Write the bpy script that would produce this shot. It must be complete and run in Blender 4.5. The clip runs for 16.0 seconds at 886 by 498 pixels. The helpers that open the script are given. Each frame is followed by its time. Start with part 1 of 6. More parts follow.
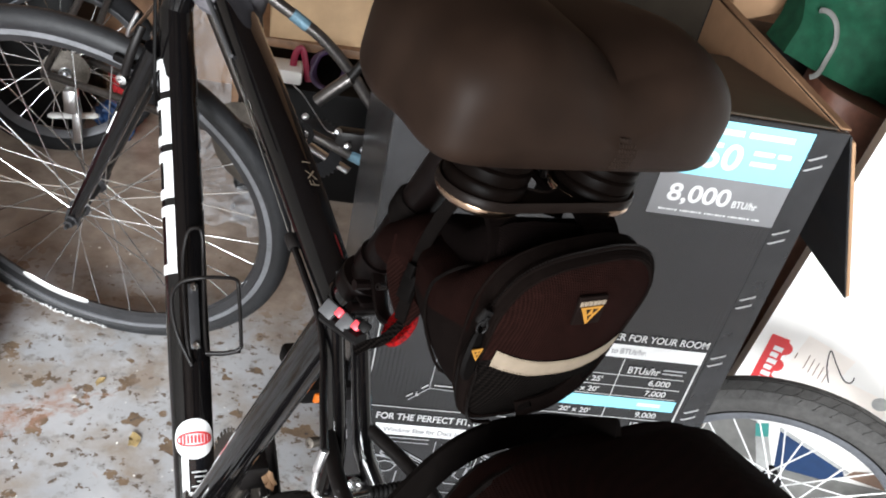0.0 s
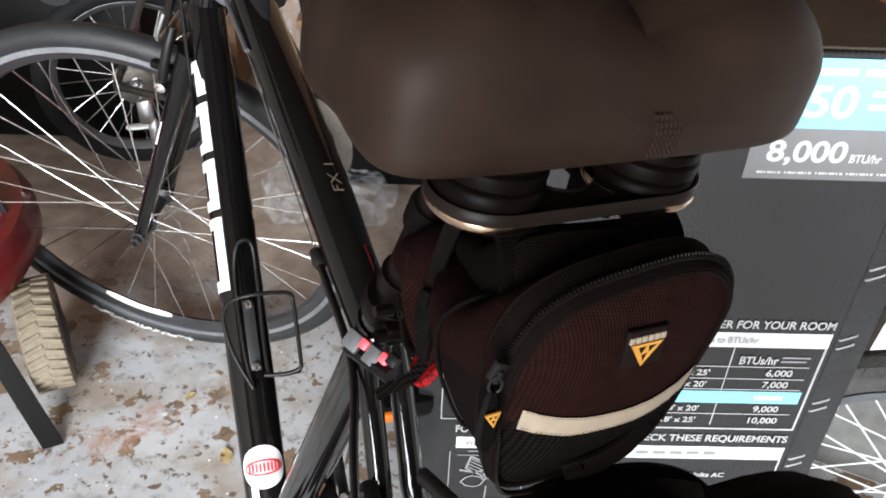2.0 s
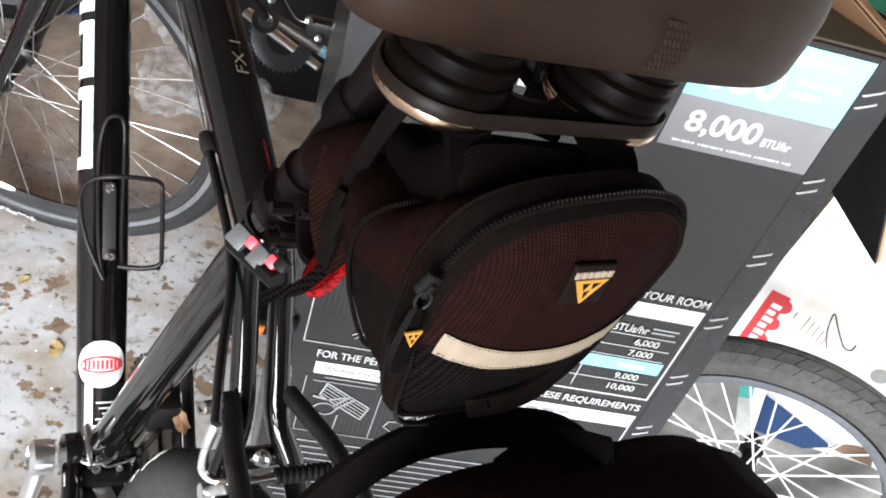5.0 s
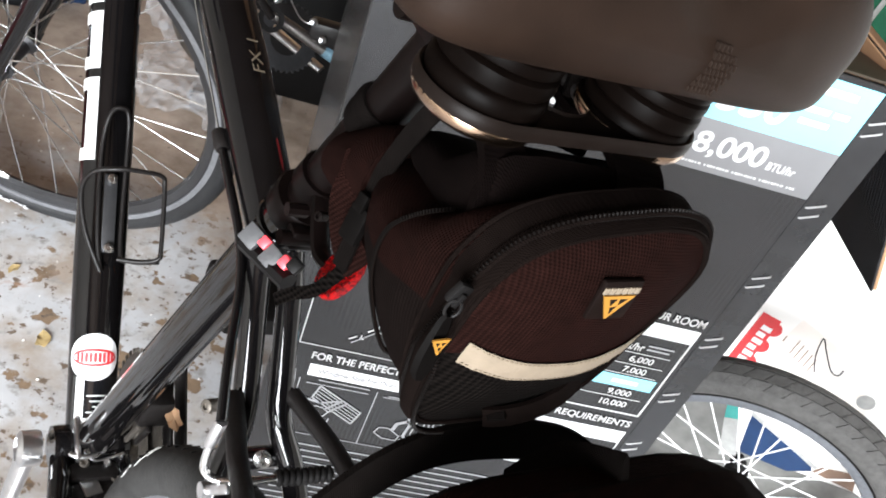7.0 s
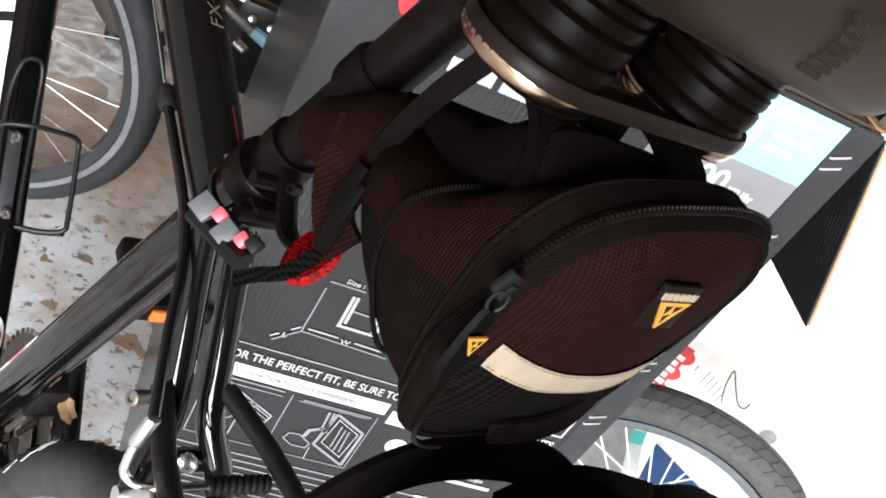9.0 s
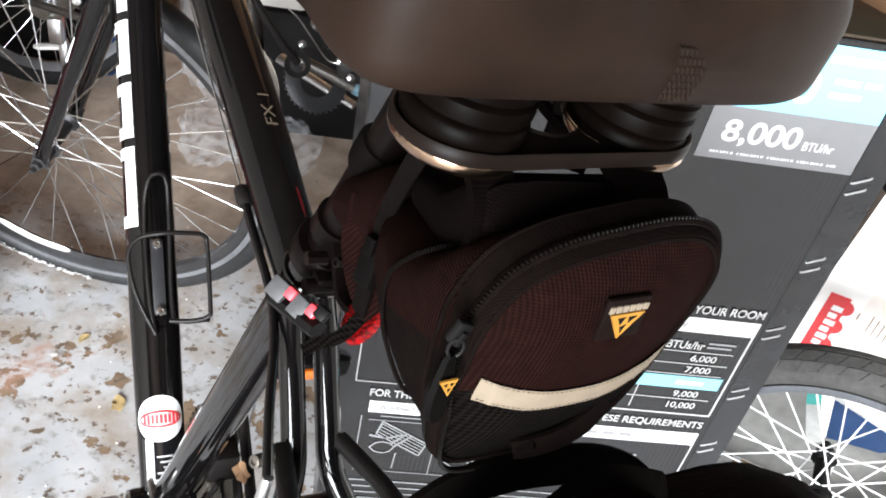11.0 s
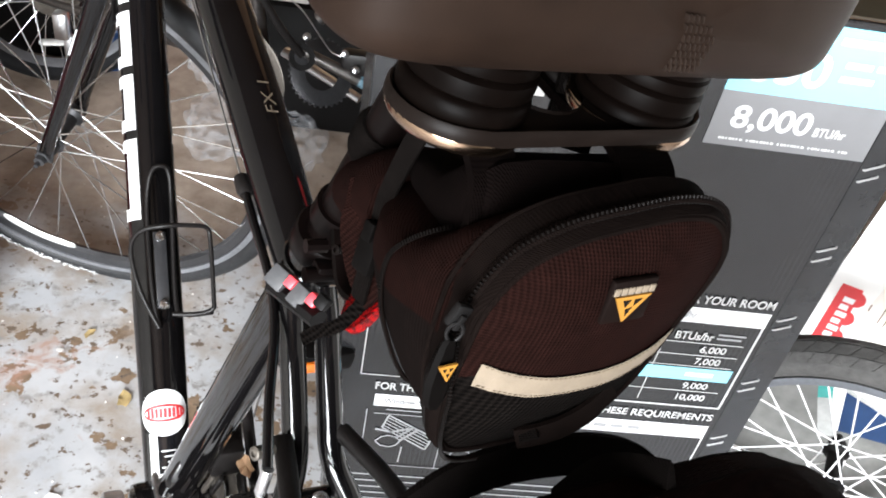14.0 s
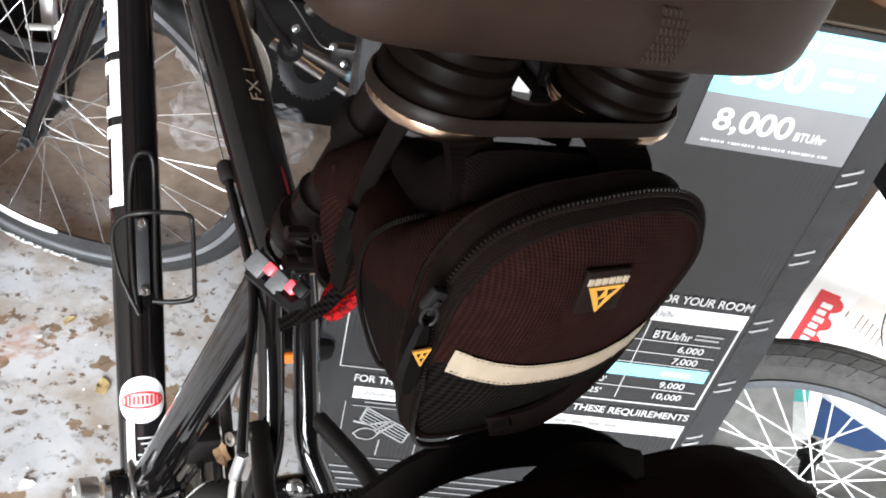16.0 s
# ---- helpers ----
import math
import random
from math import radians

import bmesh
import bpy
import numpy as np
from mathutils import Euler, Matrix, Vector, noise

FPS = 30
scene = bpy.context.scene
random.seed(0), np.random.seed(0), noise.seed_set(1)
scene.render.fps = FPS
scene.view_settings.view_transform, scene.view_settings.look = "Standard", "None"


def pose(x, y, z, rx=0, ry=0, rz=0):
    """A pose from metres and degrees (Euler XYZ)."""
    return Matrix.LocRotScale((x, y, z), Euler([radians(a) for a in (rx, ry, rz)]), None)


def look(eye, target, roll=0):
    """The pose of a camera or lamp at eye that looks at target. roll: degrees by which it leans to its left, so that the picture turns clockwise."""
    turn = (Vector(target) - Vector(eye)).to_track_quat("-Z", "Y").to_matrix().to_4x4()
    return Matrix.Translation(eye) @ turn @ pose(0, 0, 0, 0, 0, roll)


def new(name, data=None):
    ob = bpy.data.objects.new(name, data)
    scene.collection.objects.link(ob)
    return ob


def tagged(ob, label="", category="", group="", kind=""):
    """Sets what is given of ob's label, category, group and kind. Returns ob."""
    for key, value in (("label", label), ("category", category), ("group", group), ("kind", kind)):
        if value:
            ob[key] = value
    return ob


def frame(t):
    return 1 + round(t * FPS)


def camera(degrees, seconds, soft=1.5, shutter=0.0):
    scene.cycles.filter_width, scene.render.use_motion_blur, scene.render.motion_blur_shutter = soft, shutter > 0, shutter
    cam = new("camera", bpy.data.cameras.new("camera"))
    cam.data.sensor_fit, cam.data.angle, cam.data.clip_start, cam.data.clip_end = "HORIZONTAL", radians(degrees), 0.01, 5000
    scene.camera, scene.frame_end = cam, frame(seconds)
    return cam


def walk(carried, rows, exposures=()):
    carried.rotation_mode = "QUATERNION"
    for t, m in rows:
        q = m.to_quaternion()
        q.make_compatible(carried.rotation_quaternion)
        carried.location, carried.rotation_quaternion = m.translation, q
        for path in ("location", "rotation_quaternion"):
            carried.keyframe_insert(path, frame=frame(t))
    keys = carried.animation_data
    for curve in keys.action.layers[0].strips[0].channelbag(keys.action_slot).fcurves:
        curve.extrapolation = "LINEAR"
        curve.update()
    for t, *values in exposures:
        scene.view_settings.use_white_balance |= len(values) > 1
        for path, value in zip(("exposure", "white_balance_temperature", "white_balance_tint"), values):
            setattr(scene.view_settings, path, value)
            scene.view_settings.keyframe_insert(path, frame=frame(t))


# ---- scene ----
cam = camera(54.1, 16.0, soft=1.9)
PATH = [
    (0, (-0.296, 0.015, 1.182), (0.024, 1.637, 0.057), 13.2),
    (0.5, (-0.302, 0.023, 1.181), (0.047, 1.646, 0.065), 13.8),
    (1, (-0.323, 0.037, 1.179), (0.045, 1.657, 0.065), 14.4),
    (1.5, (-0.307, 0.054, 1.176), (-0.018, 1.671, 0.036), 11.1),
    (2, (-0.23, 0.122, 1.144), (-0.171, 1.711, -0.069), 2.7),
    (2.5, (-0.211, 0.14, 1.124), (-0.188, 1.67, -0.163), 1.8),
    (3, (-0.229, 0.143, 1.12), (-0.076, 1.645, -0.193), 7.5),
    (3.5, (-0.248, 0.147, 1.112), (0.066, 1.643, -0.178), 15.1),
    (4, (-0.252, 0.148, 1.106), (0.11, 1.639, -0.177), 17.9),
    (6.5, (-0.263, 0.147, 1.097), (0.153, 1.654, -0.151), 22.3),
    (7, (-0.269, 0.148, 1.096), (0.153, 1.655, -0.15), 23.3),
    (7.5, (-0.274, 0.15, 1.091), (0.171, 1.66, -0.144), 25.4),
    (8, (-0.302, 0.176, 1.044), (0.259, 1.685, -0.142), 30.7),
    (8.5, (-0.305, 0.185, 1.03), (0.353, 1.693, -0.107), 33.6),
    (9, (-0.298, 0.181, 1.041), (0.353, 1.696, -0.091), 32.8),
    (9.5, (-0.292, 0.179, 1.046), (0.315, 1.698, -0.105), 30.1),
    (10, (-0.274, 0.168, 1.085), (0.16, 1.686, -0.142), 21.0),
    (10.2, (-0.262, 0.159, 1.106), (0.09, 1.68, -0.143), 16.9),
    (12.5, (-0.239, 0.153, 1.104), (-0.005, 1.697, -0.146), 10.8),
    (13, (-0.24, 0.155, 1.102), (-0.007, 1.695, -0.153), 11.1),
    (13.5, (-0.239, 0.159, 1.1), (-0.001, 1.693, -0.162), 11.2),
    (14, (-0.24, 0.159, 1.096), (0.008, 1.69, -0.166), 11.8),
    (14.5, (-0.24, 0.154, 1.098), (0.022, 1.687, -0.16), 12.6),
    (15, (-0.238, 0.153, 1.098), (0.038, 1.686, -0.157), 13.2),
    (15.5, (-0.237, 0.155, 1.096), (0.043, 1.69, -0.156), 13.8),
    (16, (-0.237, 0.154, 1.095), (0.045, 1.683, -0.164), 14.1),
]
walk(cam, [(t, look(eye, target, roll)) for t, eye, target, roll in PATH],
     [(0, -0.07), (1.6, -0.02), (2.4, 0.20), (3.2, 0.36), (16, 0.36)])

# ---- daylight ----
world = bpy.data.worlds.new("world")
scene.world = world
world.use_nodes = True
wt = world.node_tree
sky = wt.nodes.new("ShaderNodeTexSky")
sky.sky_type, sky.sun_disc = "NISHITA", False
sky.sun_elevation, sky.sun_rotation = radians(45), radians(-111)
wt.links.new(sky.outputs[0], wt.nodes["Background"].inputs[0])
wt.nodes["Background"].inputs[1].default_value = 0.12

sun = new("sun", bpy.data.lights.new("sun", "SUN"))
sun.data.energy, sun.data.angle, sun.data.color = 2.0, radians(0.5), (1, 0.95, 0.88)
sun.matrix_world = look((-4.2, -1.6, 4.6), (0, 0, 0))

door_light = new("door_daylight", bpy.data.lights.new("door_daylight", "AREA"))
door_light.data.shape, door_light.data.size, door_light.data.size_y = "RECTANGLE", 1.5, 1.7
door_light.data.energy, door_light.data.color = 392, (0.935, 0.97, 1)
door_light.matrix_world = look((-0.95, -2.3, 1.25), (-0.1, 1.0, 0.6))

# ---- materials ----
def material(name, col, rough=0.5, metal=0.0, var=0.25, scale=40.0, bump=0.0, bump_scale=200.0, coat=0.0, wear=None, spec=0.5, spread=0.08):
    """A surface with a coarse and a fine variation of its colour, uneven gloss and fine relief."""
    m = bpy.data.materials.new(name)
    m.use_nodes = True
    t = m.node_tree
    b = t.nodes["Principled BSDF"]
    tc = t.nodes.new("ShaderNodeTexCoord")
    def noise_tex(sc, detail=4.0):
        n = t.nodes.new("ShaderNodeTexNoise")
        n.inputs["Scale"].default_value, n.inputs["Detail"].default_value = sc, detail
        t.links.new(tc.outputs["Object"], n.inputs["Vector"])
        return n
    coarse, fine = noise_tex(scale * 0.2), noise_tex(scale * 2.5, 6)
    ramp = t.nodes.new("ShaderNodeValToRGB")
    ramp.color_ramp.elements[0].position, ramp.color_ramp.elements[1].position = 0.3, 0.7
    ramp.color_ramp.elements[0].color = (*[c * (1 - var) for c in col], 1)
    ramp.color_ramp.elements[1].color = (*[min(1, c * (1 + var)) for c in (wear or col)], 1)
    mixf = t.nodes.new("ShaderNodeMath")
    mixf.operation = "MULTIPLY_ADD"
    mixf.inputs[1].default_value = 0.5
    half = t.nodes.new("ShaderNodeMath")
    half.operation = "MULTIPLY"
    half.inputs[1].default_value = 0.5
    t.links.new(fine.outputs[0], half.inputs[0])
    t.links.new(coarse.outputs[0], mixf.inputs[0])
    t.links.new(half.outputs[0], mixf.inputs[2])
    t.links.new(mixf.outputs[0], ramp.inputs[0])
    t.links.new(ramp.outputs[0], b.inputs["Base Color"])
    rr = t.nodes.new("ShaderNodeMapRange")
    rr.inputs["To Min"].default_value, rr.inputs["To Max"].default_value = max(0.02, rough - spread), min(1, rough + spread)
    t.links.new(coarse.outputs[0], rr.inputs["Value"])
    t.links.new(rr.outputs[0], b.inputs["Roughness"])
    b.inputs["Metallic"].default_value = metal
    b.inputs["Specular IOR Level"].default_value = spec
    b.inputs["Coat Weight"].default_value = coat
    b.inputs["Coat Roughness"].default_value = 0.03
    if bump:
        bn = noise_tex(bump_scale, 3)
        bp = t.nodes.new("ShaderNodeBump")
        bp.inputs["Strength"].default_value, bp.inputs["Distance"].default_value = bump, 0.002
        t.links.new(bn.outputs[0], bp.inputs["Height"])
        t.links.new(bp.outputs[0], b.inputs["Normal"])
    return m

def woven(name, col, scale, strength=0.6, second=None):
    """Cloth: small even cells as a weave."""
    m = material(name, col, 0.9, 0, 0.35, 60, spec=0.015, wear=second)
    t = m.node_tree
    b = t.nodes["Principled BSDF"]
    tc = t.nodes.new("ShaderNodeTexCoord")
    turned = t.nodes.new("ShaderNodeMapping")
    turned.inputs["Rotation"].default_value = (0, 0, radians(45))
    turned.inputs["Scale"].default_value = (1.4, 1.4, 1.4)
    t.links.new(tc.outputs["Object"], turned.inputs["Vector"])
    def ribs(direction, dist, src):
        w = t.nodes.new("ShaderNodeTexWave")
        w.wave_type, w.bands_direction = "BANDS", direction
        w.inputs["Scale"].default_value, w.inputs["Distortion"].default_value = scale, dist
        w.inputs["Detail"].default_value, w.inputs["Detail Scale"].default_value = 1.0, 0.4
        t.links.new(src, w.inputs["Vector"])
        return w.outputs[1]
    weft = t.nodes.new("ShaderNodeMath")
    weft.operation = "MULTIPLY_ADD"
    weft.inputs[1].default_value = 0.55
    half = t.nodes.new("ShaderNodeMath")
    half.operation = "MULTIPLY"
    half.inputs[1].default_value = 0.45
    t.links.new(ribs("Z", 0.8, tc.outputs["Object"]), half.inputs[0])
    t.links.new(ribs("X", 0.8, turned.outputs[0]), weft.inputs[0])
    t.links.new(half.outputs[0], weft.inputs[2])
    height = weft.outputs[0]
    bp = t.nodes.new("ShaderNodeBump")
    bp.inputs["Strength"].default_value, bp.inputs["Distance"].default_value = strength, 0.001
    t.links.new(height, bp.inputs["Height"])
    t.links.new(bp.outputs[0], b.inputs["Normal"])
    ramp = [n for n in t.nodes if n.type == "VALTORGB"][0]
    shade = t.nodes.new("ShaderNodeMapRange")
    shade.inputs["From Max"].default_value = 1.0
    shade.inputs["To Min"].default_value, shade.inputs["To Max"].default_value = 1 - strength * 0.75, 1 + strength * 0.75
    t.links.new(height, shade.inputs["Value"])
    tint = t.nodes.new("ShaderNodeVectorMath")
    tint.operation = "SCALE"
    t.links.new(ramp.outputs[0], tint.inputs[0])
    t.links.new(shade.outputs[0], tint.inputs["Scale"])
    t.links.new(tint.outputs[0], b.inputs["Base Color"])
    return m

def floor_material():
    """Grey floor paint, chipped down to brown concrete, with dirt specks and dull patches."""
    m = bpy.data.materials.new("worn_floor_paint")
    m.use_nodes = True
    t = m.node_tree
    b = t.nodes["Principled BSDF"]
    tc = t.nodes.new("ShaderNodeTexCoord")
    def tex(sc, detail, dist=0.0, off=(0, 0, 0)):
        mp = t.nodes.new("ShaderNodeMapping")
        mp.inputs["Location"].default_value = off
        t.links.new(tc.outputs["Object"], mp.inputs["Vector"])
        n = t.nodes.new("ShaderNodeTexNoise")
        n.inputs["Scale"].default_value, n.inputs["Detail"].default_value, n.inputs["Distortion"].default_value = sc, detail, dist
        n.inputs["Roughness"].default_value = 0.62
        t.links.new(mp.outputs[0], n.inputs["Vector"])
        return n
    def step(src, lo, hi):
        r = t.nodes.new("ShaderNodeMapRange")
        r.inputs["From Min"].default_value, r.inputs["From Max"].default_value = lo, hi
        t.links.new(src, r.inputs["Value"])
        return r.outputs[0]
    def blend(fac, a, c):
        mx = t.nodes.new("ShaderNodeMix")
        mx.data_type = "RGBA"
        t.links.new(fac, mx.inputs["Factor"])
        for sock, val in ((mx.inputs["A"], a), (mx.inputs["B"], c)):
            if isinstance(val, tuple):
                sock.default_value = (*val, 1)
            else:
                t.links.new(val, sock)
        return mx.outputs["Result"]
    def add(x, k, y):
        s = t.nodes.new("ShaderNodeMath")
        s.operation = "MULTIPLY_ADD"
        s.inputs[1].default_value = k
        t.links.new(x, s.inputs[0])
        t.links.new(y, s.inputs[2])
        return s.outputs[0]
    tone = tex(3.0, 6)
    paint = blend(step(tone.outputs[0], 0.35, 0.65), (0.40, 0.415, 0.44), (0.62, 0.625, 0.64))
    # dull tan film of dirt in blotches
    smear = tex(7.0, 8, 0.0, (3, 1, 0))
    paint = blend(step(smear.outputs[0], 0.46, 0.64), paint, (0.37, 0.315, 0.265))
    mottle = tex(38.0, 7, 0.0, (2, 9, 0))
    paint = blend(step(mottle.outputs[0], 0.54, 0.66), paint, (0.30, 0.285, 0.275))
    # flaked patches down to brown concrete
    chips = tex(15.0, 9, 0.0, (7, 2, 0))
    wide = tex(2.1, 3, 0.0, (1.3, 5.2, 0))
    s1 = add(wide.outputs[0], 0.55, chips.outputs[0])
    bare_col = blend(step(tex(30, 6).outputs[0], 0.35, 0.7), (0.17, 0.115, 0.075), (0.30, 0.21, 0.135))
    mask = step(s1, 0.852, 0.868)
    col = blend(mask, paint, bare_col)
    # small flakes, everywhere
    bits = tex(48.0, 5, 0.0, (11, 4, 0))
    col = blend(step(bits.outputs[0], 0.598, 0.628), col, (0.15, 0.11, 0.08))
    # orange rust smears
    rust = tex(5.0, 8, 0.6, (5, 8, 0))
    col = blend(step(rust.outputs[0], 0.665, 0.76), col, (0.36, 0.15, 0.07))
    # one longer rust streak near the mower
    streak = t.nodes.new("ShaderNodeMapping")
    streak.vector_type = "TEXTURE"
    streak.inputs["Location"].default_value = (-0.71, 1.09, 0)
    streak.inputs["Rotation"].default_value = (0, 0, radians(27))
    streak.inputs["Scale"].default_value = (0.16, 0.07, 1)
    t.links.new(tc.outputs["Object"], streak.inputs["Vector"])
    ball = t.nodes.new("ShaderNodeTexGradient")
    ball.gradient_type = "SPHERICAL"
    t.links.new(streak.outputs[0], ball.inputs["Vector"])
    col = blend(step(add(ball.outputs[1], 0.32, tex(26.0, 7, 1.2, (9, 3, 0)).outputs[0]), 0.63, 0.90), col, (0.43, 0.25, 0.18))
    # past a ragged edge towards the back the floor turns brown
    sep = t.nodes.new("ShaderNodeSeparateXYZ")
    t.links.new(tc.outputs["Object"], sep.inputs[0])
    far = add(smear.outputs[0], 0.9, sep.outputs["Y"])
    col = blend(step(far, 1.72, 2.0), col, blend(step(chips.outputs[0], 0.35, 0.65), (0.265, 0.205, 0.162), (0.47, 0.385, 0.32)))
    specks = t.nodes.new("ShaderNodeTexVoronoi")
    specks.inputs["Scale"].default_value = 70
    t.links.new(tc.outputs["Object"], specks.inputs["Vector"])
    sp = t.nodes.new("ShaderNodeMath")
    sp.operation = "ADD"
    t.links.new(specks.outputs["Distance"], sp.inputs[0])
    t.links.new(step(mottle.outputs[0], 0.62, 0.42), sp.inputs[1])
    col = blend(step(sp.outputs[0], 0.26, 0.18), col, (0.09, 0.07, 0.06))
    t.links.new(col, b.inputs["Base Color"])
    rg = t.nodes.new("ShaderNodeMapRange")
    rg.inputs["To Min"].default_value, rg.inputs["To Max"].default_value = 0.34, 0.8
    t.links.new(mask, rg.inputs["Value"])
    t.links.new(rg.outputs[0], b.inputs["Roughness"])
    bp = t.nodes.new("ShaderNodeBump")
    bp.inputs["Strength"].default_value, bp.inputs["Distance"].default_value, bp.invert = 0.4, 0.001, True
    t.links.new(mask, bp.inputs["Height"])
    t.links.new(bp.outputs[0], b.inputs["Normal"])
    return m

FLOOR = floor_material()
PLASTER = material("painted_plaster", (0.42, 0.40, 0.37), 0.9, 0, 0.12, 8, 0.3, 60)
WOOD = material("stained_wood", (0.22, 0.12, 0.065), 0.6, 0, 0.4, 18, 0.2, 90)
FRAME_BLACK = material("gloss_black_paint", (0.0030, 0.0027, 0.0029), 0.06, 0, 0.3, 20, coat=0.5, spec=0.15, spread=0.03)
MATT_BLACK = material("matt_black_metal", (0.0065, 0.0055, 0.0053), 0.42, 0, 0.3, 60, 0.15, 400, spec=0.2)
POST_BLACK = material("anodised_black", (0.0020, 0.0012, 0.0011), 0.33, 0.0, 0.3, 40, spec=0.07)
SPRING_RUBBER = material("spring_rubber", (0.0016, 0.0010, 0.0008), 0.42, 0, 0.3, 60, spec=0.02)
DARK_NICKEL = material("dark_polished_metal", (0.34, 0.235, 0.165), 0.2, 1.0, 0.15, 60)
PLATE_BROWN = material("brown_black_metal", (0.0050, 0.0034, 0.0028), 0.4, 0, 0.25, 40, spec=0.05)
RUBBER = material("tyre_rubber", (0.011, 0.011, 0.012), 0.75, 0, 0.35, 60, 0.4, 500, spec=0.15)
DUSTY_BLACK = material("dusty_black_rubber", (0.020, 0.0195, 0.019), 0.8, 0, 0.5, 30, 0.25, 420, spec=0.2)
GREY_RUBBER = material("dusty_tyre_rubber", (0.062, 0.060, 0.058), 0.8, 0, 0.35, 45, 0.5, 420, spec=0.25)
TAN_RUBBER = material("tan_tyre_rubber", (0.19, 0.155, 0.11), 0.85, 0, 0.35, 45, 0.5, 300)
PLASTIC = material("black_plastic", (0.0042, 0.0038, 0.0038), 0.5, 0, 0.3, 60, spec=0.1)
ALU = material("bare_aluminium", (0.62, 0.62, 0.63), 0.3, 1.0, 0.12, 50)
STEEL = material("stainless_steel", (0.72, 0.72, 0.72), 0.22, 1.0, 0.1, 90)
GREASY = material("greasy_steel", (0.13, 0.115, 0.10), 0.5, 0.8, 0.4, 120, 0.3, 500)
RIM = material("brushed_rim", (0.19, 0.195, 0.21), 0.4, 0.8, 0.15, 70)
DUSTY_TYRE = material("dusty_tyre_rubber", (0.016, 0.0165, 0.018), 0.5, 0, 0.4, 40, 0.4, 500, spec=0.4)
RIM_DARK = material("dark_rim", (0.05, 0.05, 0.053), 0.4, 0.6, 0.2, 60)
WHITE_INK = material("white_ink", (0.66, 0.66, 0.66), 0.4, 0, 0.08, 30)
PRINTED = material("dull_white_print", (0.43, 0.43, 0.43), 0.4, 0, 0.12, 30)
LABEL_FILM = material("clear_glossy_label", (0.006, 0.006, 0.007), 0.07, 0, 0.2, 30, spec=0.6, coat=1.0)
BADGE_RUBBER = material("dark_brown_rubber", (0.0040, 0.0022, 0.0018), 0.6, 0, 0.3, 60, spec=0.05)
RED_INK = material("red_ink", (0.55, 0.03, 0.035), 0.45, 0, 0.1, 30)
GREY_PLASTIC = material("grey_plastic", (0.048, 0.048, 0.050), 0.5, 0, 0.15, 60, 0.1, 500, spec=0.3)
RED_RUBBER = material("red_rubber", (0.62, 0.045, 0.06), 0.45, 0, 0.12, 60)
def prism_material():
    """Red reflector: honeycomb of small prisms, each of its own brightness."""
    m = material("red_reflector", (0.11, 0.0008, 0.0012), 0.24, 0, 0.3, 150, spec=0.08)
    t = m.node_tree
    b = t.nodes["Principled BSDF"]
    tc = t.nodes.new("ShaderNodeTexCoord")
    cells = t.nodes.new("ShaderNodeTexVoronoi")
    cells.inputs["Scale"].default_value, cells.inputs["Randomness"].default_value = 900, 0.1
    t.links.new(tc.outputs["Object"], cells.inputs["Vector"])
    glow = t.nodes.new("ShaderNodeMapRange")
    glow.inputs["From Min"].default_value, glow.inputs["From Max"].default_value = 0.15, 0.85
    glow.inputs["To Min"].default_value, glow.inputs["To Max"].default_value = 0.25, 1.9
    sep = t.nodes.new("ShaderNodeSeparateColor")
    t.links.new(cells.outputs["Color"], sep.inputs[0])
    t.links.new(sep.outputs[0], glow.inputs["Value"])
    ramp = [n for n in t.nodes if n.type == "VALTORGB"][0]
    tint = t.nodes.new("ShaderNodeVectorMath")
    tint.operation = "SCALE"
    t.links.new(ramp.outputs[0], tint.inputs[0])
    t.links.new(glow.outputs[0], tint.inputs["Scale"])
    t.links.new(tint.outputs[0], b.inputs["Base Color"])
    bp = t.nodes.new("ShaderNodeBump")
    bp.inputs["Strength"].default_value, bp.inputs["Distance"].default_value = 0.8, 0.001
    t.links.new(cells.outputs["Distance"], bp.inputs["Height"])
    t.links.new(bp.outputs[0], b.inputs["Normal"])
    return m
RED_LENS = prism_material()
AMBER = material("amber_reflector", (0.75, 0.17, 0.01), 0.2, 0, 0.2, 150, 0.6, 420, coat=0.8)
CLEAR_REFL = material("white_reflector", (0.86, 0.86, 0.84), 0.22, 0.35, 0.1, 150, 0.6, 420)
LEATHER = material("saddle_cover", (0.0108, 0.0062, 0.0043), 0.55, 0, 0.4, 14, 0.05, 1500, spec=0.06)
CLOTH = woven("bag_nylon", (0.0045, 0.0019, 0.0015), 230, 0.6, (0.0058, 0.0021, 0.0017))
SIDE_MESH = woven("bag_side_mesh", (0.0026, 0.0017, 0.0015), 190, 0.5)
MESH = woven("bag_mesh", (0.0022, 0.0017, 0.0015), 135, 1.0)
TAPE = woven("zip_tape", (0.0031, 0.0020, 0.0017), 420, 0.35)
WEBBING = woven("black_webbing", (0.0027, 0.0021, 0.0019), 330, 0.5)
# bag cloth darkened by colour for the shade under the saddle
SHADED_CLOTH = woven("shaded_bag_cloth", (0.0017, 0.0010, 0.0009), 260, 0.4)
STRIPE = material("reflective_stripe", (0.142, 0.113, 0.083), 0.6, 0, 0.15, 60, 0.2, 300, spec=0.2)
THREAD = material("brown_thread", (0.10, 0.075, 0.05), 0.8, 0, 0.2, 60)
ZIP_TOOTH = material("zip_teeth", (0.0026, 0.0020, 0.0018), 0.42, 0, 0.3, 60, spec=0.05)
BUCKLE = material("dull_black_plastic", (0.0018, 0.0015, 0.0014), 0.5, 0, 0.3, 60, spec=0.02)
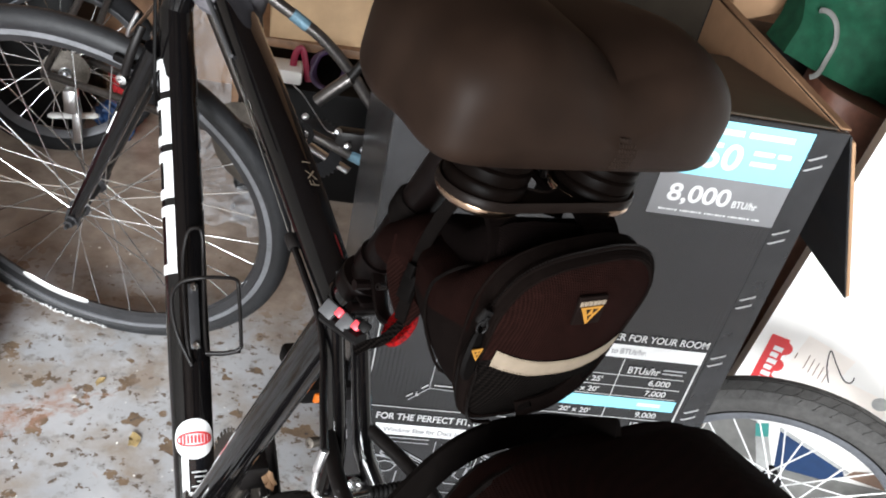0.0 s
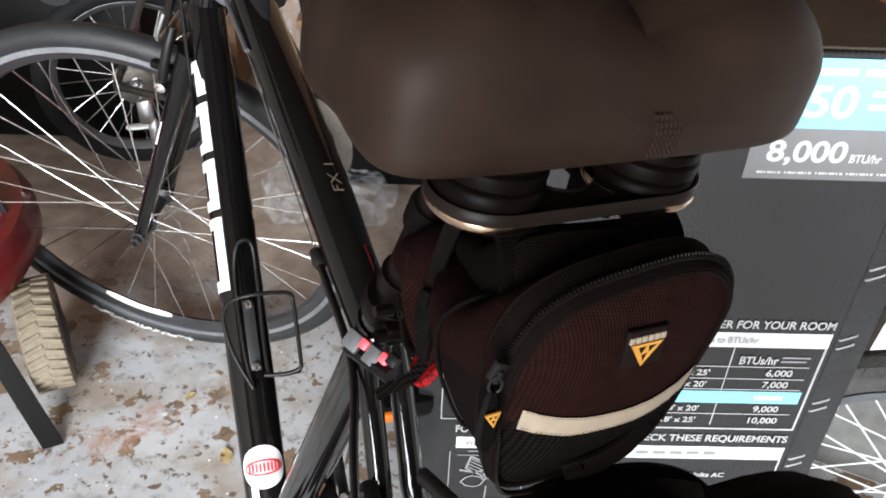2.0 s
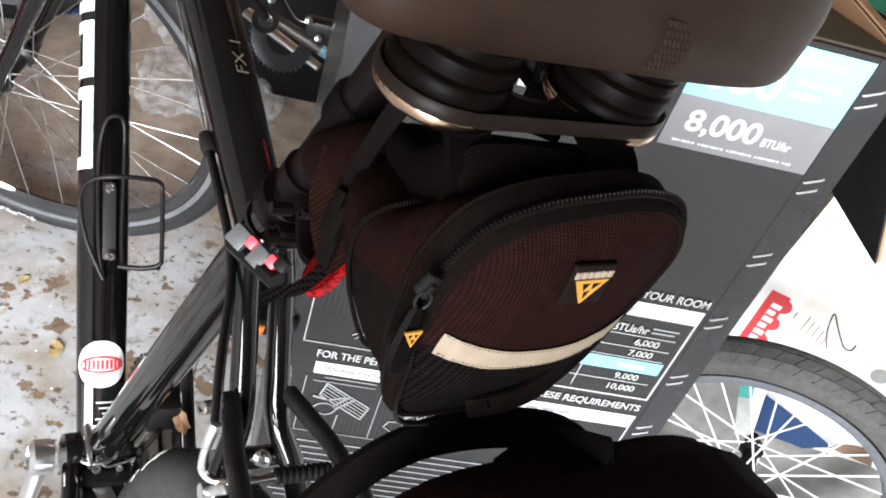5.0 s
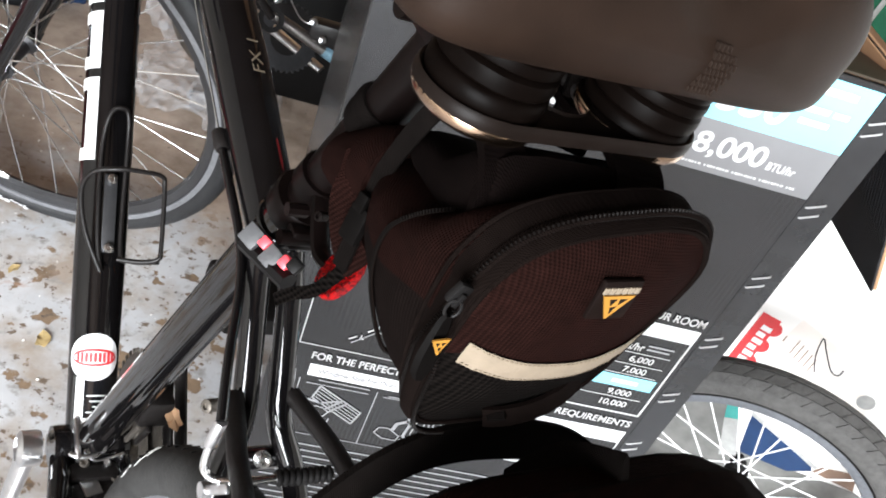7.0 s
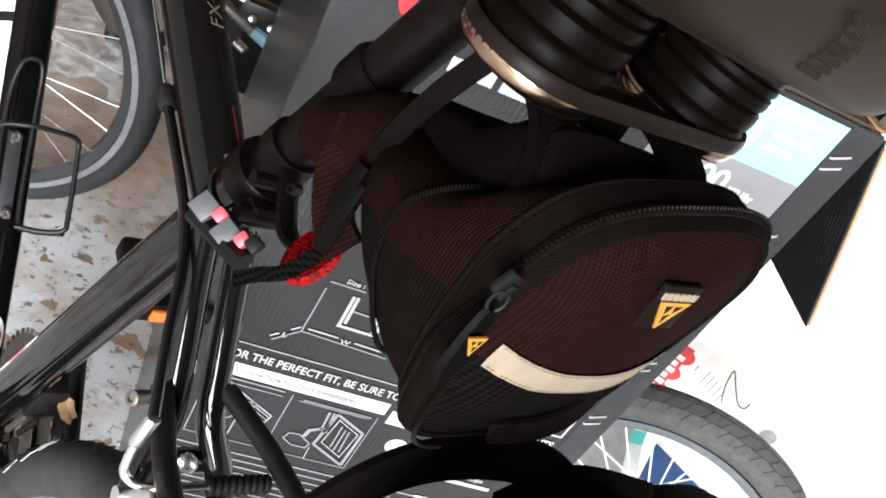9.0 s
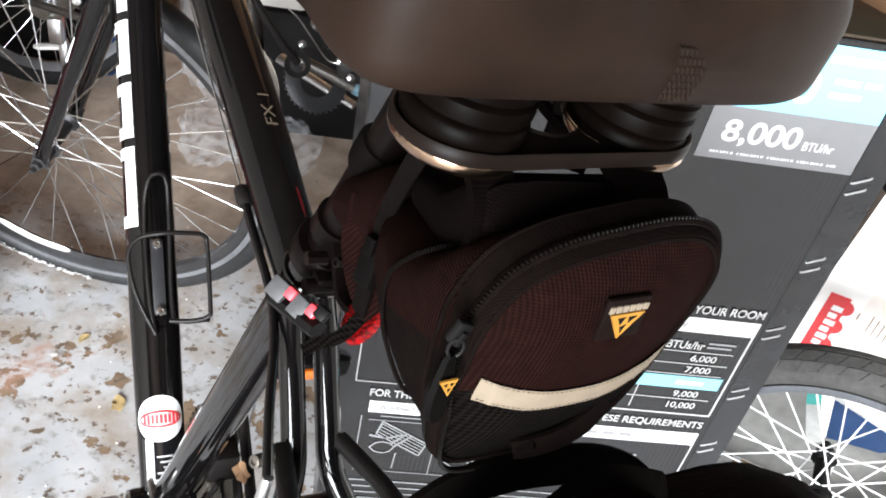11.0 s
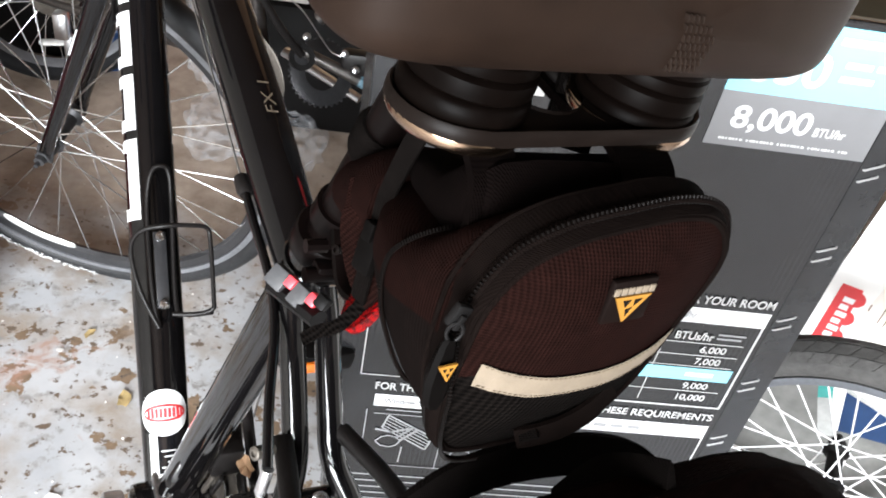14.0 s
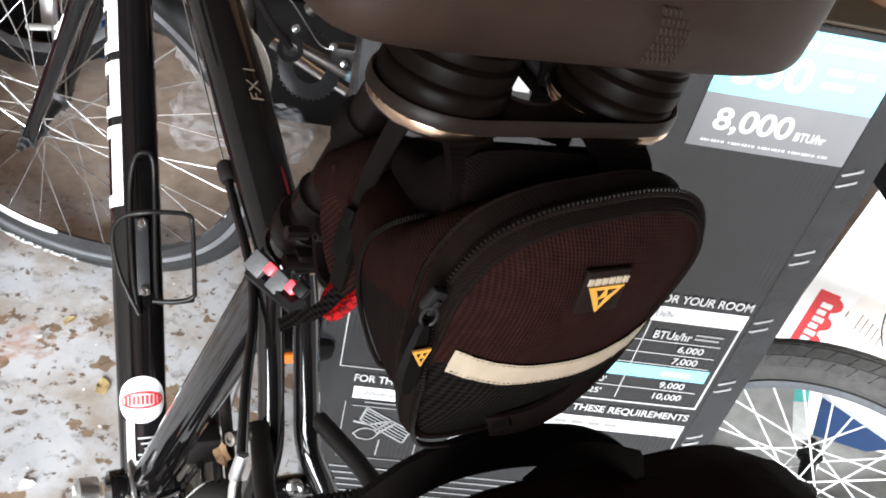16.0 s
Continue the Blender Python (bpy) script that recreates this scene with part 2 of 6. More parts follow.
YELLOW = material("yellow_rubber", (0.25, 0.115, 0.016), 0.5, 0, 0.15, 60)
PRINT = material("glossy_black_board", (0.0155, 0.0157, 0.017), 0.24, 0, 0.3, 14, 0.6, 9, spec=0.7)
FLAP_BOARD = material("dull_brown_black_board", (0.045, 0.034, 0.024), 0.5, 0, 0.35, 9, 0.1, 30, spec=0.35)
# brown board with the shade inside the carton put into its colour
SHADED_LINING = material("shaded_brown_board", (0.022, 0.017, 0.012), 0.7, 0, 0.3, 9, 0.1, 30, spec=0.1)
CARTON_KRAFT = material("dark_brown_cardboard", (0.22, 0.125, 0.070), 0.8, 0, 0.15, 14, 0.2, 120, spec=0.2)
OXBLOOD = material("dark_red_brown_leather", (0.085, 0.034, 0.021), 0.5, 0, 0.4, 30, 0.4, 120, spec=0.3)
def corrugate(m, strength):
    """Faint upright ribs of corrugated board under the print."""
    t = m.node_tree
    tc = t.nodes.new("ShaderNodeTexCoord")
    w = t.nodes.new("ShaderNodeTexWave")
    w.wave_type, w.bands_direction = "BANDS", "X"
    w.inputs["Scale"].default_value, w.inputs["Distortion"].default_value, w.inputs["Detail"].default_value, w.inputs["Detail Scale"].default_value = 60, 0.5, 2, 0.6
    t.links.new(tc.outputs["Object"], w.inputs["Vector"])
    bp = t.nodes.new("ShaderNodeBump")
    bp.inputs["Strength"].default_value, bp.inputs["Distance"].default_value = strength, 0.001
    old_bump = [n for n in t.nodes if n.type == "BUMP" and n != bp]
    # the ribs show in patches only
    patch_tex = t.nodes.new("ShaderNodeTexNoise")
    patch_tex.inputs["Scale"].default_value, patch_tex.inputs["Detail"].default_value = 7, 2
    t.links.new(tc.outputs["Object"], patch_tex.inputs["Vector"])
    there = t.nodes.new("ShaderNodeMapRange")
    there.inputs["From Min"].default_value, there.inputs["From Max"].default_value = 0.45, 0.62
    t.links.new(patch_tex.outputs[0], there.inputs["Value"])
    ribs = t.nodes.new("ShaderNodeMath")
    ribs.operation = "MULTIPLY"
    t.links.new(w.outputs[1], ribs.inputs[0])
    t.links.new(there.outputs[0], ribs.inputs[1])
    t.links.new(ribs.outputs[0], bp.inputs["Height"])
    if old_bump:
        t.links.new(old_bump[0].outputs[0], bp.inputs["Normal"])
    t.links.new(bp.outputs[0], t.nodes["Principled BSDF"].inputs["Normal"])
corrugate(PRINT, 0.32)
KRAFT = material("brown_cardboard", (0.34, 0.20, 0.11), 0.8, 0, 0.15, 14, 0.2, 120)
KRAFT_TAN = material("tan_cardboard", (0.46, 0.31, 0.18), 0.8, 0, 0.12, 14, 0.2, 120)
CYAN_INK = material("cyan_ink", (0.25, 0.62, 0.78), 0.35, 0, 0.04, 20)
GREY_INK = material("grey_ink", (0.19, 0.19, 0.197), 0.35, 0, 0.06, 20)
MID_INK = material("mid_grey_ink", (0.25, 0.25, 0.26), 0.35, 0, 0.06, 20)
WHITE_CARD = material("white_carton_board", (0.83, 0.81, 0.78), 0.6, 0, 0.04, 8)
BLUE_INK = material("blue_ink", (0.004, 0.026, 0.085), 0.5, 0, 0.3, 20)
PALE_GREY_INK = material("pale_grey_ink", (0.36, 0.36, 0.35), 0.5, 0, 0.3, 30)
PALE_PEACH = material("pale_peach_ink", (0.83, 0.765, 0.71), 0.6, 0, 0.1, 10)
BROWN_INK = material("brown_ink", (0.22, 0.14, 0.10), 0.6, 0, 0.2, 20)
# glossy board made lighter: the carton edge's reflection as colour
EDGE_REFLECTION = material("edge_reflection", (0.022, 0.0225, 0.024), 0.14, 0, 0.35, 12, 0.3, 40, spec=0.6)
KID_RIM = material("grey_steel_rim", (0.105, 0.110, 0.122), 0.38, 0.3, 0.3, 60)
TRACK = material("brake_track", (0.21, 0.215, 0.23), 0.45, 0.5, 0.3, 80)
DARK_CEILING = material("dark_unseen_ceiling", (0.06, 0.034, 0.020), 0.7, 0, 0.4, 12, 0.2, 60)
HATCH = material("faded_hatch_print", (0.0115, 0.0074, 0.0056), 0.58, 0, 0.3, 80, spec=0.06)
FLOOR_PRINT = material("dull_grey_print", (0.15, 0.148, 0.14), 0.6, 0, 0.45, 14)
TEAL_INK = material("teal_ink", (0.05, 0.30, 0.27), 0.5, 0, 0.2, 20)
GREEN_CLOTH = material("green_cloth", (0.007, 0.052, 0.027), 0.75, 0, 0.45, 20, 0.5, 90, spec=0.15)
MOWER_RED = material("red_enamel", (0.16, 0.008, 0.012), 0.35, 0, 0.4, 30, coat=0.4)
WIRE = material("staple_wire", (0.55, 0.55, 0.56), 0.5, 0.5, 0.05, 90)
CHROME = material("dull_chromed_steel", (0.13, 0.12, 0.115), 0.3, 0.9, 0.4, 60, 0.2, 200)
BLUE_PAINT = material("pale_blue_paint", (0.10, 0.18, 0.23), 0.4, 0.2, 0.5, 60)
PURPLE = material("purple_plastic", (0.022, 0.007, 0.032), 0.5, 0, 0.3, 40)
PINK = material("magenta_plastic", (0.20, 0.007, 0.03), 0.5, 0, 0.3, 40)
GREY_FOAM = material("grey_foam", (0.075, 0.07, 0.078), 0.8, 0, 0.15, 60, 0.3, 400)
FLUFF = material("dry_leaf", (0.45, 0.33, 0.15), 0.8, 0, 0.3, 80)

def film_material():
    """Clear crumpled plastic film."""
    m = bpy.data.materials.new("clear_film")
    m.use_nodes = True
    t = m.node_tree
    b = t.nodes["Principled BSDF"]
    b.inputs["Base Color"].default_value = (0.88, 0.91, 0.96, 1)
    b.inputs["Roughness"].default_value = 0.07
    b.inputs["Alpha"].default_value = 0.12
    tc = t.nodes.new("ShaderNodeTexCoord")
    creases = t.nodes.new("ShaderNodeTexVoronoi")
    creases.feature = "F1"
    creases.inputs["Scale"].default_value = 26
    wob = t.nodes.new("ShaderNodeTexNoise")
    wob.inputs["Scale"].default_value, wob.inputs["Detail"].default_value = 16, 4
    t.links.new(tc.outputs["Object"], creases.inputs["Vector"])
    t.links.new(tc.outputs["Object"], wob.inputs["Vector"])
    mixed = t.nodes.new("ShaderNodeMath")
    mixed.operation = "ADD"
    t.links.new(creases.outputs["Distance"], mixed.inputs[0])
    t.links.new(wob.outputs[0], mixed.inputs[1])
    bp = t.nodes.new("ShaderNodeBump")
    bp.inputs["Strength"].default_value, bp.inputs["Distance"].default_value = 1.0, 0.02
    t.links.new(mixed.outputs[0], bp.inputs["Height"])
    t.links.new(bp.outputs[0], b.inputs["Normal"])
    return m
FILM = film_material()

# ---- mesh helpers ----
def mesh_of(name, verts, faces, mat, smooth=True):
    me = bpy.data.meshes.new(name)
    me.from_pydata([tuple(v) for v in verts], [], faces)
    me.materials.append(mat)
    if smooth:
        me.polygons.foreach_set("use_smooth", [True] * len(me.polygons))
        me.set_sharp_from_angle(angle=radians(38))
    me.update()
    return me

def part(name, geo, mat, parent, label="", smooth=True, m=None):
    """One mesh object under a thing or under a part."""
    me = geo if isinstance(geo, bpy.types.Mesh) else mesh_of(name, geo[0], geo[1], mat, smooth)
    ob = new(name, me)
    ob.parent = parent
    if m is not None:
        ob.matrix_basis = m
    if label:
        tagged(ob, label)
    return ob

def thing(name, label, category, m=None, group="", kind=""):
    ob = new(name)
    ob.empty_display_size = 0.05
    if m is not None:
        ob.matrix_basis = m
    return tagged(ob, label, category, group, kind)

def whole(name, geo, mat, label, category, m=None, smooth=True, kind="", group=""):
    """A thing that is one mesh."""
    ob = new(name, mesh_of(name, geo[0], geo[1], mat, smooth))
    if m is not None:
        ob.matrix_basis = m
    return tagged(ob, label, category, group, kind)

def join(*geos):
    verts, faces = [], []
    for v, f in geos:
        k = len(verts)
        verts += list(v)
        faces += [tuple(i + k for i in face) for face in f]
    return verts, faces

def spline(points, steps=8, closed=False):
    """Catmull-Rom through the points."""
    p = [Vector(q) for q in points]
    n = len(p)
    out = []
    for i in range(n if closed else n - 1):
        a, b, c, d = (p[(i + k) % n] if closed else p[min(max(i + k, 0), n - 1)] for k in (-1, 0, 1, 2))
        for j in range(steps):
            t = j / steps
            out.append(0.5 * ((2 * b) + (c - a) * t + (2 * a - 5 * b + 4 * c - d) * t * t + (3 * b - a - 3 * c + d) * t ** 3))
    if not closed:
        out.append(p[-1])
    return out

def tube(points, radius, segs=12, closed=False, flat=1.0, up=None):
    """A round (or flattened) tube along points; radius: a number, or one for each point."""
    p = [Vector(q) for q in points]
    n = len(p)
    rad = [radius] * n if isinstance(radius, (int, float)) else radius
    verts, faces = [], []
    side = None
    for i, q in enumerate(p):
        a, b = (p[i - 1], p[(i + 1) % n]) if closed else (p[max(i - 1, 0)], p[min(i + 1, n - 1)])
        d = (b - a).normalized()
        if side is None:
            ref = Vector(up) if up else (Vector((0, 0, 1)) if abs(d.z) < 0.9 else Vector((0, 1, 0)))
            side = d.cross(ref).normalized()
        else:
            side = (side - d * side.dot(d)).normalized()
        nor = side.cross(d)
        for k in range(segs):
            w = 2 * math.pi * k / segs
            verts.append(q + (side * math.cos(w) + nor * math.sin(w) * flat) * rad[i])
    rows = n if closed else n - 1
    for i in range(rows):
        for k in range(segs):
            a, b = i * segs + k, i * segs + (k + 1) % segs
            c, d = ((i + 1) % n) * segs + (k + 1) % segs, ((i + 1) % n) * segs + k
            faces.append((a, b, c, d))
    if not closed:
        faces += [tuple(range(segs))[::-1], tuple((n - 1) * segs + k for k in range(segs))]
    return verts, faces

def ring_frame(axis):
    axis = Vector(axis).normalized()
    ref = Vector((0, 0, 1)) if abs(axis.z) < 0.9 else Vector((1, 0, 0))
    u = axis.cross(ref).normalized()
    return axis, u, axis.cross(u)

def lathe(profile, centre, axis, segs=48, closed=True):
    """Turns (radius, along) pairs round an axis; closed: the profile is a loop."""
    centre = Vector(centre)
    a, u, v = ring_frame(axis)
    n = len(profile)
    verts = [centre + a * x + (u * math.cos(2 * math.pi * k / segs) + v * math.sin(2 * math.pi * k / segs)) * r for k in range(segs) for r, x in profile]
    faces = []
    for k in range(segs):
        for i in range(n if closed else n - 1):
            faces.append((k * n + i, k * n + (i + 1) % n, ((k + 1) % segs) * n + (i + 1) % n, ((k + 1) % segs) * n + i))
    if not closed:
        faces += [tuple(k * n for k in range(segs)), tuple(k * n + n - 1 for k in range(segs))[::-1]]
    return verts, faces

def rbox(centre, size, bevel=0.003, m=None, segs=2):
    """A box with rounded edges."""
    bm = bmesh.new()
    bmesh.ops.create_cube(bm, size=1)
    bmesh.ops.scale(bm, vec=size, verts=bm.verts)
    if bevel:
        bmesh.ops.bevel(bm, geom=bm.edges[:], offset=min(bevel, min(size) * 0.45), segments=segs, affect="EDGES", profile=0.5)
    mm = Matrix.Translation(centre) @ (m if m is not None else Matrix.Identity(4))
    verts = [mm @ v.co for v in bm.verts]
    bm.verts.index_update()
    faces = [tuple(v.index for v in f.verts) for f in bm.faces]
    bm.free()
    return verts, faces

def loft(rings, cap=True, closed=True):
    n = len(rings[0])
    verts = [Vector(v) for r in rings for v in r]
    faces = []
    for i in range(len(rings) - 1):
        for k in range(n if closed else n - 1):
            faces.append((i * n + k, i * n + (k + 1) % n, (i + 1) * n + (k + 1) % n, (i + 1) * n + k))
    if cap:
        faces += [tuple(range(n))[::-1], tuple((len(rings) - 1) * n + k for k in range(n))]
    return verts, faces

def frame_matrix(origin, x, y, z):
    m = Matrix.Identity(4)
    for i, c in enumerate((x, y, z, origin)):
        for j in range(3):
            m[j][i] = c[j]
    return m

def lettering(text, size, align="LEFT", weight=0.0):
    """The outlines of letters as flat faces in the xy plane."""
    cu = bpy.data.curves.new("letters", "FONT")
    cu.body, cu.size, cu.align_x, cu.offset = text, size, align, weight
    ob = bpy.data.objects.new("letters", cu)
    scene.collection.objects.link(ob)
    me = bpy.data.meshes.new_from_object(ob.evaluated_get(bpy.context.evaluated_depsgraph_get()))
    verts = [v.co.copy() for v in me.vertices]
    faces = [tuple(p.vertices) for p in me.polygons]
    bpy.data.objects.remove(ob)
    bpy.data.curves.remove(cu)
    bpy.data.meshes.remove(me)
    return verts, faces

# ---- the garage ----
def slab(name, lo, hi, mat, kind="structure", label="", category=""):
    c = [(a + b) / 2 for a, b in zip(lo, hi)]
    ob = new(name, mesh_of(name, *rbox(c, [b - a for a, b in zip(lo, hi)], 0.0), mat, False))
    return tagged(ob, label, category, kind=kind)

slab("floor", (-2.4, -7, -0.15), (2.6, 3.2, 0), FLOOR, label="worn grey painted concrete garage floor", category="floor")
slab("wall_left", (-2.55, -2.4, 0), (-2.4, 3.2, 2.6), PLASTER, label="plain plastered garage side wall", category="wall")
slab("wall_right", (2.6, -2.4, 0), (2.75, 3.2, 2.6), PLASTER, label="plain plastered garage side wall", category="wall")
slab("wall_back", (-2.55, 3.2, 0), (2.75, 3.35, 2.6), WOOD, label="brown boarded garage back wall", category="wall")
slab("wall_front", (0.5, -2.55, 0), (2.75, -2.4, 2.6), PLASTER, label="plain wall beside the open garage door", category="wall")
slab("wall_front_header", (-2.4, -2.55, 2.25), (0.5, -2.4, 2.6), PLASTER, label="lintel over the open garage door", category="wall")
# ceiling is out of view; dark so that glossy black parts reflect less
slab("ceiling", (-2.55, -2.55, 2.6), (2.75, 3.35, 2.75), DARK_CEILING, label="unseen garage ceiling, kept dark to weaken reflections", category="ceiling")

# ---- the parked bicycle ----
BIKE = frame_matrix((-0.2548 - 0.742 * 0.1456, 0.5673 - 0.742 * 0.06, 0.733 - 0.742 * 0.9875), (-0.3811, 0.9245, 0), (-0.913, -0.3763, 0.1575), (0.1456, 0.06, 0.9875))
ZB = 0.742
def P(s, y, z):
    """Bicycle place: ahead, to its left, up from the seat cluster."""
    return Vector((s, y, z + ZB))
bike = thing("bicycle", "black city bicycle leaning beside a black carton", "bicycle", BIKE)
BB, CLU, HB, HT = P(0.159, 0, -0.450), P(0, 0, 0), P(0.631, 0, -0.019), P(0.584, 0, 0.119)
UP_ST = (CLU - BB).normalized()
K = (HT - HB).normalized()
Y = Vector((0, 1, 0))
RH = P(-0.264, 0, -0.415)

part("seat_tube", tube([BB, BB.lerp(CLU, 0.7), CLU + UP_ST * 0.03], [0.0185, 0.0178, 0.0172], 24), FRAME_BLACK, bike)
part("down_tube", tube([BB, BB.lerp(HB, 0.3), BB.lerp(HB, 0.8), HB + K * 0.012], [0.023, 0.0255, 0.0245, 0.022], 28), FRAME_BLACK, bike)
part("top_tube", tube([CLU - Vector((0.0, 0, 0.006)), CLU.lerp(HT, 0.25), CLU.lerp(HT, 0.75), HT - K * 0.02], [0.0175, 0.0205, 0.022, 0.021], 28, flat=0.92), FRAME_BLACK, bike)
tt_axis = (HT - CLU).normalized()
tt_top = Vector((-tt_axis.z, 0, tt_axis.x))
bead = [CLU - Vector((0, 0, 0.003)) + tt_axis * (0.024 - 0.027 * u) + (tt_top * math.cos(0.30 + 0.28 * u) + Vector((0, 1, 0)) * math.sin(0.30 + 0.28 * u)) * 0.0180 for u in np.linspace(0, 1, 33)]
part("weld_bead", tube(bead, [0.0011 + 0.0008 * abs(math.sin(1.1 * i)) for i in range(33)], 8), RIM_DARK, bike, "rippled weld seam")
part("head_tube", lathe([(0, -0.006), (0.0235, -0.006), (0.0235, 0.006), (0.020, 0.016), (0.020, 0.115), (0.0235, 0.13), (0.0235, 0.142), (0, 0.142)], HB - K * 0.01, K, 28, False), FRAME_BLACK, bike)
part("bottom_bracket_shell", lathe([(0, -0.036), (0.021, -0.036), (0.022, -0.03), (0.022, 0.03), (0.021, 0.036), (0, 0.036)], BB, Y, 24, False), FRAME_BLACK, bike)
for side in (1, -1):
    part("seat_stay", tube(spline([P(-0.012, 0.0025 + 0.0105 * side, -0.006), P(-0.03, 0.0025 + 0.0115 * side, -0.026), P(-0.062, 0.0025 + 0.0115 * side, -0.064), P(-0.082, 0.0025 + 0.0130 * side, -0.088), P(-0.103, 0.0015 + 0.0245 * side, -0.114), P(-0.125, 0.032 * side, -0.148), P(-0.19, 0.047 * side, -0.26), P(-0.270, 0.064 * side, -0.385)], 8), 0.0082, 14), FRAME_BLACK, bike)
    part("chain_stay", tube(spline([BB + Vector((-0.015, 0.028 * side, 0)), P(0.02, 0.045 * side, -0.437), P(-0.12, 0.055 * side, -0.415), P(-0.270, 0.064 * side, -0.397)], 8), [0.011] * 25, 14), FRAME_BLACK, bike)
    part("dropout", rbox(RH + Vector((0.0, 0.064 * side, 0.0)), (0.05, 0.006, 0.045), 0.002), FRAME_BLACK, bike)
bridge = part("brake_bridge", tube([P(-0.090, 0.027, -0.114), P(-0.090, -0.027, -0.114)], 0.0075, 14), FRAME_BLACK, bike)
part("bolt", join(lathe([(0, 0), (0.0038, 0), (0.0042, 0.001), (0.0042, 0.005), (0.0038, 0.0055), (0.0024, 0.0056), (0.0024, 0.003), (0, 0.003)], P(-0.0965, -0.0015, -0.1065), (-0.8, 0.1, 0.55), 16, False), lathe([(0, 0), (0.0056, 0), (0.0056, 0.0015), (0, 0.0015)], P(-0.0955, -0.0015, -0.1072), (-0.8, 0.1, 0.55), 18, False)), STEEL, bridge, "bright steel hex bolt")
# weld beads at the cluster
for c, ax, r in ((CLU + UP_ST * 0.012, UP_ST, 0.0178),):
    part("collar_seam", tube([c + (ring_frame(ax)[1] * math.cos(w) + ring_frame(ax)[2] * math.sin(w)) * r for w in np.linspace(0, 2 * math.pi, 30)[:-1]], 0.002, 6, True), FRAME_BLACK, bike)

def patch(a, b, r, f0, f1, th0, th1, lift=0.0006, nf=6, nt=10, shape="rect"):
    """A piece of print on a tube: along it from f0 to f1, round it from th0 to th1 degrees (0: top, 90: left)."""
    d = (b - a).normalized()
    top = Y.cross(d) * -1
    if top.z < 0:
        top = -top
    verts, faces = [], []
    if shape == "rect":
        for i in range(nf + 1):
            for j in range(nt + 1):
                f, th = f0 + (f1 - f0) * i / nf, radians(th0 + (th1 - th0) * j / nt)
                verts.append(a.lerp(b, f) + (top * math.cos(th) + Y * math.sin(th)) * (r + lift))
        for i in range(nf):
            for j in range(nt):
                q = i * (nt + 1) + j
                faces.append((q, q + 1, q + nt + 2, q + nt + 1))
    else:
        rings = 8
        for i in range(rings + 1):
            for j in range(36):
                k = i / rings
                w = 2 * math.pi * j / 36
                f = (f0 + f1) / 2 + (f1 - f0) / 2 * k * math.sin(w)
                th = radians((th0 + th1) / 2 + (th1 - th0) / 2 * k * math.cos(w))
                verts.append(a.lerp(b, f) + (top * math.cos(th) + Y * math.sin(th)) * (r + lift))
        for i in range(rings):
            for j in range(36):
                faces.append((i * 36 + j, i * 36 + (j + 1) % 36, (i + 1) * 36 + (j + 1) % 36, (i + 1) * 36 + j))
    return verts, faces

# white block lettering on both sides of the down tube, as plain shapes
for th0, th1 in ((38, 112), (-68, -116)):
    marks = []
    for f0, f1, bars in ((0.895, 0.825, 1), (0.81, 0.715, 2), (0.70, 0.605, 2), (0.59, 0.455, 3)):
        span = th1 - th0
        marks.append(patch(BB, HB, 0.0252, f0, f0 - 0.02, th0, th1))
        marks.append(patch(BB, HB, 0.0252, f0, f1, th0 + span * 0.0, th0 + span * 0.42))
        if bars > 1:
            marks.append(patch(BB, HB, 0.0252, f1 + 0.02, f1, th0, th1))
    part("frame_lettering", join(*marks), WHITE_INK, bike, "white block marks printed on black")
part("dealer_sticker", patch(BB, HB, 0.0246, 0.178, 0.104, -48, 72, 0.0004, shape="oval"), WHITE_INK, bike, "oval white sticker with red band")
part("sticker_ring", patch(BB, HB, 0.0246, 0.1545, 0.1265, -40, 64, 0.0007, shape="oval"), RED_INK, bike)
part("sticker_field", patch(BB, HB, 0.0246, 0.1503, 0.1307, -34, 58, 0.0010, shape="oval"), WHITE_INK, bike)
part("sticker_band", join(*[patch(BB, HB, 0.0246, 0.1480, 0.1330, -31 + 9.4 * i, -24.2 + 9.4 * i, 0.0014, 2, 2) for i in range(9)]), RED_INK, bike)
spec_label = part("spec_label", patch(BB, HB, 0.0240, 0.112, 0.022, -46, 62, 0.0003, 6, 16), LABEL_FILM, bike, "glossy black label with small white print")
part("label_print", join(*[patch(BB, HB, 0.0240, 0.082 - 0.0085 * i, 0.0795 - 0.0085 * i, -18 + 4 * (i % 2), 24 - 7 * (i % 3), 0.0008, 2, 8) for i in range(4)], patch(BB, HB, 0.0240, 0.046, 0.034, -26, 34, 0.0008, 2, 8)), PRINTED, spec_label)
# highlight on the label's left side, painted as a white strip
part("label_glint", patch(BB, HB, 0.0240, 0.110, 0.022, 31, 51, 0.0009, 6, 6), WHITE_INK, spec_label, "white glint painted along the left of the label")
tt_dir = (HT - CLU).normalized()
tt_up = Vector((-tt_dir.z, 0, tt_dir.x))
o = P(0.115, 0, 0) + Vector((0, 0, 0.115 * tt_dir.z / tt_dir.x))
tilt = radians(-3)
nrm = tt_up * math.cos(tilt) + Y * math.sin(tilt)
tup = Y * math.cos(tilt) - tt_up * math.sin(tilt)
lv, lf = lettering("FX 1", 0.0125)
lv = [Vector((v.x * 1.5, v.y, 0)) for v in lv]
part("model_lettering", ([frame_matrix(o + nrm * 0.0203 - tup * 0.004, tt_dir, tup, nrm) @ v for v in lv], lf), STRIPE, bike, "thin pale letters FX 1", False)

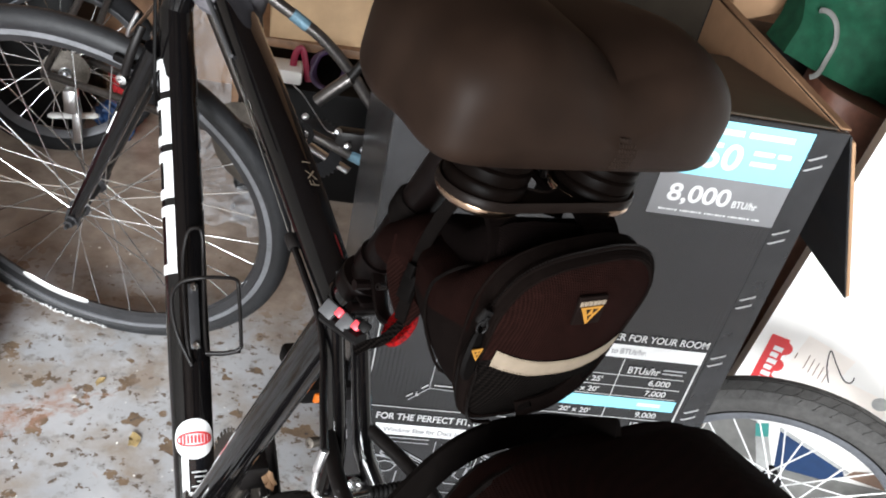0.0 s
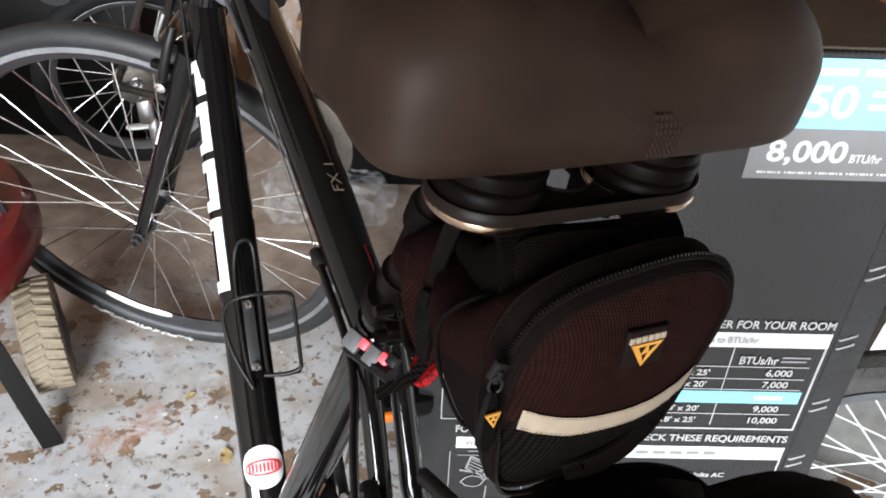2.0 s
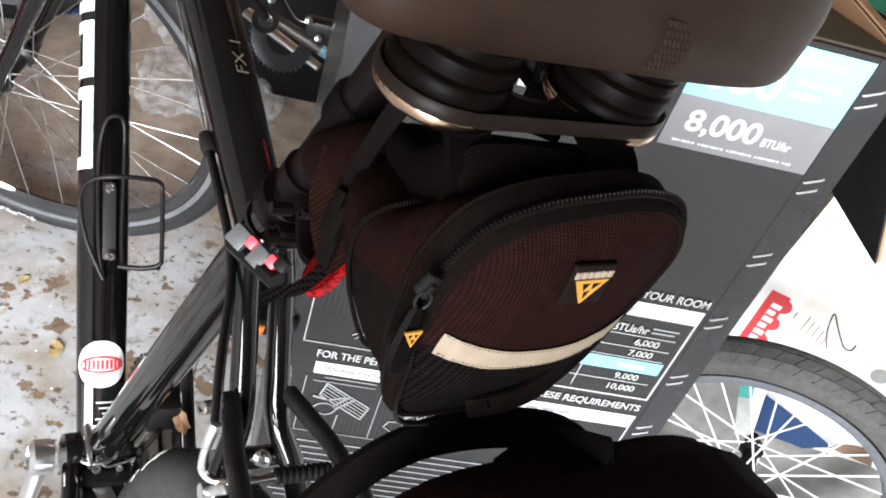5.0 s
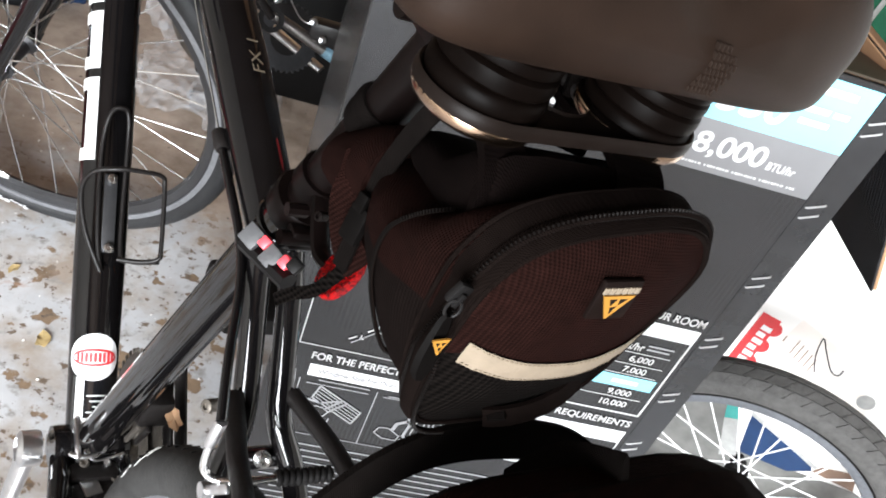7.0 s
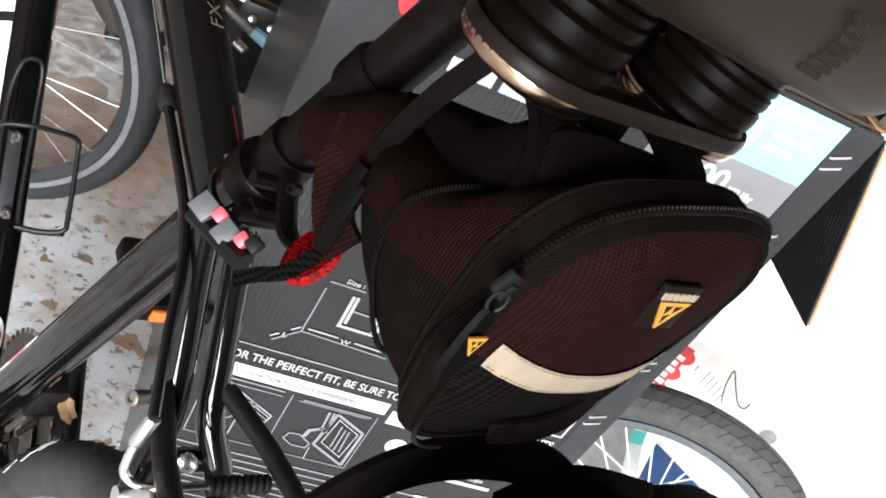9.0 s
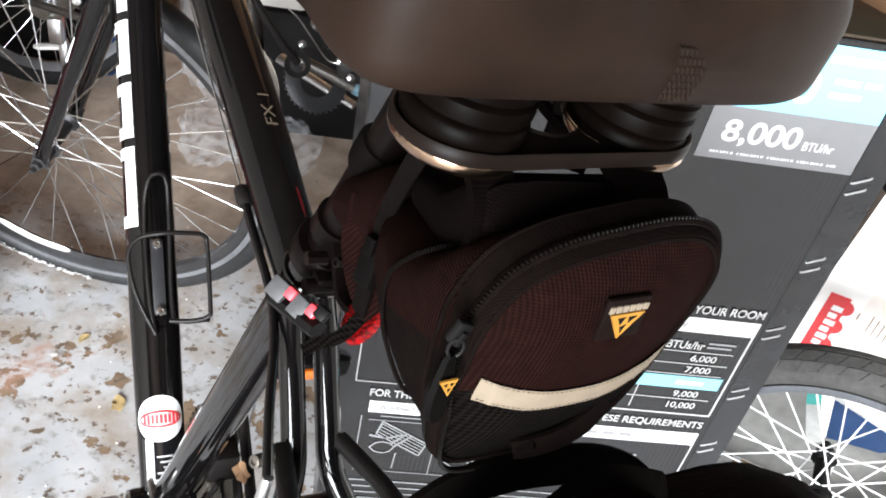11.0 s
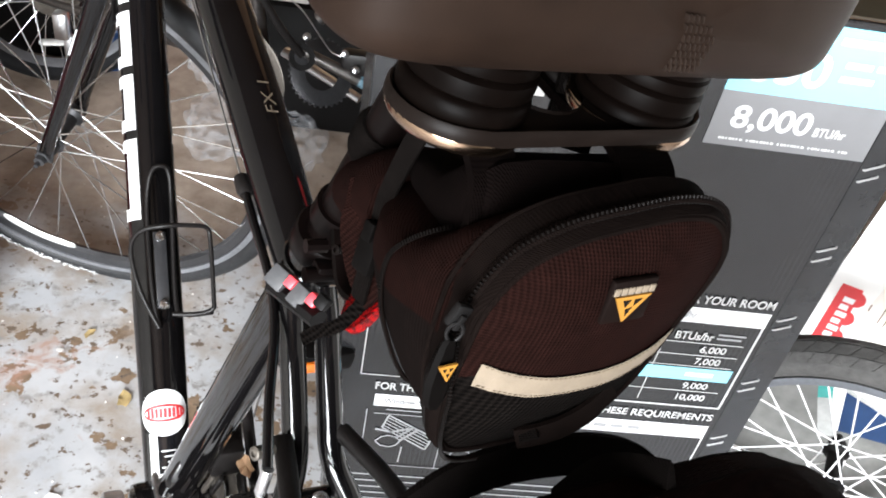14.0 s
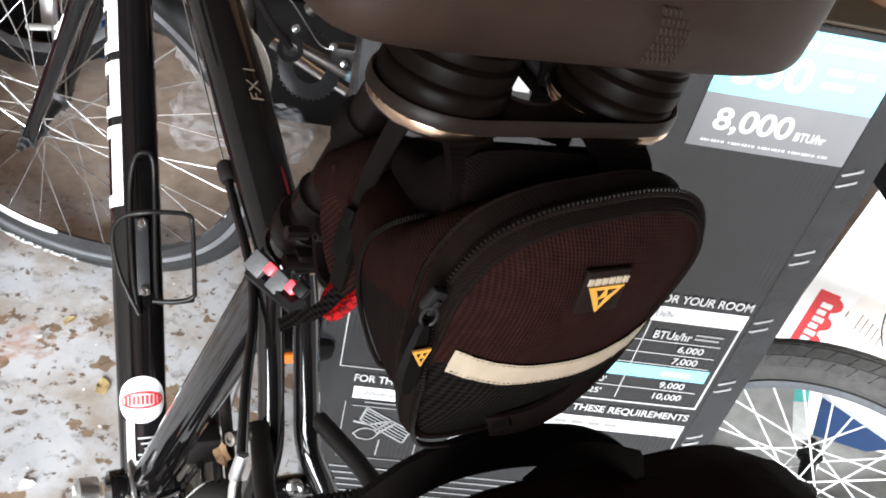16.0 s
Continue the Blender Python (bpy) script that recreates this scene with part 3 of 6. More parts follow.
def make_wheel(name, parent, c, axis, fwd, r_out, r_tyre, n_spokes, rim_w, tyre_mat, rim_mat, spoke_mat=STEEL, hub_mat=ALU, hub_w=0.05, tread=0, spoke_r=0.0011, turn=0.0, bed=None):
    """Rim, with tyre, hub and single spokes under it."""
    c, axis = Vector(c), Vector(axis).normalized()
    fwd = (Vector(fwd) - axis * Vector(fwd).dot(axis)).normalized()
    vv = axis.cross(fwd)
    rt = r_out - r_tyre
    rr = rt - r_tyre * 0.55
    h = rim_w / 2
    rim = part(name, lathe([(rr + 0.004, -h), (rr + 0.0045, -h + 0.002), (rr - 0.004, -h + 0.003), (rr - 0.016, -h * 0.35), (rr - 0.018, 0), (rr - 0.016, h * 0.35), (rr - 0.004, h - 0.003), (rr + 0.0045, h - 0.002), (rr + 0.004, h), (rr - 0.006, h + 0.001), (rr - 0.014, h * 0.6), (rr - 0.020, 0), (rr - 0.014, -h * 0.6), (rr - 0.006, -h - 0.001)], c, axis, 72), rim_mat, parent)
    if bed is not None:
        for sd in (1, -1):
            part("brake_track", lathe([(rr + 0.0045, (h - 0.001) * sd), (rr + 0.0045, (h + 0.0019) * sd), (rr - 0.0105, (h + 0.0017) * sd), (rr - 0.0105, (h - 0.001) * sd)], c, axis, 72), bed, rim)
        part("rim_bed", lathe([(rr - 0.012, -h * 0.92), (rr - 0.024, -h * 0.62), (rr - 0.028, 0), (rr - 0.024, h * 0.62), (rr - 0.012, h * 0.92)], c, axis, 72), RIM_DARK, rim, "black inner wall of the rim")
    if tread:
        for sd in (1, -1):
            part("rim_wall", lathe([(rr - 0.005, (h - 0.002) * sd), (rr - 0.0055, (h + 0.0015) * sd), (rr - 0.012, (h + 0.0022) * sd), (rr - 0.018, (h + 0.0005) * sd), (rr - 0.022, (h - 0.006) * sd), (rr - 0.018, (h - 0.004) * sd)], c, axis, 72), rim_mat, rim)
            part("bead_line", tube([c + axis * (h + 0.0012) * sd + (fwd * math.cos(w) + vv * math.sin(w)) * (rr - 0.0035) for w in np.linspace(0, 2 * math.pi, 73)[:-1]], 0.0017, 6, True), PLASTIC, rim)
    prof = [(rt + r_tyre * math.cos(w) * 1.0, r_tyre * math.sin(w)) for w in np.linspace(radians(-150), radians(150), 19)]
    part("tyre", lathe(prof, c, axis, 96), tyre_mat, rim)
    if tread:
        blocks = []
        for i in range(tread):
            w = 2 * math.pi * i / tread
            for side, off in ((-1, 0.0), (1, 0.5)):
                a = w + off * 2 * math.pi / tread
                for q0, q1 in ((3, 34), (36, 64)):
                    vs = []
                    for lift in (-0.001, r_tyre * 0.05 + 0.0006):
                        for da, q in ((-0.455, q0), (0.455, q0), (0.44, q1), (-0.44, q1)):
                            aa = a + da * 2 * math.pi / tread + radians(q - q0) * 0.10 * side
                            ql = radians(q) * side
                            rad = rt + (r_tyre + lift) * math.cos(ql)
                            vs.append(c + (fwd * math.cos(aa) + vv * math.sin(aa)) * rad + axis * (r_tyre + lift) * math.sin(ql))
                    blocks.append((vs, [(4, 5, 6, 7), (0, 1, 5, 4), (1, 2, 6, 5), (2, 3, 7, 6), (3, 0, 4, 7)]))
        part("tread", join(*blocks), tyre_mat, rim, smooth=False)
    part("hub", lathe([(0, -hub_w - 0.012), (0.006, -hub_w - 0.012), (0.006, -hub_w), (0.012, -hub_w), (0.012, -hub_w * 0.72), (0.017, -hub_w * 0.7), (0.017, -hub_w * 0.62), (0.011, -hub_w * 0.5), (0.0105, hub_w * 0.5), (0.017, hub_w * 0.62), (0.017, hub_w * 0.7), (0.012, hub_w * 0.72), (0.012, hub_w), (0.006, hub_w), (0.006, hub_w + 0.012), (0, hub_w + 0.012)], c, axis, 28, False), hub_mat, rim)
    shared = mesh_of("spoke", *tube([(0, 0, 0), (0, 0, 0.5), (0, 0, 1)], 1.0, 6), spoke_mat)
    for i in range(n_spokes):
        side = 1 if i % 2 else -1
        lead = 1 if (i // 2) % 2 else -1
        w = 2 * math.pi * i / n_spokes + turn
        wh = w + lead * radians(70)
        a = c + axis * side * hub_w * 0.66 + (fwd * math.cos(wh) + vv * math.sin(wh)) * 0.015
        b = c + (fwd * math.cos(w) + vv * math.sin(w)) * (rr - 0.016)
        d = b - a
        m = Matrix.Translation(a) @ d.to_track_quat("Z", "Y").to_matrix().to_4x4() @ Matrix.Diagonal((spoke_r, spoke_r, d.length, 1))
        part("spoke", shared, spoke_mat, rim, m=m)
    return rim, fwd, vv, rr

# steered front end
inv = BIKE.to_3x3().transposed()
WL = inv @ Vector((-0.199, -0.96, -0.197))
FW = inv @ Vector((-0.944, 0.134, 0.301))
FC = BIKE.inverted() @ Vector((-0.649, 1.258, 0.341))
front, fu, fv = make_wheel("front_wheel", bike, FC, WL, FW, 0.343, 0.0172, 32, 0.022, DUSTY_TYRE, RIM_DARK, hub_w=0.045, hub_mat=RIM_DARK, bed=TRACK, turn=0.06)[:3]
if fv.z < 0:
    fv = -fv
def on_wheel(ang, r, side=0.0):
    a = radians(ang)
    return FC + (fu * math.cos(a) + fv * math.sin(a)) * r + WL.normalized() * side
part("wheel_reflector", tube([on_wheel(a, 0.275 - 0.003 * abs(a + 88) / 14, 0.012) for a in np.linspace(-75, -101, 14)], [0.004, 0.0068] + [0.0078] * 10 + [0.0068, 0.004], 12, flat=0.4, up=WL), CLEAR_REFL, front, "white spoke reflector bar")
marks, worn = [], random.Random(12)
for a in np.linspace(-74, -107, 40):
    for r in (0.3255, 0.3290, 0.3325):
        if worn.random() < 0.66:
            a0, rr = a + worn.uniform(-0.3, 0.3), r + worn.uniform(-0.001, 0.001)
            marks.append(tube([on_wheel(a0, rr, 0.0177), on_wheel(a0 - worn.uniform(0.3, 0.9), rr + worn.uniform(-0.001, 0.001), 0.0177)], worn.uniform(0.0010, 0.0022), 6, flat=0.3, up=WL))
part("tyre_marks", join(*marks), WHITE_INK, front, "worn white print on the sidewall")

fork = part("fork", join(tube([HB - K * 0.008, HB - K * 0.035], 0.021, 20), tube([HB - K * 0.035 + WL * 0.047, HB - K * 0.03, HB - K * 0.035 - WL * 0.047], [0.013, 0.018, 0.013], 16)), FRAME_BLACK, bike)
for side in (1, -1):
    top = HB - K * 0.035 + WL * 0.047 * side
    end = FC + WL * 0.052 * side
    part("fork_blade", tube([(top + K * 0.014).lerp(end, i / 12) for i in range(13)], np.linspace(0.0145, 0.0095, 13).tolist(), 16), FRAME_BLACK, fork)
    part("axle_nut", join(lathe([(0, 0), (0.011, 0), (0.011, 0.004), (0.008, 0.005), (0.008, 0.013), (0.0035, 0.014), (0.0035, 0.022), (0, 0.022)], end + WL * 0.006 * side, WL * side, 6, False), rbox(end, (0.024, 0.006, 0.03), 0.002, frame_matrix((0, 0, 0), FW, WL, FW.cross(WL)))), RIM_DARK, fork, "dark grey axle nut")
part("blade_mark", tube([(HB - K * 0.035 + WL * 0.047).lerp(FC + WL * 0.052, f) + WL * 0.0095 + FW * 0.008 for f in (0.30, 0.42)], 0.0026, 6, flat=0.3, up=WL), WHITE_INK, fork)

def v_brake(name, base, up, out, fwd, parent, mat):
    """Two arms, pads and the bent noodle; base: between the bosses, up along the arms."""
    b = None
    for side in (1, -1):
        lo = base + out * 0.040 * side
        hi = base + up * 0.105 + out * 0.033 * side
        geo = tube(spline([lo, lo + up * 0.03 + out * 0.012 * side, lo + up * 0.07 + out * 0.008 * side, hi], 6), 0.0062, 10, flat=0.75)
        if b is None:
            b = part(name, geo, mat, parent)
        else:
            part("brake_arm", geo, mat, b)
        part("brake_pad", rbox(lo + up * 0.028 - out * 0.016 * side, (0.055, 0.009, 0.012), 0.003, frame_matrix((0, 0, 0), fwd, out, up)), PLASTIC, b)
        part("pad_bolt", lathe([(0, 0), (0.0065, 0), (0.0075, 0.002), (0.0075, 0.012), (0.004, 0.013), (0.004, 0.010), (0, 0.010)], lo + up * 0.028 + out * 0.010 * side, out * side, 12, False), STEEL, b)
    return b
fb = v_brake("front_brake", HB - K * 0.115 + FW * 0.028, K, WL, FW, fork, MATT_BLACK)
part("brake_noodle", tube(spline([HB + FW * 0.03 + WL * 0.06 + K * 0.03, HB - K * 0.005 + FW * 0.035 + WL * 0.062, HB - K * 0.018 + FW * 0.035 + WL * 0.045, HB - K * 0.02 + FW * 0.035 - WL * 0.03], 8), 0.0026, 10), ALU, fb)

# stem, handlebar, grips
stem_top = HT + K * 0.05
bar_c = stem_top + FW * 0.085 + K * 0.03
part("stem", join(tube([HT + K * 0.005, stem_top + K * 0.012], 0.0165, 20), tube([stem_top, bar_c], [0.015, 0.016], 18), tube([bar_c - WL * 0.022, bar_c + WL * 0.022], 0.022, 18)), MATT_BLACK, bike)
bar = part("handlebar", tube(spline([bar_c - WL * 0.29 - FW * 0.05, bar_c - WL * 0.12 - FW * 0.005, bar_c, bar_c + WL * 0.12 - FW * 0.005, bar_c + WL * 0.29 - FW * 0.05], 8), 0.0125, 14), MATT_BLACK, bike)
for side in (1, -1):
    part("grip", tube([bar_c + WL * 0.185 * side - FW * 0.024, bar_c + WL * 0.305 * side - FW * 0.053], [0.017, 0.0165], 18), RUBBER, bar)
    part("brake_lever", tube(spline([bar_c + WL * 0.15 * side + FW * 0.02, bar_c + WL * 0.17 * side + FW * 0.05 - K * 0.01, bar_c + WL * 0.25 * side + FW * 0.045 - K * 0.03], 6), 0.006, 10, flat=0.6), MATT_BLACK, bar)
pouch = part("top_tube_pouch", lathe([(0, 0), (0.030, 0.0), (0.038, 0.006), (0.041, 0.018), (0.042, 0.08), (0.038, 0.092), (0, 0.095)], CLU.lerp(HT, 0.76) + Vector((0, -0.004, -0.026)), (0.12, -0.05, 1), 32, False), GREY_FOAM, bike, "grey rounded pouch on the top tube")

# cables
stop = P(0.091, 0.020, 0.004)
part("cable_stop", join(lathe([(0, 0), (0.005, 0), (0.0055, 0.002), (0.0055, 0.013), (0.0042, 0.016), (0, 0.016)], stop, -tt_dir, 14, False), rbox(stop - tt_dir * 0.006 - Y * 0.004, (0.012, 0.008, 0.009), 0.0015, frame_matrix((0, 0, 0), tt_dir, Y, tt_up))), MATT_BLACK, bike)
part("brake_housing", tube(spline([stop - tt_dir * 0.012, P(0.045, 0.0215, -0.002), P(0.0, 0.0225, -0.010), P(-0.035, 0.028, -0.018), P(-0.080, 0.042, -0.028), P(-0.115, 0.0505, -0.040)], 8), 0.0031, 10), FRAME_BLACK, bike)
part("bare_cable", tube([stop, CLU.lerp(HT, 0.85) + Y * 0.021 + tt_up * -0.002], 0.0008, 6), STEEL, bike)
part("shift_housing", tube(spline([CLU.lerp(HT, 0.55) + Y * 0.024 + tt_up * 0.001, CLU.lerp(HT, 0.75) + Y * 0.027, CLU.lerp(HT, 0.95) + Y * 0.032, HT + K * 0.06 + Y * 0.07], 8), 0.0026, 8), GREY_PLASTIC, bike)
part("shift_housing", tube(spline([HT + K * 0.07 + Y * 0.06 + FW * 0.05, HT - K * 0.04 + Y * 0.05, BB.lerp(HB, 0.88) + Y * 0.028, BB.lerp(HB, 0.80) + Y * 0.027], 8), 0.0026, 8), PLASTIC, bike)

# rear wheel, drivetrain
make_wheel("rear_wheel", bike, RH, Y, (1, 0, 0), 0.3245, 0.0205, 32, 0.022, DUSTY_BLACK, RIM, hub_w=0.05)
tyre_r = 0.3245
def on_tyre(a, q, lift=0.0007):
    """A place on the rear tyre: angle round the wheel, angle across the tread."""
    r = tyre_r - 0.0205 + (0.0205 + lift) * math.cos(q)
    return RH + Vector((math.cos(a) * r, (0.0205 + lift) * math.sin(q), math.sin(a) * r))
crack_rng = random.Random(3)
for a0, a1, q0, q1 in ((0.47, 0.56, 1.15, 0.25), (0.53, 0.58, 0.85, 0.40), (0.36, 0.43, 1.25, 1.05)):
    pts = [on_tyre(a0 + (a1 - a0) * u + crack_rng.uniform(-0.008, 0.008), q0 + (q1 - q0) * u ** 1.6 + crack_rng.uniform(-0.05, 0.05)) for u in np.linspace(0, 1, 12)]
    part("dried_mud_line", tube(pts, 0.0004, 6), PALE_GREY_INK, bike)
for i in range(26):
    for q, n in ((0.30, 0), (-0.30, 1)):
        a = -0.1 + (i + 0.5 * n) * 0.055
        part("tread_groove", rbox(on_tyre(a, q, 0.0002), (0.0022, 0.0045, 0.0011), 0.0003, frame_matrix((0, 0, 0), (-math.sin(a), 0, math.cos(a)), (0, 1, 0), (math.cos(a), 0, math.sin(a))), 1), PLASTIC, bike)
ring = part("chainring", lathe([(0.055, -0.0015), (0.092, -0.0015), (0.0945, 0), (0.092, 0.0015), (0.055, 0.0015)], BB - Y * 0.045, Y, 72), GREASY, bike)
part("chainring", lathe([(0.050, -0.0015), (0.072, -0.0015), (0.075, 0), (0.072, 0.0015), (0.050, 0.0015)], BB - Y * 0.037, Y, 60), GREASY, bike)
part("teeth", join(*[rbox(BB - Y * 0.045 + Vector((math.cos(w), 0, math.sin(w))) * 0.0965, (0.006, 0.002, 0.006), 0.0006, Matrix.Rotation(-w, 4, "Y"), 1) for w in np.linspace(0, 2 * math.pi, 45)[:-1]]), GREASY, ring)
part("crank_spider", join(*[tube([BB - Y * 0.045, BB - Y * 0.043 + Vector((math.cos(w), 0, math.sin(w))) * 0.062], [0.013, 0.007], 8, flat=0.5) for w in np.linspace(0.3, 0.3 + 2 * math.pi, 6)[:-1]]), GREASY, bike)
for side, dr in ((-1, Vector((0.033, 0, 0.192))), (1, Vector((0.033, 0, 0.192)) * -1)):
    arm = part("crank_arm", join(tube([BB + Y * 0.056 * side, BB + Y * 0.068 * side + dr * 0.5, BB + Y * 0.078 * side + dr], [0.014, 0.0105, 0.012], 14, flat=0.7), lathe([(0, 0), (0.017, 0), (0.018, 0.003), (0.018, 0.018), (0.012, 0.022), (0.012, 0.016), (0, 0.016)], BB + Y * 0.046 * side, Y * side, 20, False)), ALU, bike)
    pc = BB + Y * 0.118 * side + dr
    pedal = part("pedal", join(rbox(pc + Vector((0, 0, 0)), (0.085, 0.075, 0.024), 0.006), tube([pc - Y * 0.045 * side, pc + Y * 0.02 * side], 0.008, 10)), PLASTIC, bike)
    for e in (1, -1):
        part("pedal_reflector", rbox(pc + Vector((0.043 * e, -0.012 * side, 0)), (0.006, 0.022, 0.013), 0.002), AMBER, pedal)
for r, yy in ((0.062, -0.030), (0.053, -0.0345), (0.045, -0.039), (0.037, -0.0435), (0.029, -0.048)):
    part("sprocket", lathe([(0.016, -0.001), (r, -0.001), (r + 0.003, 0), (r, 0.001), (0.016, 0.001)], RH + Y * yy, Y, 40), GREASY, bike)
for a, b in ((BB + Vector((0, -0.045, 0.0965)), RH + Vector((0, -0.041, 0.045))), (BB + Vector((0, -0.045, -0.0965)), RH + Vector((0.02, -0.041, -0.085)))):
    n = 32
    links = []
    for i in range(n):
        c = a.lerp(b, (i + 0.5) / n)
        links.append(rbox(c, (0.0115, 0.007 if i % 2 else 0.005, 0.008), 0.002, (b - a).to_track_quat("X", "Z").to_matrix().to_4x4(), 1))
    tagged(part("chain", join(*links), GREASY, bike), kind="stuff")
part("rear_derailleur", join(rbox(RH + Vector((0.01, -0.055, -0.055)), (0.03, 0.02, 0.05), 0.006), rbox(RH + Vector((0.03, -0.047, -0.115)), (0.02, 0.012, 0.085), 0.005)), MATT_BLACK, bike)
part("front_derailleur", join(rbox(P(0.118, -0.043, -0.335), (0.10, 0.003, 0.024), 0.001, Matrix.Rotation(radians(-35), 4, "Y")), rbox(P(0.118, -0.055, -0.335), (0.10, 0.003, 0.030), 0.001, Matrix.Rotation(radians(-35), 4, "Y")), rbox(P(0.120, -0.028, -0.33), (0.035, 0.03, 0.035), 0.005)), MATT_BLACK, bike)

fd = part("derailleur_clamp_bolt", lathe([(0, 0), (0.006, 0), (0.007, 0.002), (0.007, 0.007), (0.0035, 0.008), (0.0035, 0.005), (0, 0.005)], BB + Vector((0.006, 0.030, 0.010)), (-0.3, 0.9, 0.35), 12, False), GREASY, bike, "rusty brown bolt")
part("derailleur_link", join(rbox(BB + Vector((-0.012, 0.018, 0.028)), (0.045, 0.004, 0.010), 0.0015, Matrix.Rotation(radians(-12), 4, "Y")), rbox(BB + Vector((-0.010, -0.004, 0.034)), (0.040, 0.006, 0.018), 0.002, Matrix.Rotation(radians(-25), 4, "Y")), tube(spline([BB + Vector((0.006, 0.032, 0.012)), BB + Vector((0.02, 0.036, -0.006)), BB + Vector((0.012, 0.034, -0.03))], 6), 0.0012, 6)), ALU, fd)
for k in range(4):
    part("cage_rib", rbox(BB + Vector((-0.020 - 0.012 * k, -0.010 - 0.004 * k, 0.055 + 0.012 * k)), (0.006, 0.004, 0.045), 0.0015, Matrix.Rotation(radians(-20), 4, "Y")), MATT_BLACK if k % 2 else GREASY, fd)

# yoke behind the bottom bracket, with its plate, bolts and cable end
yoke = part("stand_plate", join(rbox(BB + Vector((-0.060, -0.003, -0.004)), (0.056, 0.052, 0.010), 0.003), rbox(BB + Vector((-0.034, -0.004, 0.001)), (0.020, 0.058, 0.014), 0.004)), MATT_BLACK, bike, "black yoke plate with greasy bolts")
part("washer_plate", rbox(BB + Vector((-0.050, 0.004, 0.002)), (0.020, 0.017, 0.003), 0.001, Matrix.Rotation(radians(14), 4, "Z")), ALU, yoke)
for dx, dy, dz, r, m in ((-0.027, 0.009, 0.009, 0.0050, GREASY), (-0.029, -0.013, 0.009, 0.0036, ALU), (-0.042, -0.020, 0.002, 0.0042, GREASY), (-0.062, -0.014, 0.002, 0.0036, ALU), (-0.024, -0.026, 0.010, 0.0032, STEEL)):
    part("bolt", lathe([(0, 0), (r, 0), (r, r * 0.7), (r * 0.8, r), (r * 0.5, r), (r * 0.45, r * 0.5), (0, r * 0.5)], BB + Vector((dx, dy, dz)), (-0.3, 0.25, 0.9), 12, False), m, yoke)
part("cable_end", tube(spline([BB + Vector((-0.020, 0.012, 0.022)), BB + Vector((-0.028, 0.001, 0.014)), BB + Vector((-0.026, -0.014, 0.014)), BB + Vector((-0.023, -0.028, 0.016))], 6), 0.0014, 8), ALU, yoke, "bare cable end")
part("clamp_arc", tube([BB + Vector((-0.021 + 0.010 * math.cos(w), 0.012 + 0.013 * math.sin(w), 0.021 - 0.004 * math.cos(w))) for w in np.linspace(1.9, 4.9, 12)], 0.0024, 8), ALU, yoke)

# rear brake
rear_brake = None
for side in (1, -1):
    pts = spline([P(-0.073, 0.003 + (0.0205 if side > 0 else 0.0175) * side, -0.071), P(-0.092, 0.002 + 0.0245 * side, -0.0715), P(-0.115, 0.031 * side, -0.072), P(-0.146, 0.0355 * side, -0.069), P(-0.172, 0.039 * side, -0.072)], 6)
    geo = tube(pts, 0.0064, 12, flat=0.8)
    if rear_brake is None:
        rear_brake = part("rear_brake", geo, MATT_BLACK, bike)
    else:
        part("brake_arm", geo, MATT_BLACK, rear_brake)
    if side > 0:
        part("pad_bolt", lathe([(0, -0.008), (0.0036, -0.008), (0.0042, 0.001), (0.0042, 0.006), (0.0022, 0.0065), (0.0022, 0.005), (0, 0.005)], P(-0.084, 0.040, -0.066), Vector((-0.35, 1.0, 0.3)), 14, False), GREASY, rear_brake)
part("brake_noodle", tube(spline([P(-0.1145, 0.050, -0.058), P(-0.1155, 0.0495, -0.072), P(-0.1165, 0.047, -0.083), P(-0.121, 0.040, -0.0865), P(-0.126, 0.028, -0.083), P(-0.128, 0.008, -0.079)], 8), 0.0025, 12), STEEL, rear_brake, "bent bright steel noodle")
part("noodle_ferrule", lathe([(0, 0), (0.0031, 0), (0.0035, 0.001), (0.0035, 0.021), (0.0028, 0.023), (0, 0.023)], P(-0.1148, 0.050, -0.040), Vector((0.001, 0, -0.022)), 16, False), ALU, rear_brake)
boot = [(0, 0)]
for i in range(9):
    boot += [(0.0042, i * 0.0038), (0.0054, i * 0.0038 + 0.0012), (0.0054, i * 0.0038 + 0.0024), (0.0042, i * 0.0038 + 0.0036)]
part("cable_boot", lathe(boot + [(0, 0.036)], P(-0.128, 0.008, -0.079), (-0.08, -1, 0.12), 16, False), PLASTIC, rear_brake)
part("noodle_link", join(rbox(P(-0.125, 0.040, -0.0905), (0.036, 0.003, 0.0060), 0.001, Matrix.Rotation(radians(58), 4, "Y")), lathe([(0, -0.003), (0.0052, -0.003), (0.0052, 0.003), (0, 0.003)], P(-0.1165, 0.0405, -0.104), Y, 16, False)), ALU, rear_brake, "pale aluminium link")
part("clamp_bolt", lathe([(0, 0), (0.0055, 0), (0.0055, 0.006), (0.003, 0.008), (0, 0.008)], P(-0.133, -0.034, -0.072), (-0.9, 0, 0.4), 6, False), STEEL, rear_brake)

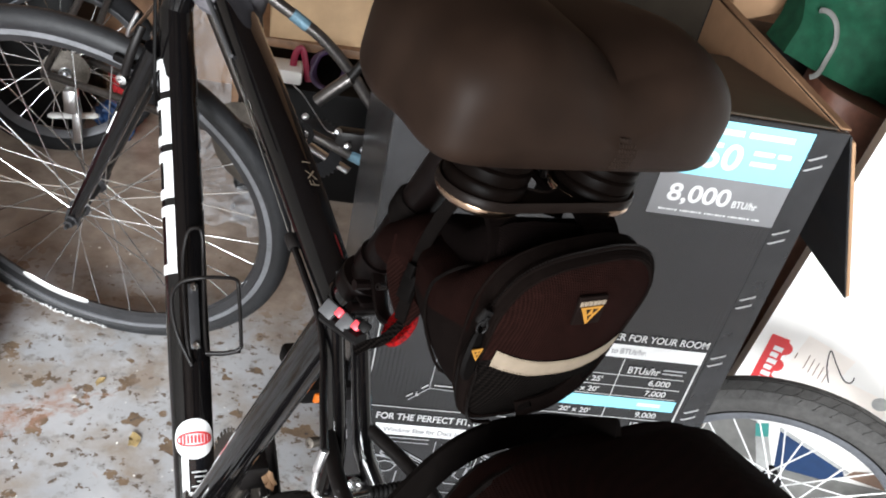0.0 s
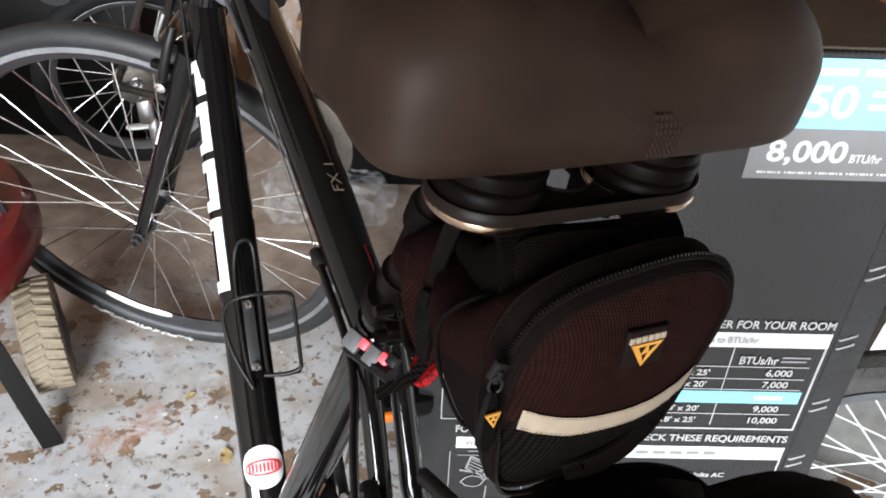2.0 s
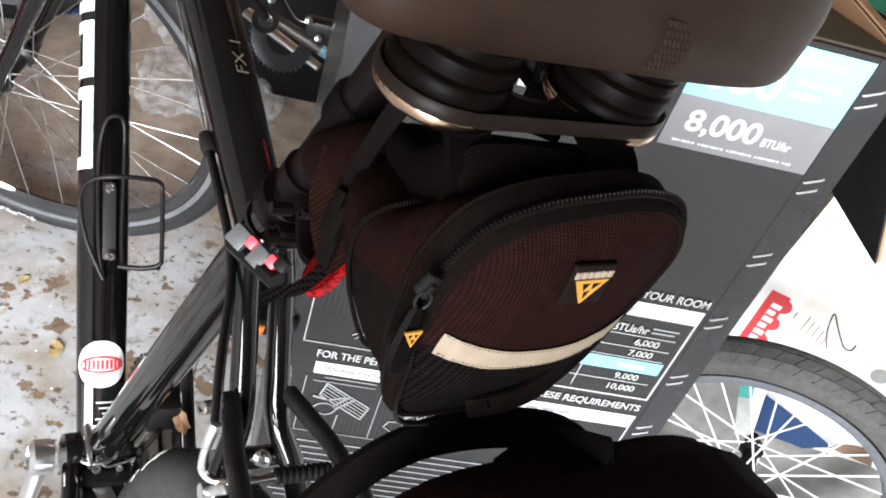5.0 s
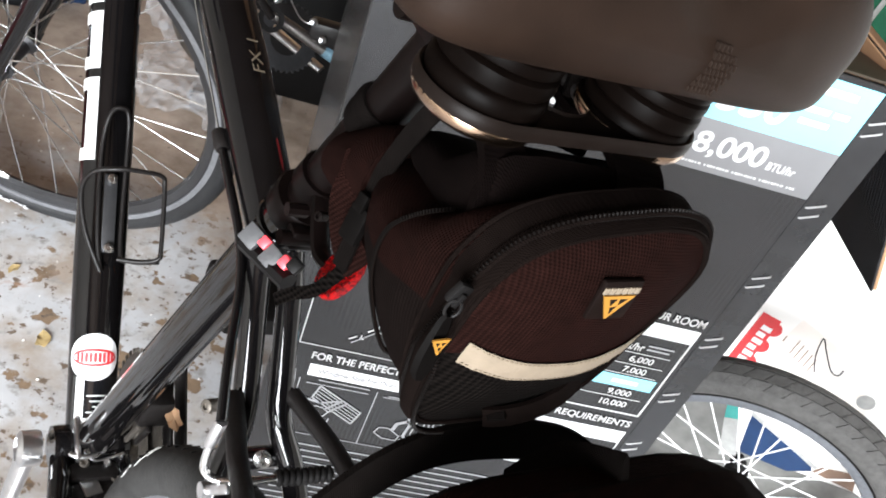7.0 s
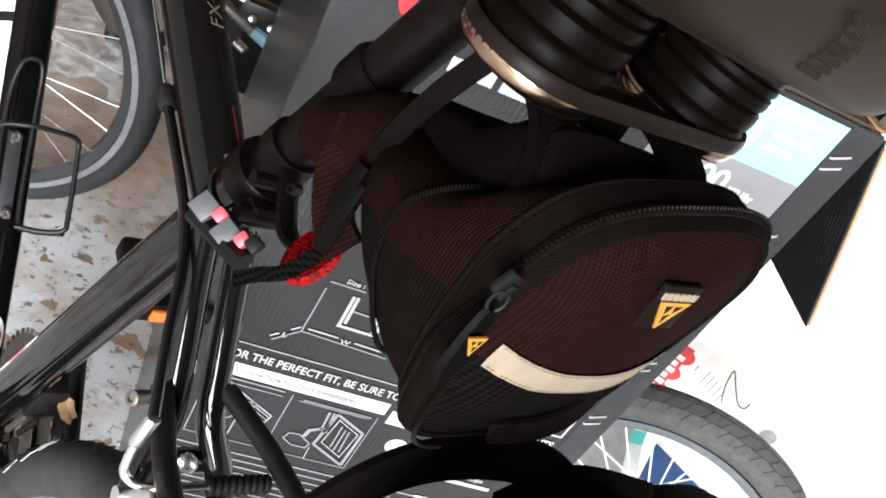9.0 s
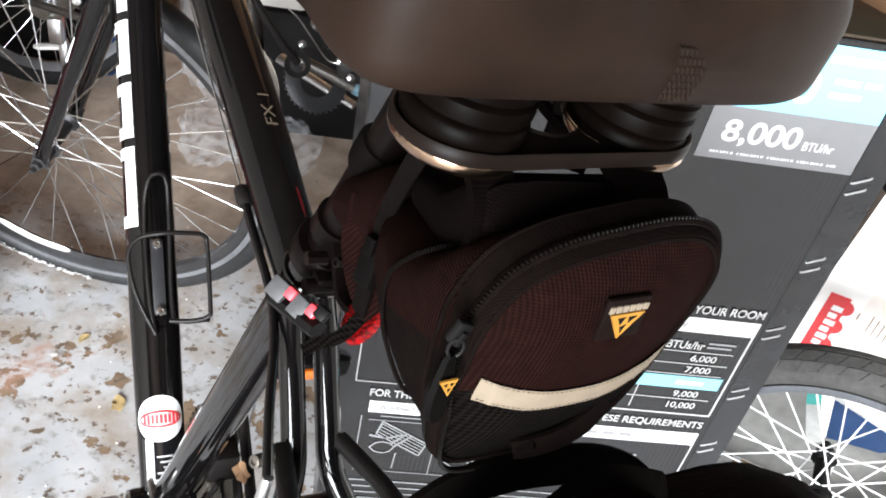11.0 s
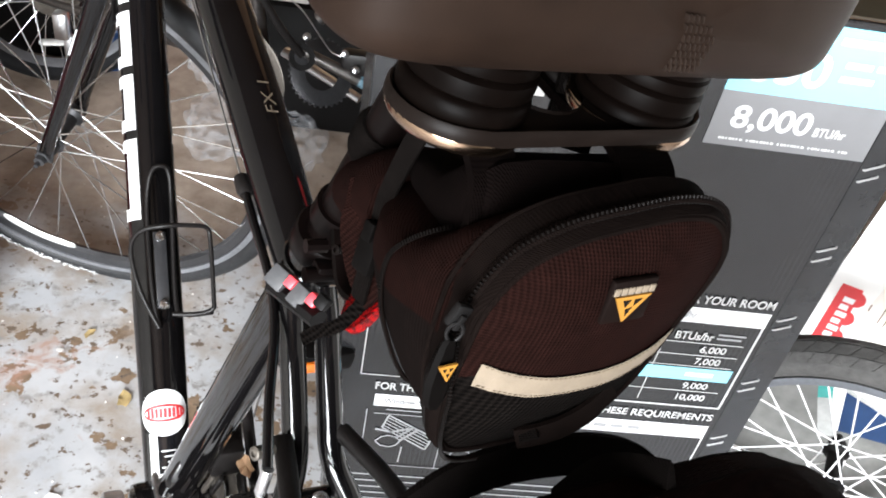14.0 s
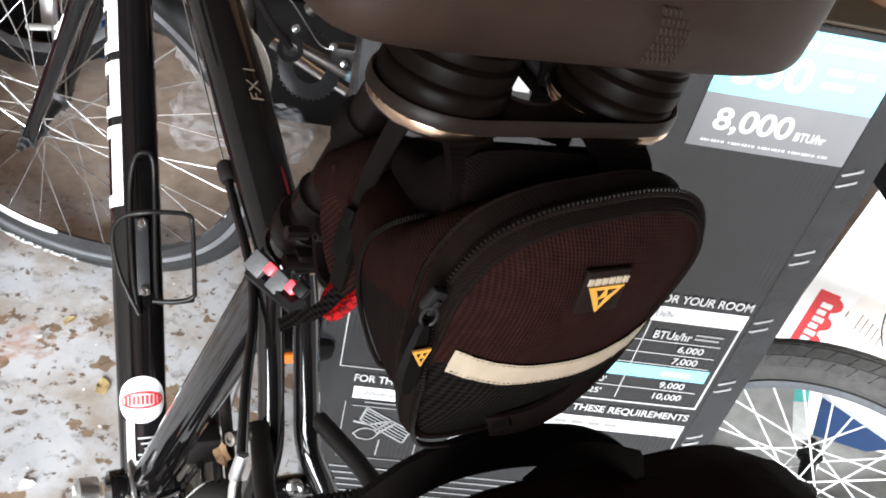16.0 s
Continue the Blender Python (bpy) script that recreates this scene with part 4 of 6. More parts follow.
# bottle cage: two bolts, a plate and bent wire
dd = (HB - BB).normalized()
dn = Vector((-dd.z, 0, dd.x))
def cage(along, y, out):
    return BB + dd * along + dn * out + Y * y
plate = part("bottle_cage", rbox(cage(0.236, 0, 0.027), (0.080, 0.013, 0.0025), 0.001, frame_matrix((0, 0, 0), dd, Y, dn)), RIM_DARK, bike)
for al in (0.200, 0.271):
    part("cage_bolt", lathe([(0, 0), (0.0045, 0), (0.005, 0.0015), (0.005, 0.004), (0.0025, 0.0045), (0.0025, 0.003), (0, 0.003)], cage(al, 0, 0.028), dn, 14, False), STEEL, plate)
part("cage_wire", tube(spline([cage(0.176, 0.006, 0.029), cage(0.215, 0.011, 0.030), cage(0.30, 0.012, 0.032), cage(0.335, 0.008, 0.042), cage(0.342, -0.002, 0.046), cage(0.335, -0.010, 0.042), cage(0.30, -0.013, 0.032), cage(0.20, -0.012, 0.030), cage(0.187, -0.018, 0.045), cage(0.185, -0.034, 0.085)], 7), 0.0024, 10), MATT_BLACK, plate)
part("cage_wire", tube(spline([cage(0.176, 0.006, 0.029), cage(0.215, 0.024, 0.036), cage(0.252, 0.035, 0.058), cage(0.268, 0.030, 0.080), cage(0.271, 0.010, 0.095), cage(0.271, -0.014, 0.096), cage(0.269, -0.032, 0.092), cage(0.257, -0.036, 0.088), cage(0.200, -0.036, 0.087), cage(0.188, -0.034, 0.086), cage(0.185, -0.020, 0.076), cage(0.187, 0.0, 0.066)], 7), 0.0024, 10), MATT_BLACK, plate)

# seat post, clamps, tail reflector
post = part("seat_post", tube([CLU + UP_ST * 0.0, CLU + UP_ST * 0.20], 0.0137, 24), POST_BLACK, bike)
part("seat_clamp", lathe([(0.0135, 0), (0.0195, 0), (0.0205, 0.002), (0.0205, 0.016), (0.0195, 0.018), (0.0135, 0.018)], CLU + UP_ST * 0.026, UP_ST, 28), POST_BLACK, bike)
part("clamp_lug", join(rbox(CLU + UP_ST * 0.035 + Vector((-0.023, 0.004, -0.006)), (0.012, 0.020, 0.014), 0.003), lathe([(0, -0.014), (0.0048, -0.014), (0.0048, 0.014), (0, 0.014)], CLU + UP_ST * 0.035 + Vector((-0.025, 0.006, -0.006)), Y, 12, False)), POST_BLACK, bike)
part("reflector_band", join(lathe([(0.0136, 0), (0.0165, 0), (0.0165, 0.014), (0.0136, 0.014)], CLU + UP_ST * 0.056, UP_ST, 24), tube(spline([CLU + UP_ST * 0.062 + Vector((-0.012, 0.004, 0)), P(-0.062, 0.008, 0.043), P(-0.080, 0.008, 0.046)], 6), 0.006, 10, flat=0.6), lathe([(0, 0), (0.004, 0), (0.004, 0.012), (0, 0.012)], P(-0.045, 0.016, 0.055), Y, 8, False)), POST_BLACK, bike)
part("band_bolt", lathe([(0, -0.004), (0.0026, -0.004), (0.0028, 0.001), (0.0028, 0.002), (0.0014, 0.0024), (0.0014, 0.001), (0, 0.001)], P(-0.0642, 0.019, 0.068), (-0.3, 1, 0.2), 14, False), POST_BLACK, bike)
rdir = Vector((0.296, 0.814, 0.50)).normalized()
part("tail_reflector", lathe([(0, -0.004), (0.0150, -0.004), (0.0165, -0.003), (0.0165, 0.0005), (0.0158, 0.0011), (0, 0.0015)], P(-0.0915, 0.0115, 0.0548), rdir, 44, False), RED_LENS, bike, "round red prism reflector")
part("post_seal", lathe([(0.0137, 0), (0.0160, 0.001), (0.0170, 0.004), (0.0172, 0.009), (0.0164, 0.012), (0.0172, 0.014), (0.0172, 0.019), (0.0155, 0.022), (0.0137, 0.022)], CLU + UP_ST * 0.118, UP_ST, 28), WEBBING, bike)
mx = Vector((-0.80, -0.50, -0.16)).normalized()
mz = Vector((-0.55, 0.62, 0.56))
mz = (mz - mx * mz.dot(mx)).normalized()
rot = frame_matrix((0, 0, 0), mx, mz.cross(mx), mz)
mount = part("light_mount", rbox(P(-0.028, 0.030, 0.018), (0.012, 0.0125, 0.010), 0.0008, rot), GREY_PLASTIC, bike, "grey clip with red rubber inserts")
part("mount_block", rbox(P(-0.0425, 0.0215, 0.0160), (0.0105, 0.0125, 0.010), 0.0008, rot), GREY_PLASTIC, mount)
part("mount_insert", rbox(P(-0.0365, 0.0258, 0.0215), (0.0060, 0.0070, 0.0085), 0.0010, rot), RED_RUBBER, mount)
part("mount_insert", rbox(P(-0.0520, 0.0178, 0.0215), (0.0065, 0.0075, 0.0085), 0.0012, rot), RED_RUBBER, mount)
part("mount_pad", rbox(P(-0.0600, 0.0165, 0.0270), (0.0080, 0.0080, 0.0080), 0.0015, rot), PLASTIC, mount)
part("mount_bar", tube([P(-0.022, 0.030, 0.008), P(-0.060, 0.016, 0.014)], 0.0065, 8, flat=0.8), PLASTIC, mount)

# ---- saddle ----
sad = []
stations = [(0.085, 0.006, 0.266, 0.272), (0.078, 0.018, 0.258, 0.284), (0.05, 0.024, 0.254, 0.292), (0.0, 0.033, 0.250, 0.296), (-0.05, 0.066, 0.245, 0.300), (-0.09, 0.090, 0.241, 0.306), (-0.125, 0.100, 0.2405, 0.311), (-0.155, 0.099, 0.2425, 0.314), (-0.18, 0.100, 0.2435, 0.311), (-0.195, 0.096, 0.245, 0.304), (-0.204, 0.085, 0.251, 0.295), (-0.209, 0.062, 0.260, 0.285), (-0.211, 0.035, 0.266, 0.279)]
fine = []
for i in range(len(stations) - 1):
    a, b, c, d = (np.array(stations[min(max(i + k, 0), len(stations) - 1)]) for k in (-1, 0, 1, 2))
    for j in range(4):
        t = j / 4
        fine.append(0.5 * (2 * b + (c - a) * t + (2 * a - 5 * b + 4 * c - d) * t * t + (3 * b - a - 3 * c + d) * t ** 3))
fine.append(np.array(stations[-1]))
SY = 0.017
for s, hw, zb, zt in fine:
    ringv = []
    for k in range(40):
        w = 2 * math.pi * k / 40
        cx, cz = math.cos(w), math.sin(w)
        y = hw * math.copysign(abs(cx) ** (0.60 if cz > 0 else 0.33), cx)
        if y < 0:
            y *= 1 - 0.24 * min(1, max(0, (s + 0.160) / 0.07))
        mid, hh = (zt + zb) / 2, (zt - zb) / 2
        z = mid + hh * math.copysign(abs(cz) ** (0.75 if cz > 0 else 0.26), cz)
        if cz > 0:
            dip = math.exp(-(y / 0.020) ** 2) * min(1, max(0, (-s - 0.02) / 0.06)) * 0.012
            lobe = math.exp(-((abs(y) - 0.06) / 0.032) ** 2) * min(1, max(0, (-s - 0.05) / 0.07)) * 0.006
            z += (lobe - dip) * cz
        ringv.append(P(s - 0.085 * y, y + SY, z))
    sad.append(ringv)
saddle = part("saddle", loft(sad), LEATHER, bike, "wide dark brown padded saddle cover")
dense_back = [a + (b - a) * k / 10 for a, b in zip(fine[::-1], fine[-2::-1]) for k in range(10)]
def saddle_back(y, z):
    """How far back the cover reaches at this place across and up."""
    for s0, hw, zb, zt in dense_back:
        if abs(y) < hw and abs(y / hw) ** 3 + abs((z - (zb + zt) / 2) / ((zt - zb) / 2)) ** 2.4 < 1:
            return s0 - 0.085 * y
    return -0.2
for i in range(7):
    for j in range(7 - (i > 3) - (i > 5)):
        hy, hz = 0.003 - 0.0021 * i + 0.0011 * j, 0.2535 + 0.0030 * j
        part("hatch_mark", rbox(P(saddle_back(hy, hz) + 0.0008, hy + SY - 0.010, hz), (0.0022, 0.00032, 0.0023), 0.0001, Matrix.Rotation(radians(-20), 4, "X"), 1), HATCH, saddle)
part("saddle_base", loft([[P(s, y * max(0.004, hw - 0.050) + SY, z) for y, z in ((-1, 0.2405), (1, 0.2405), (1, 0.250), (-1, 0.250))] for s, hw, zb, zt in fine[8:-16]]), PLATE_BROWN, saddle)
for side in (1, -1):
    cy = 0.0385 if side > 0 else -0.0395
    prof = [(0, 0.206), (0.018, 0.206)]
    for z0, h, rr_ in ((0.2085, 0.0095, 0.0245), (0.2182, 0.0085, 0.0240), (0.2270, 0.0060, 0.0234), (0.2333, 0.0040, 0.0230), (0.2375, 0.0034, 0.0226), (0.2411, 0.0034, 0.0226)):
        prof += [(rr_ - 0.0016, z0), (rr_ - 0.0003, z0 + h * 0.15), (rr_, z0 + h * 0.5), (rr_ - 0.0003, z0 + h * 0.85), (rr_ - 0.0016, z0 + h)]
    prof += [(0.018, 0.250), (0, 0.250)]
    sp = part("saddle_elastomer", lathe([(r, z + ZB + (0.003 if side < 0 and z < 0.212 else 0.0)) for r, z in prof], (-0.151, cy, 0), (0.0, 0, 1), 40, False), SPRING_RUBBER, saddle, "ribbed black rubber spring")
    # brighter metal on the lip imitates the reflection along the cup's lower edge
    part("cup_lip", lathe([(0.0180, 0.1985), (0.0215, 0.1987), (0.0243, 0.2000), (0.0260, 0.2022), (0.0267, 0.2050), (0.0262, 0.2062), (0.0180, 0.2035)], (-0.151, cy, ZB + (0.0047 if side < 0 else 0.0)), (0.0, 0, 1), 48), DARK_NICKEL, sp, "lower lip of the spring cup, its reflection as a brighter metal")
    part("saddle_rail", tube(spline([P(-0.150, 0.040 * side, 0.200), P(-0.12, 0.026 * side, 0.205), P(-0.05, 0.022 * side, 0.205), P(0.01, 0.020 * side, 0.215), P(0.06, 0.008 * side, 0.246)], 6), 0.0035, 10), MATT_BLACK, saddle)
def plate_ring(z, grow, dip):
    """Outline round both spring cups, straight behind and waisted ahead between them."""
    r = 0.0262 + grow
    flat = [(0.0385 + r * math.cos(w), r * math.sin(w)) for w in np.linspace(-0.5 * math.pi, 0.5 * math.pi, 24)]
    flat += [(0.0385 - 0.078 * u, r * (1 - 1.35 * math.sin(math.pi * u) ** 1.5)) for u in np.linspace(0, 1, 14)[1:-1]]
    flat += [(-0.0395 + r * math.cos(w), r * math.sin(w)) for w in np.linspace(0.5 * math.pi, 1.5 * math.pi, 24)]
    out = []
    for y, ds in flat:
        between = max(0.0, 1 - abs(y) / 0.042)
        out.append(P(-0.151 + ds, y, z - dip * min(1, between * 1.6) - 0.06 * (y - 0.0385)))
    return out
part("spring_plate", loft([plate_ring(0.2045, -0.003, 0), plate_ring(0.2048, 0.0, 0), plate_ring(0.2070, 0.0006, 0), plate_ring(0.2100, 0.0004, 0.0015), plate_ring(0.2115, -0.0004, 0.003), plate_ring(0.2112, -0.0015, 0.003), plate_ring(0.2080, -0.0025, 0.001)]), PLATE_BROWN, saddle, "dark metal plate that carries both springs")
part("saddle_clamp", join(rbox(P(-0.072, 0, 0.198), (0.040, 0.052, 0.022), 0.006), tube([CLU + UP_ST * 0.19, P(-0.072, 0, 0.195)], 0.0155, 16), lathe([(0, -0.036), (0.007, -0.036), (0.007, 0.036), (0, 0.036)], P(-0.072, 0, 0.198), Y, 12, False)), POST_BLACK, saddle)


# ---- seat bag ----
bag = thing("seat_bag", "dark brown-black nylon seat bag hung under the saddle", "seat bag", BIKE)
OUT = spline([(0, 0.040, 0.115), (0, 0.0425, 0.149), (0, 0.0415, 0.166), (0, 0.034, 0.183), (0, 0.018, 0.194), (0, -0.004, 0.2005), (0, -0.022, 0.204), (0, -0.038, 0.2025), (0, -0.050, 0.194), (0, -0.0575, 0.178), (0, -0.055, 0.143), (0, -0.051, 0.111), (0, -0.039, 0.091), (0, 0.0, 0.0825), (0, 0.029, 0.0855)], 5, True)
BC = Vector((0, -0.004, 0.152))
def rear_radius(y, z):
    """How far (y, z) lies from the panel's middle, 1 at its edge."""
    d = Vector((0, y, z)) - BC
    if d.length < 1e-6:
        return 0.0
    best = min(OUT, key=lambda q: (q - BC).normalized().dot(d.normalized()) * -1)
    return d.length / (best - BC).length
def rear_s(y, z):
    r = min(1.0, rear_radius(y, z))
    return -0.2105 - 0.0105 * (1 - r ** 2.4) - 0.05 * (z - 0.152)
def stripe_z(y):
    """Height of the stripe's lower edge across the panel."""
    u = (y - 0.036) / -0.089
    return 0.129 - 0.030 * u * (1 - u) + 0.006 * u
NR = 14
grid = []
for i in range(NR + 1):
    k = i / NR
    row = []
    for q in OUT:
        c = BC + (q - BC) * k
        row.append(P(rear_s(c.y, c.z), c.y, c.z))
    grid.append(row)
nq = len(OUT)
verts = [v for r in grid for v in r]
upper, lower = [], []
for i in range(NR):
    for j in range(nq):
        f = (i * nq + j, i * nq + (j + 1) % nq, (i + 1) * nq + (j + 1) % nq, (i + 1) * nq + j)
        c = sum((verts[a] for a in f), Vector()) / 4
        (lower if c.z - ZB < stripe_z(c.y) + 0.003 else upper).append(f)
part("rear_panel", (verts, upper), CLOTH, bag)
part("mesh_pocket", (verts, lower), MESH, bag, "coarse black mesh panel")
strip = []
for u in np.linspace(0, 1, 25):
    y = 0.0355 - 0.0890 * u
    z0 = stripe_z(y)
    strip.append([P(rear_s(y, z) - 0.0012, y, z) for z in (z0, z0 + 0.004, z0 + 0.0115)])
band_part = part("reflective_band", loft(strip, False, False), STRIPE, bag, "beige reflective stripe with stitched edges")
def scaled(k, s, dy=0.0, dz=0.0, flat=1.0):
    return [P(s + 0.0, (BC.y + (q.y - BC.y) * k) * flat + dy, BC.z + (q.z - BC.z) * k + dz) for q in OUT]
def sloped(k, s, **kw):
    return [v + Vector((-0.05 * (v.z - ZB - 0.152), 0, 0)) for v in scaled(k, s, **kw)]
def section(s, ky, zb, zt, ds=0.0):
    """The panel's outline widened by ky, set between two heights, its middle moved ahead by ds."""
    out = []
    for q in OUT:
        f = (q.z - 0.089) / 0.115
        kk = ky * (1 - 0.10 * max(0.0, 0.5 - f))
        out.append(P(s + ds * math.sin(math.pi * min(1, max(0, f))), BC.y + (q.y - BC.y) * kk, zb + (zt - zb) * f))
    return out
part("rear_gusset", loft([sloped(0.985, -0.2110), sloped(1.015, -0.2115), sloped(1.04, -0.2085), sloped(1.05, -0.205), section(-0.1955, 1.065, 0.092, 0.2065)], False), TAPE, bag)
def between(rows, n):
    """Rings filled in between the given ones, n steps each."""
    return [[p.lerp(q, i / n) for p, q in zip(a, b)] for a, b in zip(rows, rows[1:]) for i in range(n)] + [rows[-1]]
def cloth_over_mesh(name, rows, caps):
    """A sewn body: nylon above, coarse mesh below a slanting seam on its sides."""
    vs, fs = loft(between(rows, 5), *caps)
    low, high = [], []
    for f in fs:
        c = sum((Vector(vs[a]) for a in f), Vector()) / len(f)
        (low if c.z - ZB < 0.131 + 0.33 * (-0.168 - c.x) and abs(c.y) > 0.02 else high).append(f)
    part(name, (vs, high), CLOTH, bag)
    part("side_mesh", (vs, low), SIDE_MESH, bag, "coarse black mesh on the side")
cloth_over_mesh("bag_body", [section(-0.198, 1.06, 0.092, 0.2055), section(-0.192, 1.08, 0.093, 0.203, 0.002), section(-0.183, 1.11, 0.093, 0.190, 0.008), section(-0.177, 1.10, 0.093, 0.176, 0.016), section(-0.172, 1.07, 0.093, 0.170, 0.022)], (False,))
cloth_over_mesh("front_body", [section(-0.172, 1.065, 0.093, 0.170, 0.022), section(-0.160, 1.01, 0.093, 0.165, 0.021), section(-0.142, 0.90, 0.094, 0.158, 0.018), section(-0.118, 0.70, 0.096, 0.150, 0.010), section(-0.096, 0.50, 0.099, 0.142), section(-0.076, 0.30, 0.105, 0.135)], ())
part("stitching", join(*[tube([P(rear_s(y, z) - 0.0014, y, z), P(rear_s(y - 0.0013, z) - 0.0014, y - 0.0013, z)], 0.00022, 5) for dz in (0.0009, 0.0106) for y in np.arange(0.0340, -0.0510, -0.0022) for z in [stripe_z(y) + dz]]), THREAD, band_part, smooth=False)
# two zips: round the rear panel, and round the body further ahead
def zip_line(pts, j0, j1, name, lean, wide=0.0034):
    """A zip along the points; lean: how far its face turns from backwards to outwards."""
    path = [pts[j % len(pts)] for j in range(j0, j1)]
    dense = spline(path, 14)
    z = part(name, tube(dense, wide * 0.7, 8, flat=0.5), TAPE, bag)
    teeth, acc = [], 0.0
    for a, b in zip_pairs(dense):
        acc += (b - a).length
        if acc > 0.0006 + wide * 0.3:
            acc = 0.0
            d = (b - a).normalized()
            away = Vector((0, a.y - BC.y, a.z - ZB - BC.z)).normalized()
            n = (Vector((-1, 0, 0)) * (1 - lean) + away * lean).normalized()
            sx = d.cross(n).normalized()
            teeth.append(rbox(a + n * 0.0011, (0.0003 + wide * 0.18, wide, 0.0010), 0.0002, frame_matrix((0, 0, 0), d, sx, n), 1))
    tagged(part("zip_teeth", join(*teeth), ZIP_TOOTH, z, smooth=False), kind="stuff")
def zip_pairs(pts):
    return list(zip(pts, pts[1:]))
shut = [v + Vector((-0.001, 0, 0.0005)) for v in sloped(1.055, -0.2045)]
zip_line(shut, 5, 50, "zip", 0.25)
# below the slider the zip gapes: one row of teeth on the panel, one on the body
def parted(edge):
    return {j: shut[j].lerp(edge[j], min(1.0, (6 - j) / 5)) for j in range(-8, 7)}
for edge in (sloped(1.010, -0.2145), section(-0.1990, 1.10, 0.0895, 0.2055)):
    row = parted(edge)
    zip_line([row[j] for j in range(-8, 7)], 0, 15, "open_zip", 0.3, 0.0018)
zip_line(section(-0.1745, 1.105, 0.0915, 0.1745, 0.020), -8, 50, "zip", 0.75, 0.0019)
part("piping", tube([v + Vector((-0.001, 0, 0)) for v in sloped(0.985, -0.2105)], 0.0011, 8, True), TAPE, bag)
part("piping", tube(section(-0.1945, 1.075, 0.0915, 0.2055, 0.001), 0.0011, 8, True), TAPE, bag)
# zip pull
pull = part("zip_pull", loft([[P(-0.2135 - 0.0032 * k + d, 0.0525 - 0.0015 * k + y * hw, 0.1540 - 0.0305 * k) for y, d in ((-1, 0.0), (-0.6, -0.0016), (0.6, -0.0016), (1, 0.0), (0.6, 0.0016), (-0.6, 0.0016))] for k, hw in ((0.0, 0.0016), (0.08, 0.0030), (0.35, 0.0044), (0.65, 0.0053), (0.88, 0.0046), (1.0, 0.0022))]), BUCKLE, bag, "black rubber zip pull with yellow mark")
pull_m = frame_matrix(P(-0.2160, 0.0522, 0.1420), (0, -1, 0.15), (0, 0.15, 1), (-1, 0, 0))
slider = part("zip_slider", join(rbox(P(-0.2115, 0.0515, 0.1625), (0.0036, 0.0068, 0.0095), 0.0014, Matrix.Rotation(radians(18), 4, "X")), rbox(P(-0.2138, 0.0518, 0.1610), (0.0018, 0.0026, 0.0065), 0.0007, Matrix.Rotation(radians(18), 4, "X"))), PLASTIC, bag)
part("pull_ring", tube([P(-0.2140 + 0.0008 * math.cos(w), 0.0523 + 0.0026 * math.cos(w), 0.1572 + 0.0040 * math.sin(w)) for w in np.linspace(0, 2 * math.pi, 21)[:-1]], 0.0007, 8, True), PLASTIC, slider)
# rubber patch with a plain yellow triangle
py, pz = -0.008, 0.1738
ps = rear_s(py, pz)
badge_m = frame_matrix(P(ps - 0.0008, py, pz), (0, -1, 0.10), (0.05, 0.10, 1), (-1, 0, 0.05)) @ Matrix.Scale(0.90, 4)
badge = part("badge", rbox((0, 0, 0), (0.021, 0.021, 0.003), 0.001, None), BADGE_RUBBER, bag, "square dark brown rubber badge", m=badge_m)
def tri3(a, b, c, h=0.0008):
    vs = [Vector((*q, 0.0016)) for q in (a, b, c)] + [Vector((*q, 0.0016 + h)) for q in (a, b, c)]
    return vs, [(3, 5, 4), (0, 1, 4, 3), (1, 2, 5, 4), (2, 0, 3, 5)]
mark = part("pull_mark", tri3((-0.0036, 0.0036), (0.0036, 0.0036), (0.0008, -0.0046)), YELLOW, pull, smooth=False, m=pull_m)
part("mark_holes", join(tri3((-0.0018, 0.0022), (-0.0002, 0.0022), (-0.0008, 0.0004), 0.001), tri3((0.0006, 0.0022), (0.0022, 0.0022), (0.0012, 0.0004), 0.001), tri3((-0.0002, -0.0004), (0.0012, -0.0002), (0.0006, -0.0026), 0.001)), PLASTIC, mark, smooth=False)
part("badge_mark", tri3((-0.0085, 0.0035), (0.0085, 0.0035), (-0.001, -0.0095)), YELLOW, badge, smooth=False)
part("badge_holes", join(tri3((-0.0045, 0.0018), (-0.0005, 0.0018), (-0.0025, -0.002), 0.001), tri3((0.001, 0.0018), (0.005, 0.0018), (0.0015, -0.0015), 0.001), tri3((-0.002, -0.003), (0.001, -0.002), (-0.0008, -0.0065), 0.001)), PLASTIC, badge, smooth=False)
part("badge_bar", join(*[rbox((-0.0082 + 0.0033 * i, 0.0058, 0.0016), (0.0026, 0.0034, 0.0012), 0.0003) for i in range(6)]), STRIPE, badge, smooth=False)
# post strap, buckles, saddle straps
strap = part("post_strap", loft([[P(s - 0.05 * dz, 0.005 + hw * math.cos(w), zc + hh * math.sin(w)) for w in np.linspace(0, 2 * math.pi, 25)[:-1]] for s, hw, zc, hh, dz in ((-0.100, 0.026, 0.126, 0.028, 0), (-0.084, 0.026, 0.118, 0.028, 0), (-0.066, 0.0215, 0.108, 0.025, 0), (-0.054, 0.0185, 0.100, 0.022, 0), (-0.042, 0.0160, 0.094, 0.018, 0))]), CLOTH, bag, "padded cloth strap round the post")
